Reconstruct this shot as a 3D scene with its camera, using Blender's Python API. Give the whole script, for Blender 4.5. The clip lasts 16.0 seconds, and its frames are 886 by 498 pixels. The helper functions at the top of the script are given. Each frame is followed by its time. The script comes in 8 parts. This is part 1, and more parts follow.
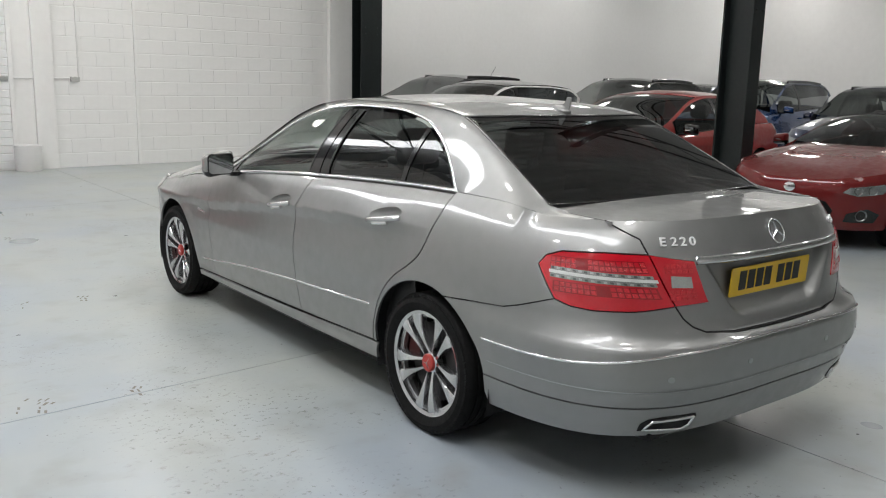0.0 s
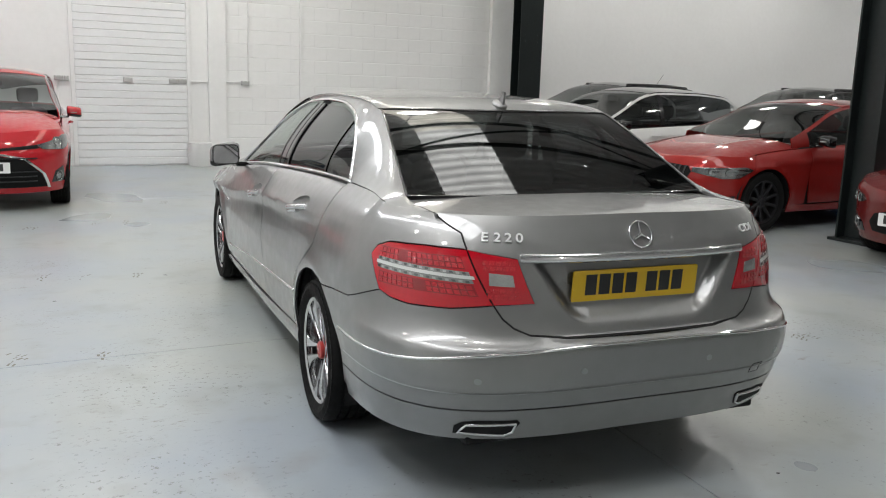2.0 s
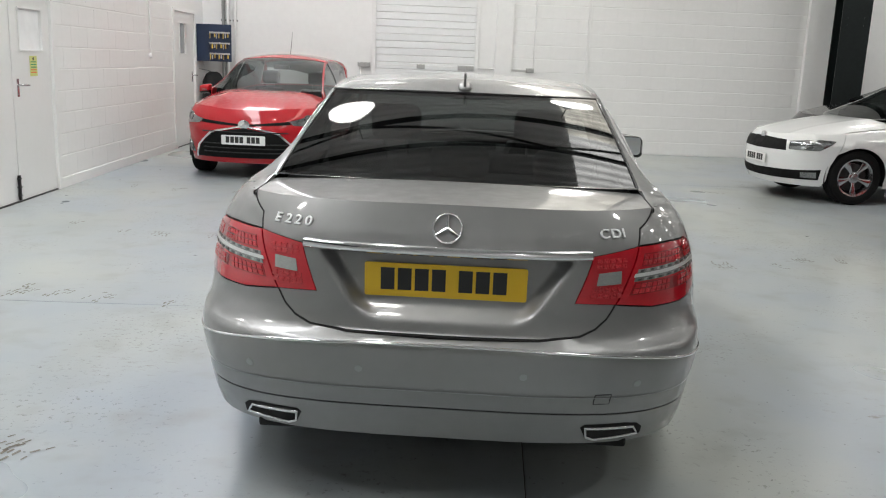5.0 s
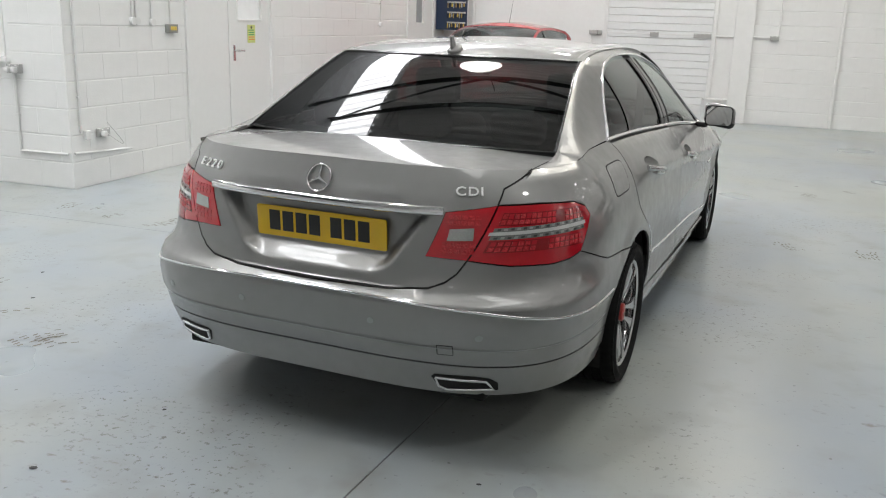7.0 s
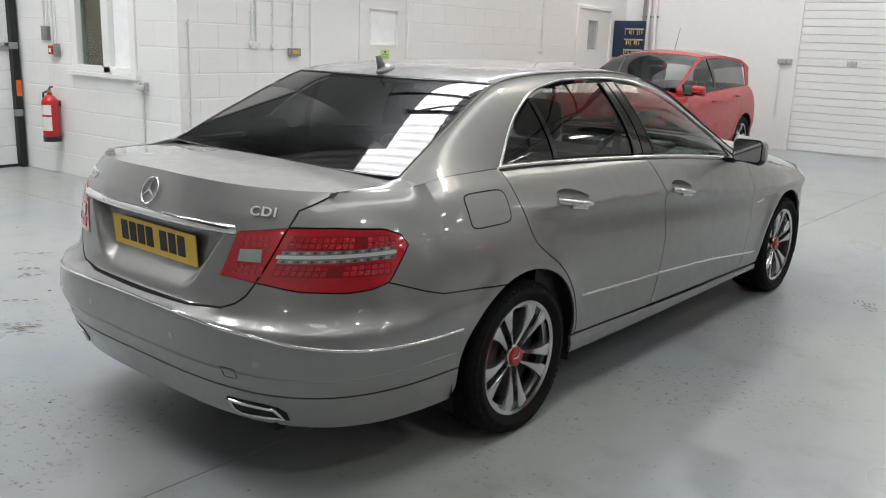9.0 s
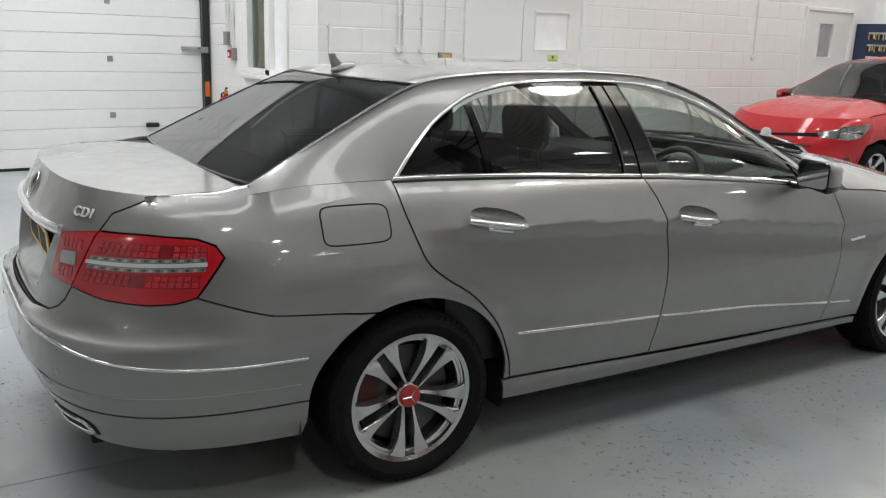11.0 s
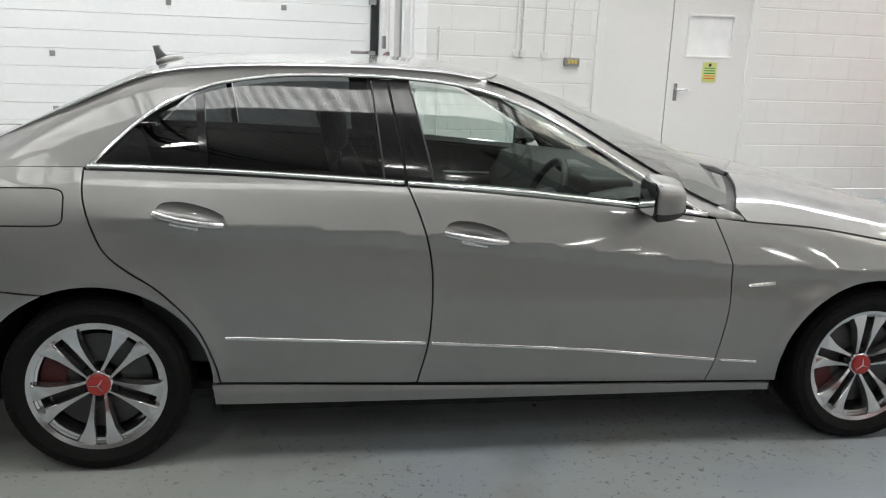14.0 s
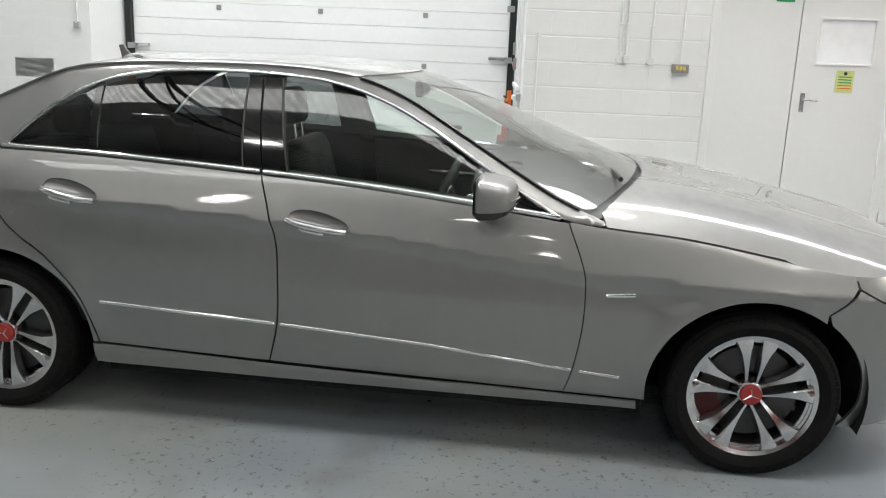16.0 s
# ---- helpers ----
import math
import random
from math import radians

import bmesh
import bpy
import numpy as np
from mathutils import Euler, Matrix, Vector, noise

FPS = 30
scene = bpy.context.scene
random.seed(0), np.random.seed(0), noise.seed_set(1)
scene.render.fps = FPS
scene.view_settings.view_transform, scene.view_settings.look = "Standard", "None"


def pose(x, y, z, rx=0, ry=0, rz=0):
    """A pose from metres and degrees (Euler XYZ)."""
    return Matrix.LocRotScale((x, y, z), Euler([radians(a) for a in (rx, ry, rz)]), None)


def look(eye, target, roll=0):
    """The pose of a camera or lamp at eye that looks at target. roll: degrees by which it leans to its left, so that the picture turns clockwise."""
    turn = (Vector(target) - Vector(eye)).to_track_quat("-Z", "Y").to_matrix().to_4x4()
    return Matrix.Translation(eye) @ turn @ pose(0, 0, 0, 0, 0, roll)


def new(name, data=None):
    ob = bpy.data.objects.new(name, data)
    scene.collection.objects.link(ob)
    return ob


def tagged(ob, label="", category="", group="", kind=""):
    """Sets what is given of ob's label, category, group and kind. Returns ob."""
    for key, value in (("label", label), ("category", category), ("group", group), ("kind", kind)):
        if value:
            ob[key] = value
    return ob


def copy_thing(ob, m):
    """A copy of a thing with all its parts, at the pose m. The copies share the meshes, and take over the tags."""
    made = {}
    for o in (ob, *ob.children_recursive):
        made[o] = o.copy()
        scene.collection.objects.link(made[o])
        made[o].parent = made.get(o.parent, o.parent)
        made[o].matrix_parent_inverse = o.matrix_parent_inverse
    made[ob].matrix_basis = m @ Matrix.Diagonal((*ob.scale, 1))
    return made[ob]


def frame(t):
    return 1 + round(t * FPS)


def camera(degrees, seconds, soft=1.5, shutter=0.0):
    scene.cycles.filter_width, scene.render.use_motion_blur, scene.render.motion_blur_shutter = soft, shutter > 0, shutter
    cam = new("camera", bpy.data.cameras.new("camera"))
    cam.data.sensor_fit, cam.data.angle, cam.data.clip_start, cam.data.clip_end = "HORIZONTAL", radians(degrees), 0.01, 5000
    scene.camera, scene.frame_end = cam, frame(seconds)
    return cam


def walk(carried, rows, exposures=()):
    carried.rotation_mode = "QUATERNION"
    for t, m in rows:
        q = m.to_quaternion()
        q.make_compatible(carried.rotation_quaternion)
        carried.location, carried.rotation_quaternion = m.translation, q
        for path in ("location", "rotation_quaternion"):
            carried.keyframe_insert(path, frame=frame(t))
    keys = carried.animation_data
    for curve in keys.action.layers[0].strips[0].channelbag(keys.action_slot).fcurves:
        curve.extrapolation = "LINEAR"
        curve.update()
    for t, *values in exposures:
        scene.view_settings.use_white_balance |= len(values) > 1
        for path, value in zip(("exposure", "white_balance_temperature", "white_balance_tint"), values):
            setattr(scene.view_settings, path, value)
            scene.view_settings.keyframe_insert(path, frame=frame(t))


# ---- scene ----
cam = camera(54.5, 16.0, soft=1.1)
PATH = [
    (0, (0.07, 0.586, 1.493), (1.376, 2.051, 1.107), 1.3),
    (0.5, (0.31, 0.325, 1.485), (1.513, 1.876, 1.103), 1.4),
    (1, (0.608, 0.162, 1.482), (1.715, 1.784, 1.101), 1.4),
    (1.5, (0.896, -0.041, 1.47), (1.908, 1.643, 1.094), 1.7),
    (2, (1.219, -0.181, 1.447), (2.103, 1.573, 1.073), 1.8),
    (2.5, (1.534, -0.26, 1.456), (2.299, 1.549, 1.081), 1.8),
    (3, (1.866, -0.336, 1.446), (2.501, 1.523, 1.071), 1.9),
    (3.5, (2.186, -0.334, 1.444), (2.674, 1.569, 1.068), 2.0),
    (4, (2.484, -0.418, 1.448), (2.849, 1.512, 1.069), 2.1),
    (6.5, (4.133, -0.518, 1.492), (3.649, 1.354, 0.98), 1.9),
    (7, (4.515, -0.454, 1.491), (3.89, 1.375, 0.977), 1.9),
    (7.5, (4.846, -0.282, 1.489), (4.089, 1.497, 0.98), 2.0),
    (8, (5.161, -0.105, 1.491), (4.288, 1.625, 0.996), 2.1),
    (8.5, (5.481, 0.072, 1.501), (4.472, 1.731, 1.021), 2.1),
    (9, (5.714, 0.347, 1.499), (4.587, 1.931, 1.028), 2.1),
    (11.5, (6.439, 1.908, 1.492), (4.789, 2.932, 1.015), 1.9),
    (12, (6.456, 2.243, 1.491), (4.746, 3.163, 1.012), 1.9),
    (12.5, (6.557, 2.581, 1.486), (4.798, 3.407, 1.012), 2.3),
    (13, (6.656, 2.913, 1.487), (4.852, 3.636, 1.013), 2.2),
    (13.5, (6.847, 3.237, 1.49), (5.003, 3.85, 1.016), 2.3),
    (14, (7.041, 3.564, 1.497), (5.157, 4.04, 1.022), 2.3),
    (14.5, (7.134, 3.903, 1.493), (5.221, 4.248, 1.021), 2.4),
    (15, (7.261, 4.257, 1.512), (5.328, 4.458, 1.04), 2.3),
    (15.5, (7.269, 4.625, 1.496), (5.326, 4.686, 1.024), 2.4),
    (16, (7.267, 4.972, 1.507), (5.326, 4.891, 1.033), 2.3),
]
walk(cam, [(t, look(eye, target, roll)) for t, eye, target, roll in PATH], [(0, 0.33), (4, 0.36), (7, 0.4), (9, 0.36), (12.5, 0.42), (15, 0.57), (16, 0.57)])

from mathutils import geometry

# ---- world and light ----
world = bpy.data.worlds.new("world")
scene.world = world
world.use_nodes = True
wn = world.node_tree.nodes
wn["Background"].inputs[0].default_value = (0.62, 0.72, 0.85, 1)   # all outside the closed hall
wn["Background"].inputs[1].default_value = 0.1
scene.view_settings.exposure = 0.45
SKYLIGHT, BAYLIGHT = 11.0, 26.0
# far east lamps, (8.4, 1.4) and (4.8, -7.4) are unseen, added as fill
LAMPS = [(1.85, 6.4), (2.1, 12.6), (4.8, 12.6), (-2.2, 0.9), (-2.2, 4.2), (2.1, 1.2), (10.5, 9.0), (12.5, 4.0), (16.5, 9.0), (10.5, 13.2), (16.5, 13.2), (21.0, 11.5), (21.0, 5.0), (16.5, 5.0), (8.4, 1.4), (21.0, 8.5), (23.5, 13.0), (13.5, 12.9), (4.8, -7.4)]


# ---- materials ----
def material(name, rgb, rough=0.5, metal=0.0, coat=0.0, var=0.12, scale=6.0, bump=0.0, bump_scale=60.0, emit=None, strength=0.0, trans=0.0, ior=1.45, alpha=1.0, spec=0.5, flake=0.0, piece=0.0):
    """A node material: base colour varied at two scales, roughness varied a little, fine relief."""
    m = bpy.data.materials.new(name)
    m.use_nodes = True
    nt = m.node_tree
    n, l = nt.nodes, nt.links
    b = n["Principled BSDF"]
    b.inputs["Roughness"].default_value = rough
    b.inputs["Metallic"].default_value = metal
    b.inputs["Coat Weight"].default_value = coat
    b.inputs["Coat Roughness"].default_value = 0.03
    b.inputs["Transmission Weight"].default_value = trans
    b.inputs["IOR"].default_value = ior
    b.inputs["Alpha"].default_value = alpha
    b.inputs["Specular IOR Level"].default_value = spec
    co = n.new("ShaderNodeTexCoord")
    big = n.new("ShaderNodeTexNoise")
    big.inputs["Scale"].default_value, big.inputs["Detail"].default_value = scale * 0.18, 4
    fine = n.new("ShaderNodeTexNoise")
    fine.inputs["Scale"].default_value, fine.inputs["Detail"].default_value = scale * 3.0, 5
    l.new(co.outputs["Object"], big.inputs["Vector"])
    l.new(co.outputs["Object"], fine.inputs["Vector"])
    mix = n.new("ShaderNodeMath")
    mix.operation = "ADD"
    l.new(big.outputs[0], mix.inputs[0])
    l.new(fine.outputs[0], mix.inputs[1])
    last = mix.outputs[0]
    if piece:
        info = n.new("ShaderNodeObjectInfo")
        mul = n.new("ShaderNodeMath")
        mul.operation = "MULTIPLY_ADD"
        mul.inputs[1].default_value = piece
        l.new(info.outputs["Random"], mul.inputs[0])
        l.new(last, mul.inputs[2])
        last = mul.outputs[0]
    ramp = n.new("ShaderNodeMapRange")
    ramp.inputs["From Min"].default_value, ramp.inputs["From Max"].default_value = 0.6, 1.4
    ramp.inputs["To Min"].default_value, ramp.inputs["To Max"].default_value = 1 - var, 1 + var
    l.new(last, ramp.inputs["Value"])
    col = n.new("ShaderNodeVectorMath")
    col.operation = "SCALE"
    col.inputs[0].default_value = rgb
    l.new(ramp.outputs[0], col.inputs["Scale"])
    l.new(col.outputs[0], b.inputs["Base Color"])
    if rough > 0.08:
        rr = n.new("ShaderNodeMapRange")
        rr.inputs["From Min"].default_value, rr.inputs["From Max"].default_value = 0.3, 0.7
        rr.inputs["To Min"].default_value, rr.inputs["To Max"].default_value = rough * 0.85, min(1, rough * 1.15)
        l.new(fine.outputs[0], rr.inputs["Value"])
        l.new(rr.outputs[0], b.inputs["Roughness"])
    if bump:
        grain = n.new("ShaderNodeTexNoise")
        grain.inputs["Scale"].default_value, grain.inputs["Detail"].default_value = bump_scale, 6
        l.new(co.outputs["Object"], grain.inputs["Vector"])
        bp = n.new("ShaderNodeBump")
        bp.inputs["Strength"].default_value, bp.inputs["Distance"].default_value = bump, 0.01
        l.new(grain.outputs[0], bp.inputs["Height"])
        l.new(bp.outputs[0], b.inputs["Normal"])
    if flake:
        v = n.new("ShaderNodeTexVoronoi")
        v.inputs["Scale"].default_value = 900
        l.new(co.outputs["Object"], v.inputs["Vector"])
        mr = n.new("ShaderNodeMapRange")
        mr.inputs["To Min"].default_value, mr.inputs["To Max"].default_value = rough * (1 - flake), rough * (1 + flake)
        l.new(v.outputs["Color"], mr.inputs["Value"])
        l.new(mr.outputs[0], b.inputs["Roughness"])
    if emit:
        b.inputs["Emission Color"].default_value = (*emit, 1)
        b.inputs["Emission Strength"].default_value = strength
    return m


WALL = material("white_wall_paint", (0.80, 0.80, 0.79), 0.55, var=0.03, scale=4, bump=0.12, bump_scale=55, piece=0.25)
PLASTER = material("off_white_plaster", (0.76, 0.75, 0.74), 0.6, var=0.04, scale=2, bump=0.06, bump_scale=30)
TRIM = material("white_gloss_paint", (0.80, 0.80, 0.79), 0.36, var=0.02, bump=0.03)
SHUTTER = material("white_shutter_panel", (0.78, 0.79, 0.79), 0.4, var=0.03, bump=0.03, bump_scale=200)
STEEL_BLACK = material("black_painted_steel", (0.012, 0.016, 0.016), 0.35, var=0.3, scale=8, bump=0.05)
GREY_STEEL = material("grey_painted_steel", (0.30, 0.31, 0.31), 0.4, metal=0.4, var=0.1)
CLADDING = material("dark_grey_wall_cladding", (0.11, 0.115, 0.12), 0.5, var=0.1, scale=2)
ROOF = material("pale_grey_roof_sheet", (0.80, 0.80, 0.79), 0.6, var=0.1, scale=1)


def glow_sheet(name, tint, strength, stain):
    """A translucent roof sheet with daylight behind it, grimy in patches, its ribs drawn in the glow."""
    m = material(name, (0.7, 0.7, 0.7), 0.5, emit=tint, strength=strength)
    n, l = m.node_tree.nodes, m.node_tree.links
    co = n.new("ShaderNodeTexCoord")
    t = n.new("ShaderNodeTexNoise")
    t.inputs["Scale"].default_value, t.inputs["Detail"].default_value = 2.2, 6
    l.new(co.outputs["Object"], t.inputs["Vector"])
    # the sheet is flat: bright and dim bands of glow imitate its ribs
    w = n.new("ShaderNodeTexWave")
    w.bands_direction = "Y"
    w.inputs["Scale"].default_value, w.inputs["Distortion"].default_value = 1.95, 0.15
    l.new(co.outputs["Object"], w.inputs["Vector"])
    r = n.new("ShaderNodeMapRange")
    r.inputs["From Min"].default_value, r.inputs["From Max"].default_value = 0.35, 0.65
    r.inputs["To Min"].default_value, r.inputs["To Max"].default_value = strength * (1 - stain), strength * (1 + stain)
    l.new(t.outputs[0], r.inputs["Value"])
    k = n.new("ShaderNodeMapRange")
    k.inputs["To Min"].default_value, k.inputs["To Max"].default_value = 0.55, 1.15
    l.new(w.outputs[1], k.inputs["Value"])
    p = n.new("ShaderNodeMath")
    p.operation = "MULTIPLY"
    l.new(r.outputs[0], p.inputs[0])
    l.new(k.outputs[0], p.inputs[1])
    l.new(p.outputs[0], n["Principled BSDF"].inputs["Emission Strength"])
    return m


GLOW = glow_sheet("rooflight_sheet", (0.97, 0.98, 1.0), SKYLIGHT, 0.12)
GLOW_OLD = glow_sheet("yellowed_rooflight_sheet", (1.0, 0.95, 0.82), SKYLIGHT * 0.25, 0.5)
GLOW_MID = glow_sheet("aged_rooflight_sheet", (0.98, 0.98, 0.95), SKYLIGHT * 0.33, 0.2)
LED = material("led_diffuser", (0.9, 0.9, 0.9), 0.4, emit=(1.0, 0.98, 0.92), strength=14.0)
BELL = material("lit_translucent_bell", (0.8, 0.8, 0.79), 0.4, emit=(1.0, 0.985, 0.95), strength=5.0)
PLASTIC_WHITE = material("white_plastic", (0.75, 0.75, 0.74), 0.35, var=0.02)
PLASTIC_GREY = material("grey_metalclad", (0.30, 0.30, 0.29), 0.4, metal=0.5, var=0.08)
SOCKET_GREY = material("pale_grey_socket", (0.45, 0.45, 0.44), 0.4, metal=0.2, var=0.05)
PLASTIC_BLACK = material("black_plastic", (0.015, 0.015, 0.016), 0.4, var=0.2)
PLASTIC_YELLOW = material("yellow_rocker", (0.75, 0.55, 0.10), 0.4)
RED_PAINT = material("red_enamel", (0.50, 0.012, 0.015), 0.22, coat=0.5, var=0.05)
ORANGE = material("orange_plastic", (0.75, 0.16, 0.03), 0.4)
NAVY = material("navy_steel", (0.02, 0.035, 0.075), 0.4, var=0.1)
BRASS = material("brass", (0.55, 0.40, 0.13), 0.36, metal=1.0)
CHROME = material("chrome", (0.80, 0.80, 0.81), 0.07, metal=1.0, var=0.02)
ALUMINIUM = material("brushed_aluminium", (0.62, 0.62, 0.63), 0.22, metal=1.0, var=0.04)
# near-black that stands in for shade in gaps, hollows and cavities
DARK = material("shaded_void_black", (0.006, 0.006, 0.006), 0.8, var=0.3)
BROWN_BLIND = material("brown_curtain", (0.30, 0.17, 0.08), 0.8, var=0.2, scale=12)
FABRIC_BLACK = material("black_cloth", (0.012, 0.012, 0.013), 0.95, var=0.4, scale=20, bump=0.3)
CARD = material("white_card", (0.75, 0.74, 0.70), 0.7, var=0.04)
SIGN_YELLOW = material("yellow_green_card", (0.62, 0.66, 0.25), 0.5, var=0.05)
INK = material("dark_ink", (0.03, 0.03, 0.03), 0.6)
GREEN_SIGN = material("green_sign", (0.02, 0.30, 0.10), 0.4)
# near-white base imitates a bright room behind the glass
PANE = material("obscured_glass_backlit", (0.92, 0.93, 0.94), 0.15, var=0.08, scale=3, spec=0.6)
PANE_GREY = material("wired_glass", (0.42, 0.44, 0.45), 0.12, var=0.15, scale=3, spec=0.6)


def floor_material():
    m = bpy.data.materials.new("painted_concrete_floor")
    m.use_nodes = True
    nt = m.node_tree
    n, l = nt.nodes, nt.links
    b = n["Principled BSDF"]
    co = n.new("ShaderNodeTexCoord")

    def tex(scale, detail=5, rough=0.55, vec=None):
        t = n.new("ShaderNodeTexNoise")
        t.inputs["Scale"].default_value, t.inputs["Detail"].default_value, t.inputs["Roughness"].default_value = scale, detail, rough
        l.new(vec or co.outputs["Object"], t.inputs["Vector"])
        return t.outputs[0]

    def span(v, a, c, lo, hi):
        r = n.new("ShaderNodeMapRange")
        r.inputs["From Min"].default_value, r.inputs["From Max"].default_value = a, c
        r.inputs["To Min"].default_value, r.inputs["To Max"].default_value = lo, hi
        l.new(v, r.inputs["Value"])
        return r.outputs[0]

    def mixed(fac, a, c):
        x = n.new("ShaderNodeMix")
        x.data_type = "RGBA"
        l.new(fac, x.inputs[0])
        for socket, v in ((x.inputs[6], a), (x.inputs[7], c)):
            if isinstance(v, tuple):
                socket.default_value = (*v, 1)
            else:
                l.new(v, socket)
        return x.outputs[2]

    def times(a, c):
        x = n.new("ShaderNodeMath")
        x.operation = "MULTIPLY"
        l.new(a, x.inputs[0])
        l.new(c, x.inputs[1])
        return x.outputs[0]

    cloud = span(tex(0.55, 5), 0.35, 0.65, 0, 1)
    base = mixed(cloud, (0.275, 0.31, 0.345), (0.35, 0.37, 0.345))
    # worn patches showing bare concrete
    wear = span(tex(1.1, 4, 0.5), 0.45, 0.8, 0, 0.3)
    base = mixed(wear, base, (0.35, 0.35, 0.325))
    smudge = span(tex(3.4, 3, 0.5), 0.54, 0.8, 0, 0.65)
    base = mixed(smudge, base, (0.22, 0.22, 0.20))
    # long dull tyre stains
    stretch = n.new("ShaderNodeMapping")
    stretch.inputs["Scale"].default_value = (1.6, 0.5, 1)
    stretch.inputs["Rotation"].default_value = (0, 0, 0.5)
    l.new(co.outputs["Object"], stretch.inputs["Vector"])
    stain = span(tex(1.2, 3, 0.5, stretch.outputs[0]), 0.54, 0.8, 0, 0.55)
    base = mixed(stain, base, (0.25, 0.265, 0.245))
    # brown scuffs and chips gathered in clusters
    cluster = span(tex(0.9, 3), 0.52, 0.66, 0, 1)
    squash = n.new("ShaderNodeMapping")
    squash.inputs["Scale"].default_value = (5, 9, 1)
    l.new(co.outputs["Object"], squash.inputs["Vector"])
    chips = span(tex(2.2, 8, 0.7, squash.outputs[0]), 0.57, 0.67, 0, 0.85)
    base = mixed(times(cluster, chips), base, (0.15, 0.13, 0.10))
    # dark flecks of grit ground into the paint, in patches
    patch = span(tex(0.8, 3), 0.50, 0.62, 0, 1)
    flecks = span(tex(34, 4, 0.65), 0.585, 0.64, 0, 0.8)
    base = mixed(times(patch, flecks), base, (0.10, 0.10, 0.08))
    # small dark specks
    specks = span(tex(30, 2), 0.70, 0.75, 0, 0.7)
    base = mixed(specks, base, (0.09, 0.085, 0.08))
    l.new(base, b.inputs["Base Color"])
    l.new(span(tex(0.7, 2, 0.4), 0.3, 0.7, 0.27, 0.34), b.inputs["Roughness"])
    b.inputs["Specular IOR Level"].default_value = 0.5
    bp = n.new("ShaderNodeBump")
    bp.inputs["Strength"].default_value, bp.inputs["Distance"].default_value = 0.05, 0.01
    l.new(tex(5, 2, 0.5), bp.inputs["Height"])
    l.new(bp.outputs[0], b.inputs["Normal"])
    return m


FLOOR = floor_material()
JOINT_FILL = material("dirty_joint_filler", (0.11, 0.10, 0.085), 0.8, var=0.5, scale=9)


# ---- builders ----
def part(name, bm, mat, parent=None, label="", smooth=False):
    """Links a bmesh as one mesh object, under a thing or a part if one is given."""
    me = bpy.data.meshes.new(name)
    bmesh.ops.recalc_face_normals(bm, faces=bm.faces)
    bm.to_mesh(me)
    bm.free()
    if smooth:
        me.polygons.foreach_set("use_smooth", [True] * len(me.polygons))
        me.set_sharp_from_angle(angle=radians(smooth if smooth > 1 else 40))
    me.materials.append(mat)
    ob = new(name, me)
    ob.parent = parent
    if label:
        ob["label"] = label
    return ob


def thing(name, m, label, category, group="", kind=""):
    """An Empty that parents the parts of a thing."""
    ob = new(name)
    ob.empty_display_size = 0.1
    ob.matrix_world = m
    return tagged(ob, label, category, group, kind)


def box(x0, y0, z0, x1, y1, z1, bevel=0.0, bm=None, segments=2):
    own = bmesh.new()
    bmesh.ops.create_cube(own, size=1)
    for v in own.verts:
        v.co = Vector(((x0 + x1) / 2 + v.co.x * (x1 - x0), (y0 + y1) / 2 + v.co.y * (y1 - y0), (z0 + z1) / 2 + v.co.z * (z1 - z0)))
    if bevel:
        bmesh.ops.bevel(own, geom=own.edges[:], offset=bevel, segments=segments, affect="EDGES", profile=0.5)
    if bm is None:
        return own
    join(bm, own)
    return bm


def join(bm, other):
    me = bpy.data.meshes.new("t")
    other.to_mesh(me)
    other.free()
    bm.from_mesh(me)
    bpy.data.meshes.remove(me)
    return bm


def rod(a, c, r, bm=None, n=10, r2=None):
    """A round bar from a to c."""
    own = bmesh.new()
    a, c = Vector(a), Vector(c)
    d = c - a
    bmesh.ops.create_cone(own, cap_ends=True, segments=n, radius1=r, radius2=r if r2 is None else r2, depth=d.length)
    bmesh.ops.transform(own, matrix=Matrix.Translation((a + c) / 2) @ d.to_track_quat("Z", "Y").to_matrix().to_4x4(), verts=own.verts)
    return join(bm, own) if bm else own


def tube(points, r, bm=None, n=8, closed=False):
    """A pipe through a row of points."""
    own = bmesh.new()
    pts = [Vector(p) for p in points]
    rings = []
    for i, p in enumerate(pts):
        if closed:
            d = pts[(i + 1) % len(pts)] - pts[i - 1]
        else:
            d = pts[min(i + 1, len(pts) - 1)] - pts[max(i - 1, 0)]
        q = d.to_track_quat("Z", "Y")
        rings.append([own.verts.new(p + q @ Vector((r * math.cos(k * math.tau / n), r * math.sin(k * math.tau / n), 0))) for k in range(n)])
    m = len(rings)
    for i in range(m if closed else m - 1):
        a, c = rings[i], rings[(i + 1) % m]
        for k in range(n):
            own.faces.new((a[k], a[(k + 1) % n], c[(k + 1) % n], c[k]))
    if not closed:
        own.faces.new(rings[0][::-1])
        own.faces.new(rings[-1])
    return join(bm, own) if bm else own


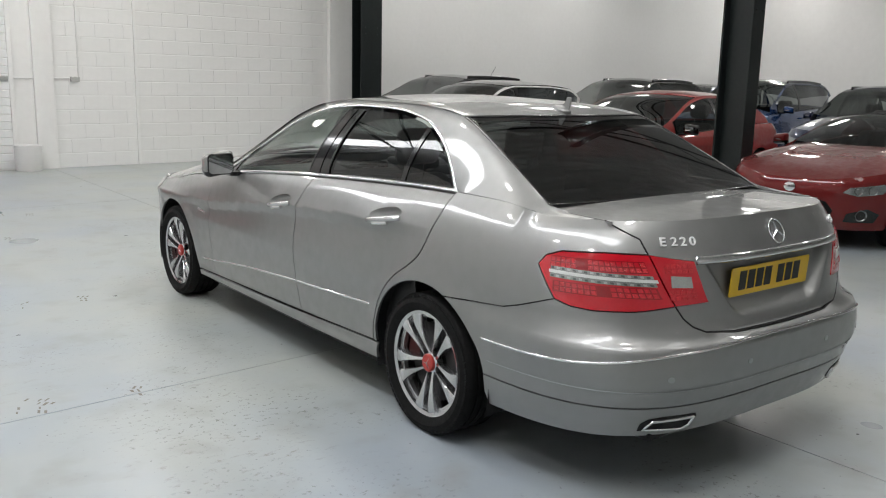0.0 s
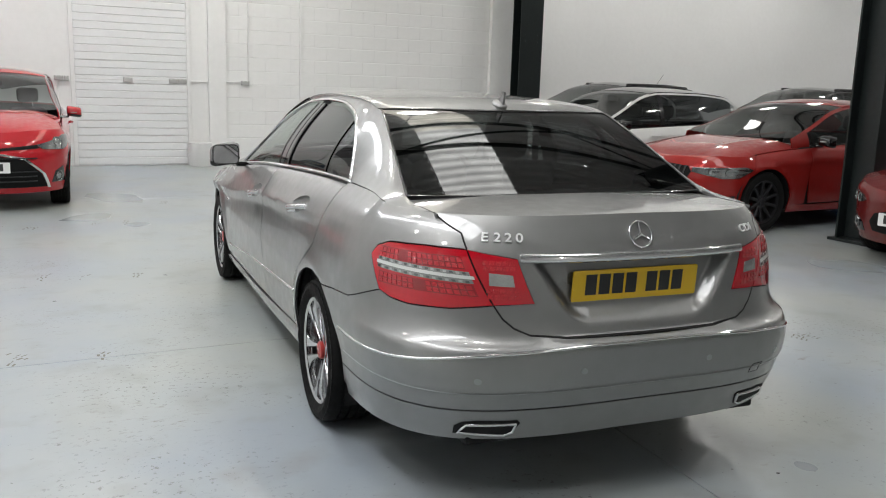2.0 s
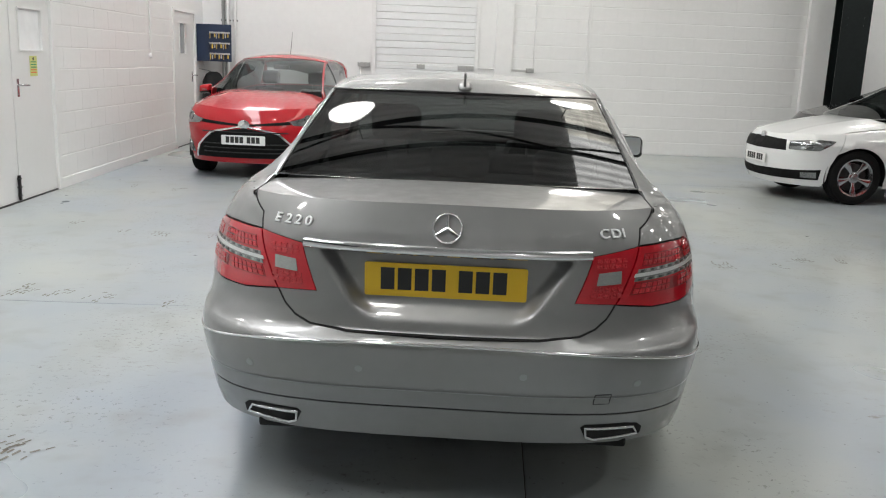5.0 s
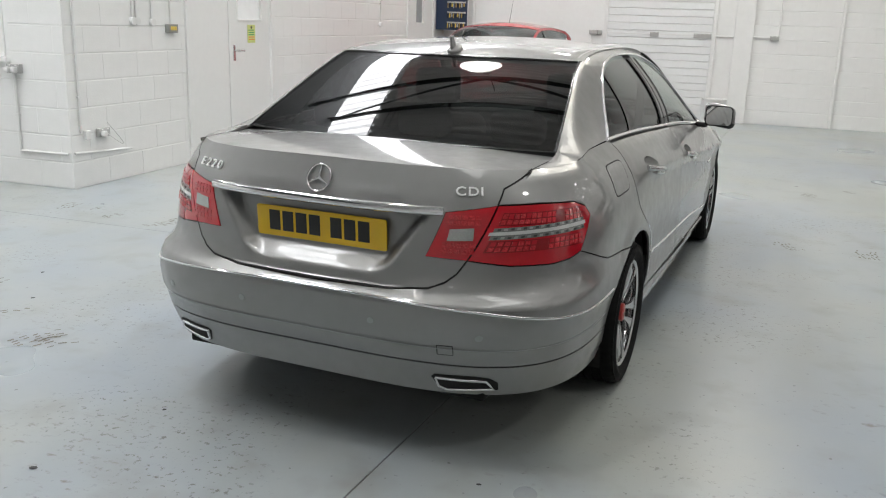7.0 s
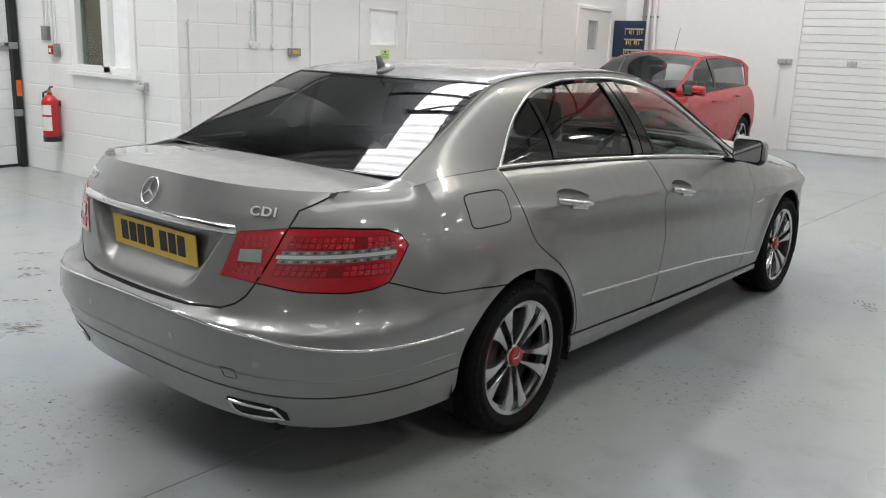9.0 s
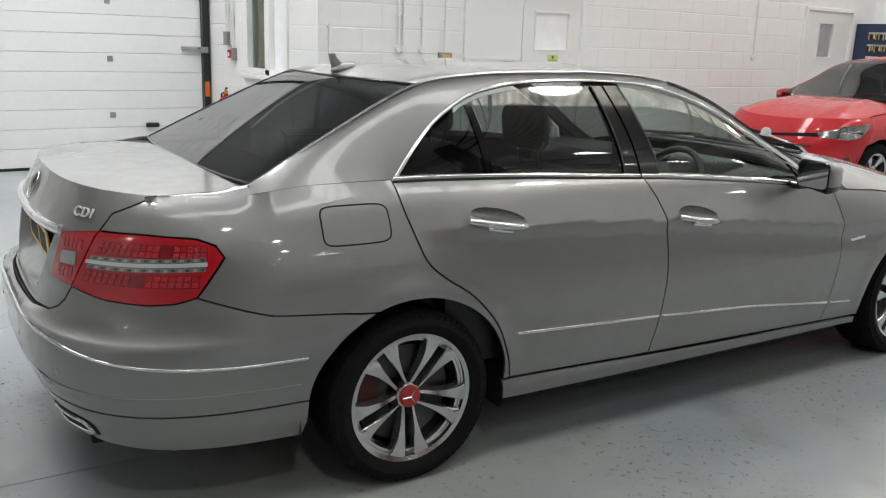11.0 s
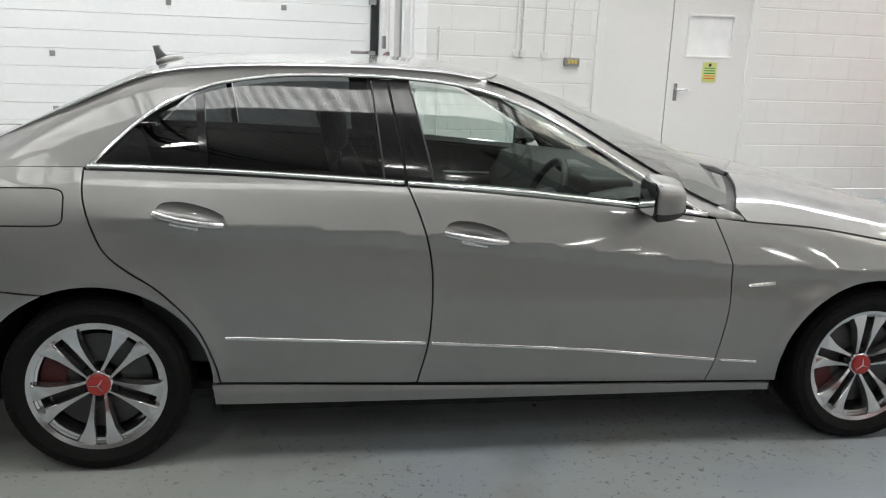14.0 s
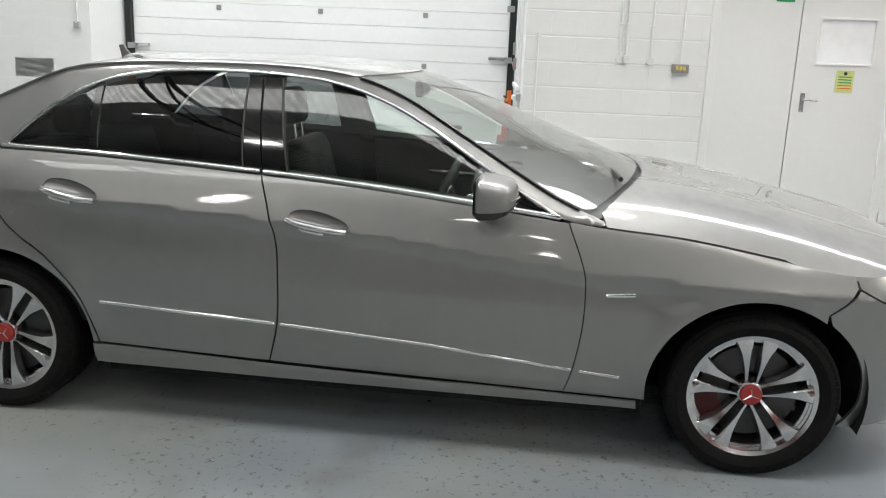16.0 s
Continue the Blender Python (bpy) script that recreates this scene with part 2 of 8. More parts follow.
def lathe(profile, bm=None, n=32, axis="z"):
    """A body turned from (radius, height) pairs about z, or laid along x."""
    own = bmesh.new()
    rows = []
    for rr, h in profile:
        rows.append([own.verts.new((rr * math.cos(k * math.tau / n), rr * math.sin(k * math.tau / n), h)) for k in range(n)])
    for a, c in zip(rows, rows[1:]):
        for k in range(n):
            own.faces.new((a[k], a[(k + 1) % n], c[(k + 1) % n], c[k]))
    bmesh.ops.remove_doubles(own, verts=own.verts, dist=1e-6)
    if axis == "x":
        bmesh.ops.transform(own, matrix=Matrix(((0, 0, 1, 0), (1, 0, 0, 0), (0, 1, 0, 0), (0, 0, 0, 1))), verts=own.verts)
    return join(bm, own) if bm else own


def plate(outline, depth, m, bevel=0.0):
    """A flat piece from an outline in its own x and y, depth thick along z, set at m."""
    own = bmesh.new()
    face = own.faces.new([own.verts.new((x, y, 0)) for x, y in outline])
    got = bmesh.ops.extrude_face_region(own, geom=[face])
    bmesh.ops.translate(own, vec=(0, 0, depth), verts=[v for v in got["geom"] if isinstance(v, bmesh.types.BMVert)])
    bmesh.ops.recalc_face_normals(own, faces=own.faces)
    if bevel:
        top = [e for e in own.edges if all(abs(v.co.z - depth) < 1e-6 for v in e.verts)]
        bmesh.ops.bevel(own, geom=top, offset=bevel, segments=2, affect="EDGES", profile=0.5)
    bmesh.ops.transform(own, matrix=m, verts=own.verts)
    return own


def rounded(w, h, r, n=5):
    """The outline of a rectangle with round corners, about its middle."""
    pts = []
    for cx, cy, a in ((w / 2 - r, h / 2 - r, 0), (-w / 2 + r, h / 2 - r, 90), (-w / 2 + r, -h / 2 + r, 180), (w / 2 - r, -h / 2 + r, 270)):
        pts += [(cx + r * math.cos(radians(a + 90 * k / n)), cy + r * math.sin(radians(a + 90 * k / n))) for k in range(n + 1)]
    return pts


# ---- the building ----
WX, NY, WY, SX = -0.775, 14.675, 5.31, -3.51        # west wall, north wall, window wall, shutter
EX, SY, TOP = 25.0, -9.0, 6.4                     # east wall, south wall, roof
LEAN_X = 0.075                                   # the long floor joint leans a little from the walls


def structure(name, bm, mat, label):
    return tagged(part(name, bm, mat), label, name.split("_")[0], kind="structure")


def joint_x(y):
    return 3.31 + LEAN_X * y


# floor: slabs between saw-cut joints
floor = thing("floor", Matrix(), "pale blue-grey painted concrete floor, scuffed and stained", "floor", kind="structure")
structure("ground", box(-6, SY - 1, -0.3, EX + 1, NY + 1, -0.005), JOINT_FILL, "dirty filler in the joints between the floor slabs")
JY = [SY - 0.4, -2.0, 4.43, 10.7, NY + 0.4]
JY2 = [SY - 0.4, -2.0, 10.7, NY + 0.4]             # beyond the long joint the cross joint is painted over
for k in range(4):
    for ya, yb in zip(*((JY, JY[1:]) if k == 0 else (JY2, JY2[1:]))):
        cols = [(-5.0, -5.0), (joint_x(ya), joint_x(yb)), (joint_x(ya) + 6.4, joint_x(yb) + 6.4), (joint_x(ya) + 12.8, joint_x(yb) + 12.8), (EX + 0.4, EX + 0.4)]
        (a0, a1), (b0, b1) = cols[k:k + 2]
        g = 0.0022
        part("floor_slab", plate([(a0 + g, ya + g), (b0 - g, ya + g), (b1 - g, yb - g), (a1 + g, yb - g)], 0.1, Matrix.Translation((0, 0, -0.1)), 0.003), FLOOR, floor)

# walls: structural skins, the blocks are laid on their faces below
wall_west = structure("wall_west", box(WX - 0.25, WY + 0.004, 0, WX - 0.004, 6.97, TOP), WALL, "white painted blockwork wall with conduits and two doors")
wall_north = structure("wall_north", box(WX - 0.3, NY + 0.004, 0, EX, NY + 0.3, TOP), WALL, "white painted blockwork rear wall with a boarded roller shutter")
wall_window = structure("wall_window", box(SX - 0.1, WY + 0.004, 0, -2.40, WY + 0.25, TOP), WALL, "white painted blockwork wall with a small office window")
wall_east = structure("wall_east", box(EX, SY, 0, EX + 0.3, NY + 0.3, TOP), PLASTER, "pale plain wall far behind the parked cars")
wall_south = structure("wall_south", box(-6, SY - 0.3, 0, EX + 0.3, SY, TOP), PLASTER, "pale plain wall closing the hall")
wall_bay = structure("wall_bay", box(SX - 0.3, SY, 0, -2.5, 0.5, TOP), WALL, "white blockwork return beside the large shutter")
wall_shutter = structure("wall_shutter", box(SX - 0.4, 0.5, 3.4, SX - 0.02, WY, TOP), WALL, "white wall above the large shutter")


def add_to(wall, bm):
    own = bmesh.new()
    own.from_mesh(wall.data)
    join(own, bm)
    own.to_mesh(wall.data)
    own.free()


# door openings in the west wall: leaves at 6.97..8.63 and 12.9..14.1
add_to(wall_west, box(WX - 0.25, 8.63, 0, WX - 0.004, 12.88, TOP))
add_to(wall_west, box(WX - 0.25, 14.12, 0, WX - 0.004, NY, TOP))
add_to(wall_west, box(WX - 0.25, 6.97, 2.12, WX - 0.004, 8.63, TOP))
add_to(wall_west, box(WX - 0.25, 12.88, 2.12, WX - 0.004, 14.12, TOP))
# window opening: x -2.40..-1.40, z 1.16..2.2
add_to(wall_window, box(-2.40, WY + 0.004, 0, -1.40, WY + 0.25, 1.08))
add_to(wall_window, box(-2.40, WY + 0.004, 2.2, -1.40, WY + 0.25, TOP))
add_to(wall_window, box(-1.40, WY + 0.004, 0, WX - 0.25, WY + 0.25, TOP))

# dark sheet cladding on the walls above the blockwork
for name, bm in (("wall_cladding_west", box(WX, WY, 3.6, WX + 0.03, NY, TOP - 0.01)), ("wall_cladding_window", box(SX, WY - 0.03, 3.6, WX + 0.03, WY - 0.002, TOP - 0.01)), ("wall_cladding_shutter", box(SX - 0.015, 0.5, 3.6, SX + 0.02, WY - 0.03, TOP - 0.01)), ("wall_cladding_bay", box(-2.5, SY, 3.6, -2.47, 0.5, TOP - 0.01))):
    structure(name, bm, CLADDING, "dark grey sheet cladding above the white blockwork")

# roof: ribbed sheet with rooflight strips left open, and the glowing sheets in them
STRIPS = [-0.55, 5.42]
SW = 0.57
S0 = -0.8                                         # the rooflights begin here


def ribbed(x0, x1, y0, y1, z, pitch=0.16, rise=0.035):
    bm = bmesh.new()
    n = int((y1 - y0) / pitch * 4)
    prev = None
    for i in range(n + 1):
        y = y0 + (y1 - y0) * i / n
        h = z + rise * (0, 1, 1, 0)[i % 4]
        row = (bm.verts.new((x0, y, h)), bm.verts.new((x1, y, h)))
        if prev:
            bm.faces.new((prev[0], prev[1], row[1], row[0]))
        prev = row
    return bm


roof = bmesh.new()
edges = [-6.0] + [e for s in STRIPS for e in (s - SW, s + SW)] + [EX + 0.3]
for a, c in zip(edges[::2], edges[1::2]):
    join(roof, ribbed(a, c, SY - 0.3, NY + 0.3, TOP))
for s in STRIPS:
    join(roof, ribbed(s - SW, s + SW, SY - 0.3, S0, TOP))
tagged(part("ceiling", roof, ROOF), "grey profiled steel roof sheeting", "ceiling", kind="structure")
def sheet(x0, x1, y0, y1, z):
    bm = bmesh.new()
    bm.faces.new([bm.verts.new(p) for p in ((x0, y0, z), (x0, y1, z), (x1, y1, z), (x1, y0, z))])
    return bm


for s in STRIPS:
    split = 6.5 if s > 0 else NY + 0.3
    tagged(part("rooflight", sheet(s - SW, s + SW, S0, split, TOP), GLOW if s < 0 else GLOW_MID), "translucent ribbed rooflight strip letting in daylight", "rooflight", group="rooflights", kind="structure")
    if s > 0:
        tagged(part("rooflight", sheet(s - SW, s + SW, split, NY + 0.3, TOP), GLOW_OLD), "yellowed grimy ribbed rooflight strip", "rooflight", group="rooflights", kind="structure")


def roof_truss():
    t = thing("roof_truss", Matrix(), "black steel lattice roof truss", "truss", group="roof trusses")
    x0, x1, n = -5.6, EX - 0.3, 12
    part("top_chord", box(x0, -0.03, 0.84, x1, 0.03, 0.9), STEEL_BLACK, t)
    part("bottom_chord", box(x0, -0.03, 0, x1, 0.03, 0.06), STEEL_BLACK, t)
    for i in range(n):
        a, c = x0 + (x1 - x0) * i / n, x0 + (x1 - x0) * (i + 1) / n
        za, zc = (0.06, 0.82) if i % 2 else (0.82, 0.06)
        part("web_bar", rod((a, 0, za), (c, 0, zc), 0.022, n=6), STEEL_BLACK, t)
    return t


truss = roof_truss()
truss.matrix_world = pose(0, -3.9, TOP - 0.95)
for y in (1.2, 6.05, 10.9):
    copy_thing(truss, pose(0, y, TOP - 0.95))


def bay_lamp():
    t = thing("bay_lamp", Matrix(), "white bell-shaped high-bay lamp hanging from the roof, lit", "lamp", group="bay lamps")
    part("reflector", lathe([(0.30, -0.10), (0.28, -0.04), (0.20, 0.08), (0.12, 0.16), (0.05, 0.18)], n=32), BELL, t, "glowing translucent white bell reflector", smooth=60)
    part("diffuser", lathe([(0.0, -0.02), (0.13, -0.02), (0.18, 0.0), (0.19, 0.03)], n=28), LED, t, "glowing lamp face")
    part("gear_box", lathe([(0.0, 0.34), (0.07, 0.33), (0.08, 0.18), (0.0, 0.17)], n=20), GREY_STEEL, t)
    part("hanger", rod((0, 0, 0.33), (0, 0, 1.0), 0.008, n=6), STEEL_BLACK, t)
    return t


lamp = bay_lamp()
lamp.matrix_world = pose(4.8, 6.9, TOP - 1.0)
# includes the unseen lamps added to brighten the east, right and south
for x, y in LAMPS:
    copy_thing(lamp, pose(x, y, TOP - 1.0))
bulb = bpy.data.lights.new("bay_light", "AREA")
bulb.shape, bulb.size, bulb.energy, bulb.color = "DISK", 0.36, BAYLIGHT, (1.0, 0.985, 0.96)
for x, y in [(4.8, 6.9)] + LAMPS:
    new("bay_light", bulb).matrix_world = pose(x, y, TOP - 1.03)


# steel columns
def steel_column(x, y, w, d, label):
    t = thing("steel_column", pose(x, y, 0), label, "column", group="steel columns")
    part("flange", box(-w / 2, -d / 2, 0, w / 2, -d / 2 + 0.022, TOP, 0.003), STEEL_BLACK, t)
    part("flange", box(-w / 2, d / 2 - 0.022, 0, w / 2, d / 2, TOP, 0.003), STEEL_BLACK, t)
    part("web", box(-0.008, -d / 2 + 0.022, 0, 0.008, d / 2 - 0.022, TOP), STEEL_BLACK, t)
    part("base_plate", box(-w / 2 - 0.05, -d / 2 - 0.05, 0, w / 2 + 0.05, d / 2 + 0.05, 0.03, 0.004), STEEL_BLACK, t)
    for z in (2.3, 2.42):
        for sx in (-1, 1):
            part("bolt", rod((sx * w * 0.28, -d / 2 - 0.012, z), (sx * w * 0.28, -d / 2, z), 0.013, n=6), STEEL_BLACK, t)
    return t


steel_column(10.03, 14.05, 0.48, 0.30, "black steel column against the rear wall")
steel_column(8.92, 5.68, 0.24, 0.36, "black steel column standing between parked cars")
tagged(part("pilaster", box(9.55, NY - 0.1, 0, 10.14, NY - 0.003, TOP, 0.004), WALL), "white pilaster on the rear wall beside a black column", "pilaster", kind="structure")


# ---- car surfaces ----


def glass_material(name, tint, see, dust_veil=0.0):
    """A pane: part mirror by Fresnel, part see-through with a tint."""
    m = bpy.data.materials.new(name)
    m.use_nodes = True
    n, l = m.node_tree.nodes, m.node_tree.links
    n.remove(n["Principled BSDF"])
    lw = n.new("ShaderNodeLayerWeight")
    lw.inputs["Blend"].default_value = 0.5
    fr = n.new("ShaderNodeMath")
    fr.operation = "POWER"
    fr.inputs[1].default_value = 5.0
    l.new(lw.outputs["Facing"], fr.inputs[0])
    gl = n.new("ShaderNodeBsdfGlossy")
    gl.inputs["Roughness"].default_value = 0.012
    tr = n.new("ShaderNodeBsdfTransparent")
    tr.inputs["Color"].default_value = (*[c * see for c in tint], 1)
    mx = n.new("ShaderNodeMixShader")
    boost = n.new("ShaderNodeMath")
    boost.operation = "MULTIPLY_ADD"
    boost.inputs[1].default_value, boost.inputs[2].default_value = 0.92, 0.08
    l.new(fr.outputs[0], boost.inputs[0])
    l.new(boost.outputs[0], mx.inputs[0])
    l.new(tr.outputs[0], mx.inputs[1])
    l.new(gl.outputs[0], mx.inputs[2])
    last = mx.outputs[0]
    # pale diffuse film: some grime, the rest imitates bright roof and wall reflections
    if dust_veil:
        veil = n.new("ShaderNodeBsdfDiffuse")
        veil.inputs["Color"].default_value = (0.72, 0.72, 0.70, 1)
        top = n.new("ShaderNodeMixShader")
        top.inputs[0].default_value = dust_veil
        l.new(last, top.inputs[1])
        l.new(veil.outputs[0], top.inputs[2])
        last = top.outputs[0]
    l.new(last, n["Material Output"].inputs[0])
    return m


CLEAR = glass_material("clear_window", (0.84, 0.92, 0.88), 0.88)
# the film also paints in the pale reflection on the windscreen
SCREEN = glass_material("dusty_hazed_windscreen", (0.84, 0.92, 0.88), 0.88, 0.18)
PRIVACY = glass_material("privacy_window", (0.85, 0.9, 0.92), 0.29)
REAR_TINT = glass_material("dark_rear_window", (0.85, 0.9, 0.92), 0.15)
SILVER = material("silver_metallic_paint", (0.275, 0.274, 0.272), 0.47, metal=0.82, coat=1.0, var=0.02)
SILVER.node_tree.nodes["Principled BSDF"].inputs["Coat IOR"].default_value = 1.5
RUBBER = material("tyre_rubber", (0.007, 0.007, 0.007), 0.8, var=0.3, scale=14, bump=0.1, bump_scale=90, spec=0.2)
RIM = material("machined_alloy", (0.60, 0.60, 0.61), 0.17, metal=0.95, coat=0.3, var=0.04)
RIM_DARK = material("dark_alloy", (0.05, 0.05, 0.055), 0.35, metal=0.7, var=0.1)
DISC = material("brake_disc_steel", (0.07, 0.07, 0.07), 0.4, metal=0.9, var=0.2, scale=30)
GLOSS_BLACK = material("gloss_black_trim", (0.006, 0.006, 0.007), 0.12, coat=0.4, var=0.1)
LAMP_RED = material("red_lamp_lens", (0.46, 0.006, 0.016), 0.12, coat=1.0, var=0.1, scale=30)
LAMP_BAR = material("pale_light_bar", (0.55, 0.55, 0.54), 0.3, coat=0.5, var=0.05)
LAMP_DEEP = material("deep_red_reflector", (0.24, 0.003, 0.008), 0.2, coat=1.0, var=0.2, scale=60)
LAMP_CLEAR = material("clear_lamp_lens", (0.44, 0.44, 0.43), 0.15, metal=0.6, coat=1.0, var=0.2, scale=60)
SEAL = material("dark_window_seal", (0.06, 0.06, 0.06), 0.4, var=0.1)
DASH = material("dark_grey_soft_plastic", (0.055, 0.055, 0.055), 0.55, var=0.1, bump=0.1, bump_scale=150)
LEATHER = material("black_leather", (0.018, 0.018, 0.019), 0.45, var=0.2, bump=0.1)
LINER = material("grey_headliner", (0.45, 0.45, 0.43), 0.9, var=0.06)
PLATE_YELLOW = material("yellow_plate", (0.80, 0.50, 0.015), 0.36, coat=0.3, var=0.02)
PLATE_WHITE = material("white_plate", (0.78, 0.78, 0.76), 0.36, coat=0.3, var=0.02)
RED_CAP = material("red_hub_cap", (0.38, 0.035, 0.03), 0.35, var=0.08)


def pch(*keys):
    """A smooth curve through (place, value) keys that does not overshoot."""
    x, v = np.array(keys, float).T
    h, d = np.diff(x), np.diff(v) / np.diff(x)
    m = np.zeros(len(x))
    for i in range(1, len(x) - 1):
        if d[i - 1] * d[i] > 0:
            a, c = 2 * h[i] + h[i - 1], h[i] + 2 * h[i - 1]
            m[i] = (a + c) / (a / d[i - 1] + c / d[i])
    m[0], m[-1] = d[0], d[-1]

    def f(t):
        t = np.clip(np.asarray(t, float), x[0], x[-1])
        i = np.clip(np.searchsorted(x, t) - 1, 0, len(x) - 2)
        s = (t - x[i]) / h[i]
        return (v[i] * (1 + 2 * s) * (1 - s) ** 2 + m[i] * h[i] * s * (1 - s) ** 2 + v[i + 1] * s * s * (3 - 2 * s) + m[i + 1] * h[i] * s * s * (s - 1))
    return f


def soft(*keys, sigma=0.05):
    """The same curve with its bends smoothed."""
    f = pch(*keys)
    a, c = keys[0][0], keys[-1][0]
    t = np.linspace(a - 4 * sigma, c + 4 * sigma, 1600)
    v = f(t)
    v = np.where(t < a, v[0] + (t - a) * (f(a + 1e-3) - f(a)) / 1e-3, np.where(t > c, v[-1] + (t - c) * (f(c) - f(c - 1e-3)) / 1e-3, v))
    k = max(1, int(3 * sigma / (t[1] - t[0])))
    w = np.exp(-0.5 * (np.arange(-k, k + 1) * (t[1] - t[0]) / sigma) ** 2)
    v = np.convolve(np.pad(v, k, mode="edge"), w / w.sum(), mode="valid")
    return lambda q: np.interp(np.asarray(q, float), t, v)


def sstep(x, a, c):
    t = np.clip((np.asarray(x, float) - a) / (c - a), 0, 1)
    return t * t * (3 - 2 * t)


def through_points(pts, n=8):
    """A smooth open line through points of the plane."""
    p = np.array(pts, float)
    p = np.vstack([2 * p[0] - p[1], p, 2 * p[-1] - p[-2]])
    out = []
    for i in range(1, len(p) - 2):
        for t in np.arange(n) / n:
            out.append(0.5 * (2 * p[i] + (p[i + 1] - p[i - 1]) * t + (2 * p[i - 1] - 5 * p[i] + 4 * p[i + 1] - p[i + 2]) * t * t + (3 * p[i] - p[i - 1] - 3 * p[i + 1] + p[i + 2]) * t ** 3))
    return [tuple(q) for q in out] + [tuple(p[-2])]


class Shape:
    """The skin of a car: x to its right, y ahead, z up, the rear axle over the origin."""

    def __init__(self, W, zb, zc, inset, cut, fade, base, hub, arch, y0r, y0f, Lr, Lf, nr, nf, yr, yf, zdeck, crown_r, zhood, rib, xr, zrail, zroof, tumble):
        self.W = W
        self.zb = zb
        self.zc = zc
        self.inset = inset
        self.cut = cut
        self.fade = fade
        self.base = base
        self.hub = hub
        self.arch = arch
        self.y0r = y0r
        self.y0f = y0f
        self.Lr = Lr
        self.Lf = Lf
        self.nr = nr
        self.nf = nf
        self.yr = yr
        self.yf = yf
        self.zdeck = zdeck
        self.crown_r = crown_r
        self.zhood = zhood
        self.rib = rib
        self.xr = xr
        self.zrail = zrail
        self.zroof = zroof
        self.tumble = tumble

    def width(self, y, z):
        y, z = np.broadcast_arrays(np.asarray(y, float), np.asarray(z, float))
        W, zb, zc, inset = self.W(y), self.zb(y), self.zc(y), self.inset(y)
        low = np.interp(z, [0.15, 0.2, 0.3, 0.46, 0.6], [-0.075, -0.05, -0.026, -0.012, 0.0])
        under = -self.cut * np.exp(-(np.minimum(z - zc + 0.05, 0.0) / 0.10) ** 2) * np.clip((zc - z) / 0.05, 0, 1)
        b = sstep(y, *self.fade)
        sa = np.clip((z - zc) / np.maximum(zb - zc, 0.05), 0, 1.1)
        zk = zc - 0.2
        sb = np.clip((z - zk) / np.maximum(zb - zk, 0.05), 0, 1.1)
        high = inset * (b * (0.8 * sa ** 1.06 + 0.2 * sa ** 6) + (1 - b) * (0.7 * sb ** 1.9 + 0.3 * sb ** 7))
        r = 0
        for hy in (0.0, self.base):
            q = np.hypot((y - hy) / self.arch[0], (z - self.hub) / self.arch[1])
            r = r + 0.012 * np.exp(-((q - 1.04) / 0.13) ** 2) * sstep(z, 0.25, 0.4)
        return W + low + under * b - high + r

    def side(self, u, z):
        u, z = np.broadcast_arrays(np.asarray(u, float), np.asarray(z, float))
        y = np.clip(u, self.y0r, self.y0f)
        w = self.width(y, z)
        th = np.where(u < self.y0r, (self.y0r - u) / self.Lr, np.where(u > self.y0f, (u - self.y0f) / self.Lf, 0)) * math.pi / 2
        n = np.where(u < self.y0r, self.nr(z), self.nf(z))
        D = np.where(u < self.y0r, self.y0r - self.yr(z), self.yf(z) - self.y0f)
        c, s = np.cos(th), np.sin(th)
        k = (np.abs(c) ** n + np.abs(s) ** n) ** (-1 / n)
        yy = np.where(u < self.y0r, self.y0r - D * s * k, np.where(u > self.y0f, self.y0f + D * s * k, y))
        return np.stack([w * c * k, yy, z], -1)

    def u_of(self, x, y, z):
        """The place along the skin of a point of the rear or front end."""
        if y < self.y0r:
            return self.y0r - self.Lr * math.atan2((self.y0r - y) / float(self.y0r - self.yr(z)), abs(x) / float(self.width(self.y0r, z))) / (math.pi / 2)
        if y > self.y0f:
            return self.y0f + self.Lf * math.atan2((y - self.y0f) / float(self.yf(z) - self.y0f), abs(x) / float(self.width(self.y0f, z))) / (math.pi / 2)
        return y

    def uz(self, *pts):
        return [(self.u_of(*p), p[2]) for p in pts]

    def edge_x(self, y):
        """Half the width at the belt or deck edge."""
        y = np.asarray(y, float)
        z = self.zb(np.clip(y, self.y0r, self.y0f))
        w = self.width(np.clip(y, self.y0r, self.y0f), z)
        dr = np.clip((self.y0r - y) / (self.y0r - self.yr(z)), 0, 0.9999)
        df = np.clip((y - self.y0f) / (self.yf(z) - self.y0f), 0, 0.9999)
        n = np.where(y < self.y0r, self.nr(z), self.nf(z))
        return w * (1 - np.maximum(dr, df) ** n) ** (1 / n)

    def deck(self, x, y):
        x, y = np.broadcast_arrays(np.asarray(x, float), np.asarray(y, float))
        return np.stack([x, y, self.zdeck(y) - self.crown_r * (x / 0.65) ** 2], -1)

    def hood(self, x, y):
        x, y = np.broadcast_arrays(np.asarray(x, float), np.asarray(y, float))
        zt = self.zhood(y)
        e = np.maximum(self.edge_x(np.minimum(y, self.y0f)), 0.3)
        zb = self.zb(y)
        return np.stack([x, y, zt - (zt - zb) * np.minimum(np.abs(x / e), 1.05) ** 4.5 + self.rib * np.exp(-((np.abs(x) - 0.42) / 0.05) ** 2)], -1)

    def top_u(self, u):
        """The height of the skin's upper edge."""
        u = np.asarray(u, float)
        y = np.clip(u, self.y0r, self.y0f)
        z = self.zb(y)
        p = self.side(u, z)
        zd = self.zdeck(p[..., 1]) - self.crown_r * (p[..., 0] / 0.65) ** 2
